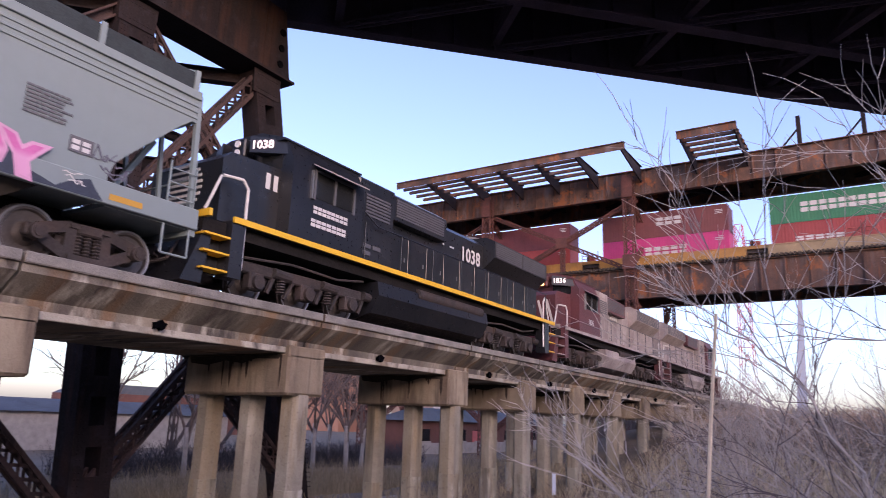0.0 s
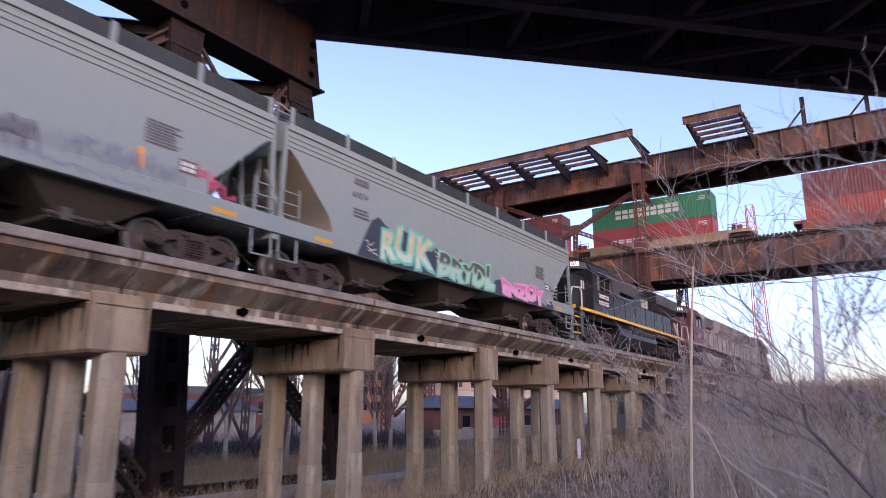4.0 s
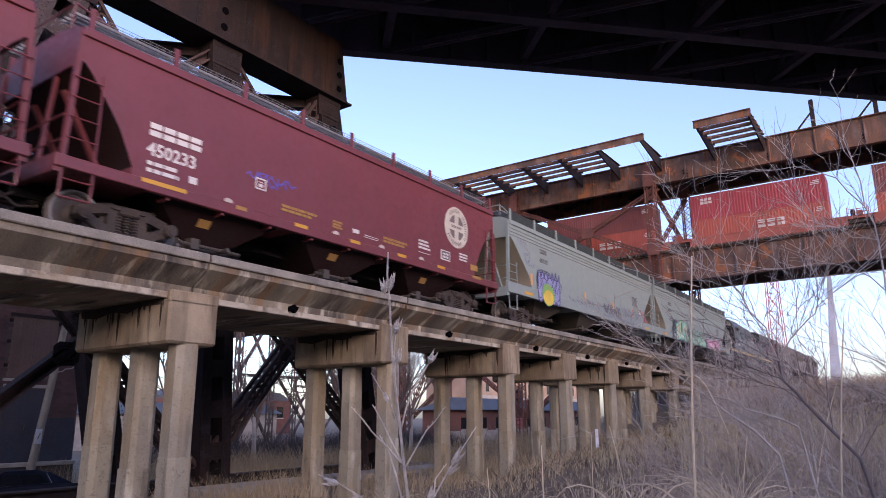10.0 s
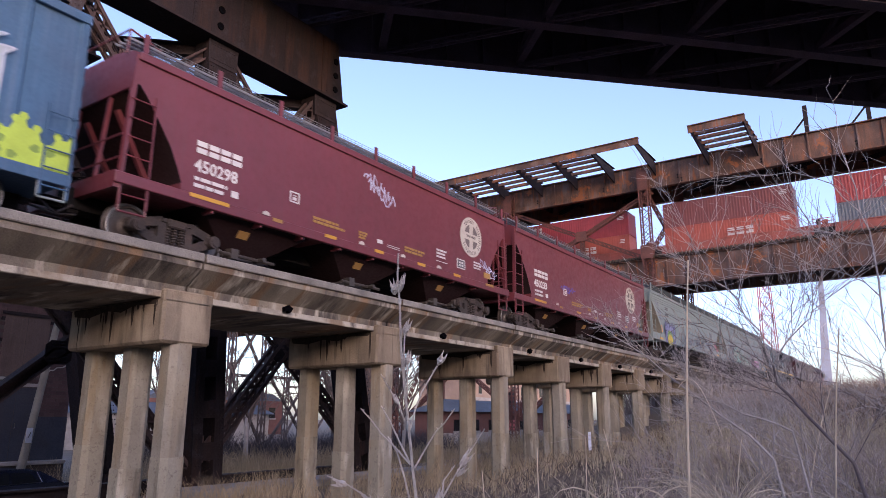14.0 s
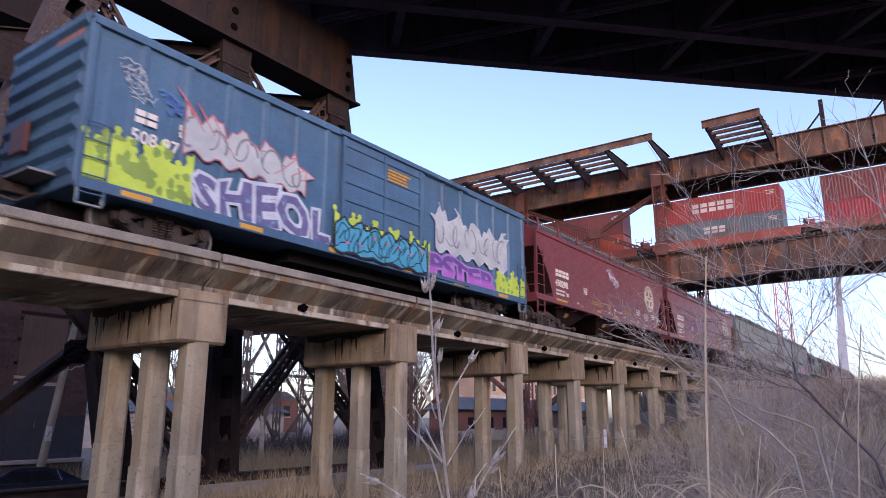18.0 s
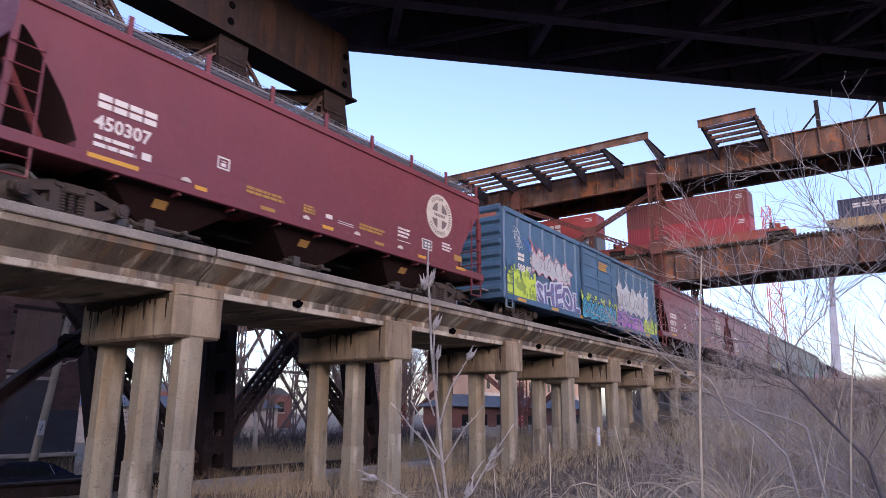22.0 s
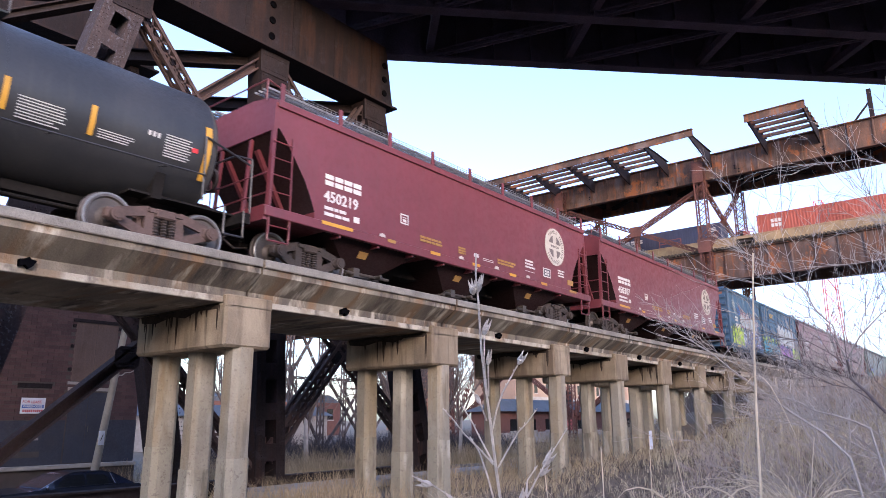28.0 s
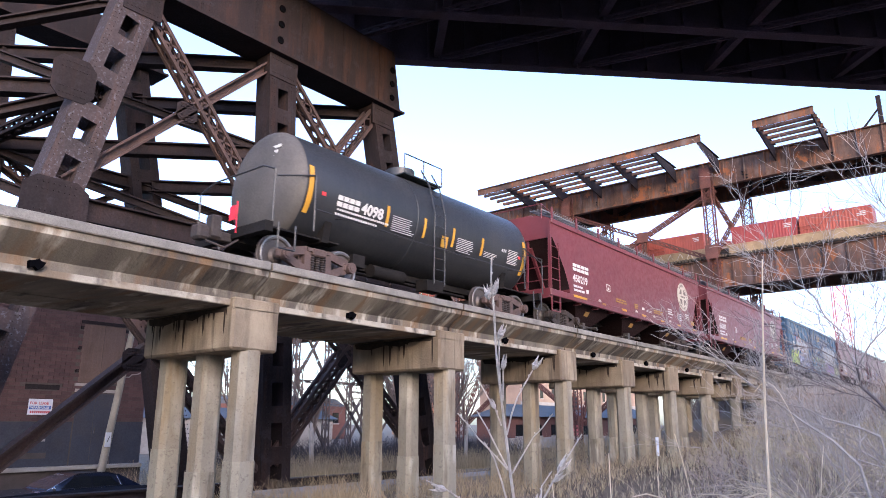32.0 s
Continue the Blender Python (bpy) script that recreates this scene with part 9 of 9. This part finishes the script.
        stalk(s, rnd, x, y, ground_z(x, y) - 0.05, rnd.uniform(0.6, 1.45), rnd.uniform(0.15, 0.6), 0.012, 3)
    tagged(part("tall_grass", s, STRAW, smooth=False), "tall dry straw grass in the yard", "grass", kind="stuff")
    # dark hedge and bare scrub in the yard
    s = Shape()
    for i in range(5200):
        x, y = rnd.uniform(26, 58), 37 + rnd.uniform(0, 5)
        stalk(s, rnd, x, y, -0.8, rnd.uniform(0.8, 2.3), rnd.uniform(0.2, 0.9), 0.022, 3)
    tagged(part("scrub", s, surface("dark_scrub_twigs", (0.075, 0.062, 0.068), 0.9, 0, 0.25, 0.4, 6, 0.0, island=0.6), smooth=False), "dark leafless scrub along the yard", "scrub", kind="stuff")
    s = Shape()
    for i in range(4200):
        x, y = rnd.uniform(58, 105), rnd.uniform(17, 42)
        if y > 0.36 * x:
            continue
        stalk(s, rnd, x, y, ground_z(x, y) - 0.1, rnd.uniform(3.0, 8.5), rnd.uniform(0.05, 0.3), 0.05, 3)
    tagged(part("far_thicket", s, TREE_BARK, smooth=False), "bare thicket of saplings far behind the trestle", "thicket", kind="stuff")
    # bare trees in the yard
    for k, (x, y, h) in enumerate(((34, 31, 7.5), (38.5, 33, 8.5), (43, 34, 8), (31, 36, 7), (44, 33.5, 7.5), (28, 40, 8), (46, 36.5, 8), (36, 36, 7), (41, 37, 8), (48, 40, 8))):
        t = thing("bare_tree", "leafless grey-brown tree in the yard behind the trestle", "tree", group="bare trees")
        r2 = random.Random(k + 70)
        tr = Shape().tube((x, y, -0.9), (x + r2.uniform(-0.3, 0.3), y, h * 0.3), 0.16, 8, 0.12, False)
        part("trunk", tr, BARK, t)
        s = Shape()
        for i in range(6):
            a = 6.283 * i / 6 + r2.random()
            twig(s, r2, (x, y, h * (0.16 + 0.03 * i)), (math.cos(a) * 0.55, math.sin(a) * 0.55, 1.0), h * r2.uniform(0.45, 0.65), 0.085, 3)
        part("crown", s, TREE_BARK, t)
    # bare shrubs near the viewer, spreading in front of the bank
    for k, (x, y, d, ln, r) in enumerate(SHRUBS + TALL_SHRUBS):
        t = thing("bare_shrub", "leafless shrub with arching thin grey branches", "shrub", group="bare shrubs")
        r2 = random.Random(k + 31)
        z = ground_z(x, y) - 0.05
        for i, dd in enumerate(d):
            s = Shape()
            twig(s, r2, (x + r2.uniform(-0.1, 0.1), y + r2.uniform(-0.1, 0.1), z), dd, ln * r2.uniform(0.8, 1.15), r * 0.55, 3 if ln > 1.4 else 2)
            part("branch", s, BARK, t)
    # two larger shrubs: bent limbs with twigs along them
    for k, group in enumerate((BOUGHS[:5], BOUGHS[5:])):
        t = thing("bare_sapling", ("leafless shrub with two low arching limbs" if k == 0 else "slender leafless sapling with spreading grey twigs"), "tree")
        r2 = random.Random(77 + k)
        for pts, r0, r1 in group:
            s = Shape()
            n = len(pts) - 1
            pts = [Vector(p) for p in pts]
            if pts[0].z < 2.0:
                pts[0].z = ground_z(pts[0].x, pts[0].y) - 0.1
            for i in range(n):
                ra, rb = r0 + (r1 - r0) * i / n, r0 + (r1 - r0) * (i + 1) / n
                mid = (pts[i] + pts[i + 1]) / 2 + Vector((0, r2.uniform(-0.03, 0.03), r2.uniform(-0.03, 0.03)))
                s.tube(pts[i], mid, ra, 7, (ra + rb) / 2, False).tube(mid, pts[i + 1], (ra + rb) / 2, 7, rb, False)
                d = (pts[i + 1] - pts[i]).normalized()
                for q in (mid, pts[i + 1]):
                    if q.z < 1.6:
                        continue
                    if r2.random() < 0.95:
                        side = Vector((r2.uniform(-0.5, 0.5), r2.uniform(-1, 1), r2.uniform(-0.4, 1)))
                        twig(s, r2, q, d * 0.8 + side * 0.8, r2.uniform(0.45, 1.1) * (0.6 if q.z > 3.4 or q.y > 1.7 else 1.0), 0.0042, 2 if q.z < 3.4 else 1)
            twig(s, r2, pts[-1], pts[-1] - pts[-2], 0.3 if pts[-1].y > 1.7 else 0.6, 0.0042, 1)
            part("limb", s, DARK_BARK if r0 > 0.015 else BARK, t)
    # pale upright stems and curled dead leaves
    for k, (x, y, h, lx, ly) in enumerate(STEMS):
        t = thing("dead_reed", "pale dead reed stem standing in the brush", "reed", group="dead reeds")
        z = ground_z(x, y) - 0.05
        s = Shape()
        p = Vector((x, y, z))
        r2 = random.Random(k)
        for i in range(7):
            q = Vector((x + lx * ((i + 1) / 7) ** 2, y + ly * ((i + 1) / 7) ** 2, z + h * (i + 1) / 7))
            rs = 0.015 if k == 0 else 0.009
            s.tube(p, q, rs * (1 - 0.08 * i), 6, rs * (1 - 0.08 * (i + 1)), False)
            p = q
        part("stem", s, PALE_STEM, t)
        if k % 3 != 2:
            f = Shape()
            zz = z + h * r2.uniform(0.45, 0.7)
            pts = [Vector((x, y, zz))]
            a = r2.uniform(0, 6.283)
            for i in range(1, 8):
                pts.append(Vector((x + 0.05 * i * math.cos(a), y + 0.05 * i * math.sin(a), zz + 0.12 * math.sin(i * 0.55) - 0.012 * i * i * 0.6)))
            for u, v in zip(pts, pts[1:]):
                f.bar(u, v, 0.018, 0.002)
            part("leaf", f, PALE_STEM, t, "curled dead leaf")
    s = Shape()
    for x, y, n, top in TUFTS:
        for i in range(n):
            bx, by = x + rnd.gauss(0, 0.07), y + rnd.gauss(0, 0.07)
            arch_blade(s, rnd, bx, by, ground_z(bx, by) - 0.03, top * rnd.uniform(0.8, 1.1), rnd.uniform(0.15, 0.6), 0.0034)
    tagged(part("curled_grass", s, PALE_STEM, smooth=False), "clumps of curled pale dead grass", "grass", kind="stuff")
    for x, y, top, reach, a in ((7.0, 1.72, 1.55, 0.42, -0.9), (7.0, 2.62, 1.52, 0.4, 2.4), (7.05, 2.5, 1.5, 0.35, -0.8), (7.0, 0.62, 1.55, 0.75, -1.6), (7.1, 1.95, 1.5, 0.3, 2.0)):
        t = thing("dead_grass_blade", "broad pale dead blade of grass arching over", "grass", group="dead blades")
        s = Shape()
        arch_blade(s, rnd, x, y, ground_z(x, y) - 0.03, top * 1.1, reach + 0.25, 0.011, a)
        part("blade", s, PALE_STEM, t)


def build_weed():
    """The budded weed that stands close to the viewer."""
    t = thing("budded_weed", "pale dead weed with thin forking stems and split seed husks", "weed")
    wr = random.Random(4)

    def stem(pts, r0, r1, parent):
        s = Shape()
        n = len(pts) - 1
        for i in range(n):
            s.tube(pts[i], pts[i + 1], 0.5 * (r0 + (r1 - r0) * i / n), 8, 0.5 * (r0 + (r1 - r0) * (i + 1) / n), False)
            for f in (0.25, 0.75):
                if pts[i].z > 1.8:
                    c = pts[i].lerp(pts[i + 1], f)
                    side = Vector((wr.uniform(-1, 1), wr.uniform(-1, 1), 1.2)).normalized()
                    s.tube(c, c + side * 0.0045, 0.0013, 6, 0.0009, False)
        return part("stem", s, BUD_STEM, parent)
    def bud(p, d, ln, r, parent):
        """A dry seed husk: a wrinkled body split into pointed scales."""
        s = Shape()
        d = Vector(d).normalized()
        p = Vector(p)
        u = d.orthogonal().normalized()
        v = d.cross(u)
        rr, n = (0.25, 0.75, 1.0, 0.8, 0.45), 9
        rows = []
        for i, k in enumerate(rr):
            c = p + d * ln * 0.17 * i
            rows.append([c + (u * math.cos(a) + v * math.sin(a)) * r * 0.8 * k * wr.uniform(0.72, 1.1) for a in (6.283 * q / n for q in range(n))])
        vs = [tuple(q) for row in rows for q in row]
        fs = [(n * i + q, n * i + (q + 1) % n, n * (i + 1) + (q + 1) % n, n * (i + 1) + q) for i in range(len(rr) - 1) for q in range(n)]
        s.add(vs, fs)
        husk = part("seed_husk", s, BUD_STEM, parent, "dry pale split seed husk", smooth=False)
        for q in range(3):
            a = 2.094 * q + wr.uniform(-0.4, 0.4)
            o = (u * math.cos(a) + v * math.sin(a)) * r
            c = p + d * ln * 0.5 + o * 0.55
            scale = Shape().tube(c, c + d * ln * wr.uniform(0.42, 0.62) + o * wr.uniform(-0.2, 0.4), r * 0.36, 5, r * 0.03, False)
            part("husk_scale", scale, BUD_STEM, husk, smooth=False)
    for pts, r0, r1 in WEED_STEMS:
        m = stem([Vector(p) for p in pts], r0, r1, t)
    for p, d, ln, r in WEED_BUDS:
        bud(p, d, ln, r, t)

build_ground()
build_trestle()
build_tower()
build_overhead()
build_far_bridge()
build_train()
build_container_train()
build_warehouse()
build_coupe()
build_distance()
build_plants()
build_weed()


def motions():
    """Keys the freight train, its turning wheelsets and the container train."""
    for car, x in MOVERS:
        walk(car, [(0.5 * i, pose(x + run(0.5 * i), MID, RAIL_TOP)) for i in range(65)])
    for ws, x in ROLLERS:
        walk(ws, [(i / 8, pose(x, 0, WR, 0, math.degrees(run(i / 8) / WR), 0)) for i in range(257)])
    for car, y, z in BOX_MOVERS:
        walk(car, [(2.0 * i, pose(BX + 2.7, y + 4.6 * 2.0 * i, 18.6 + z)) for i in range(17)])


motions()
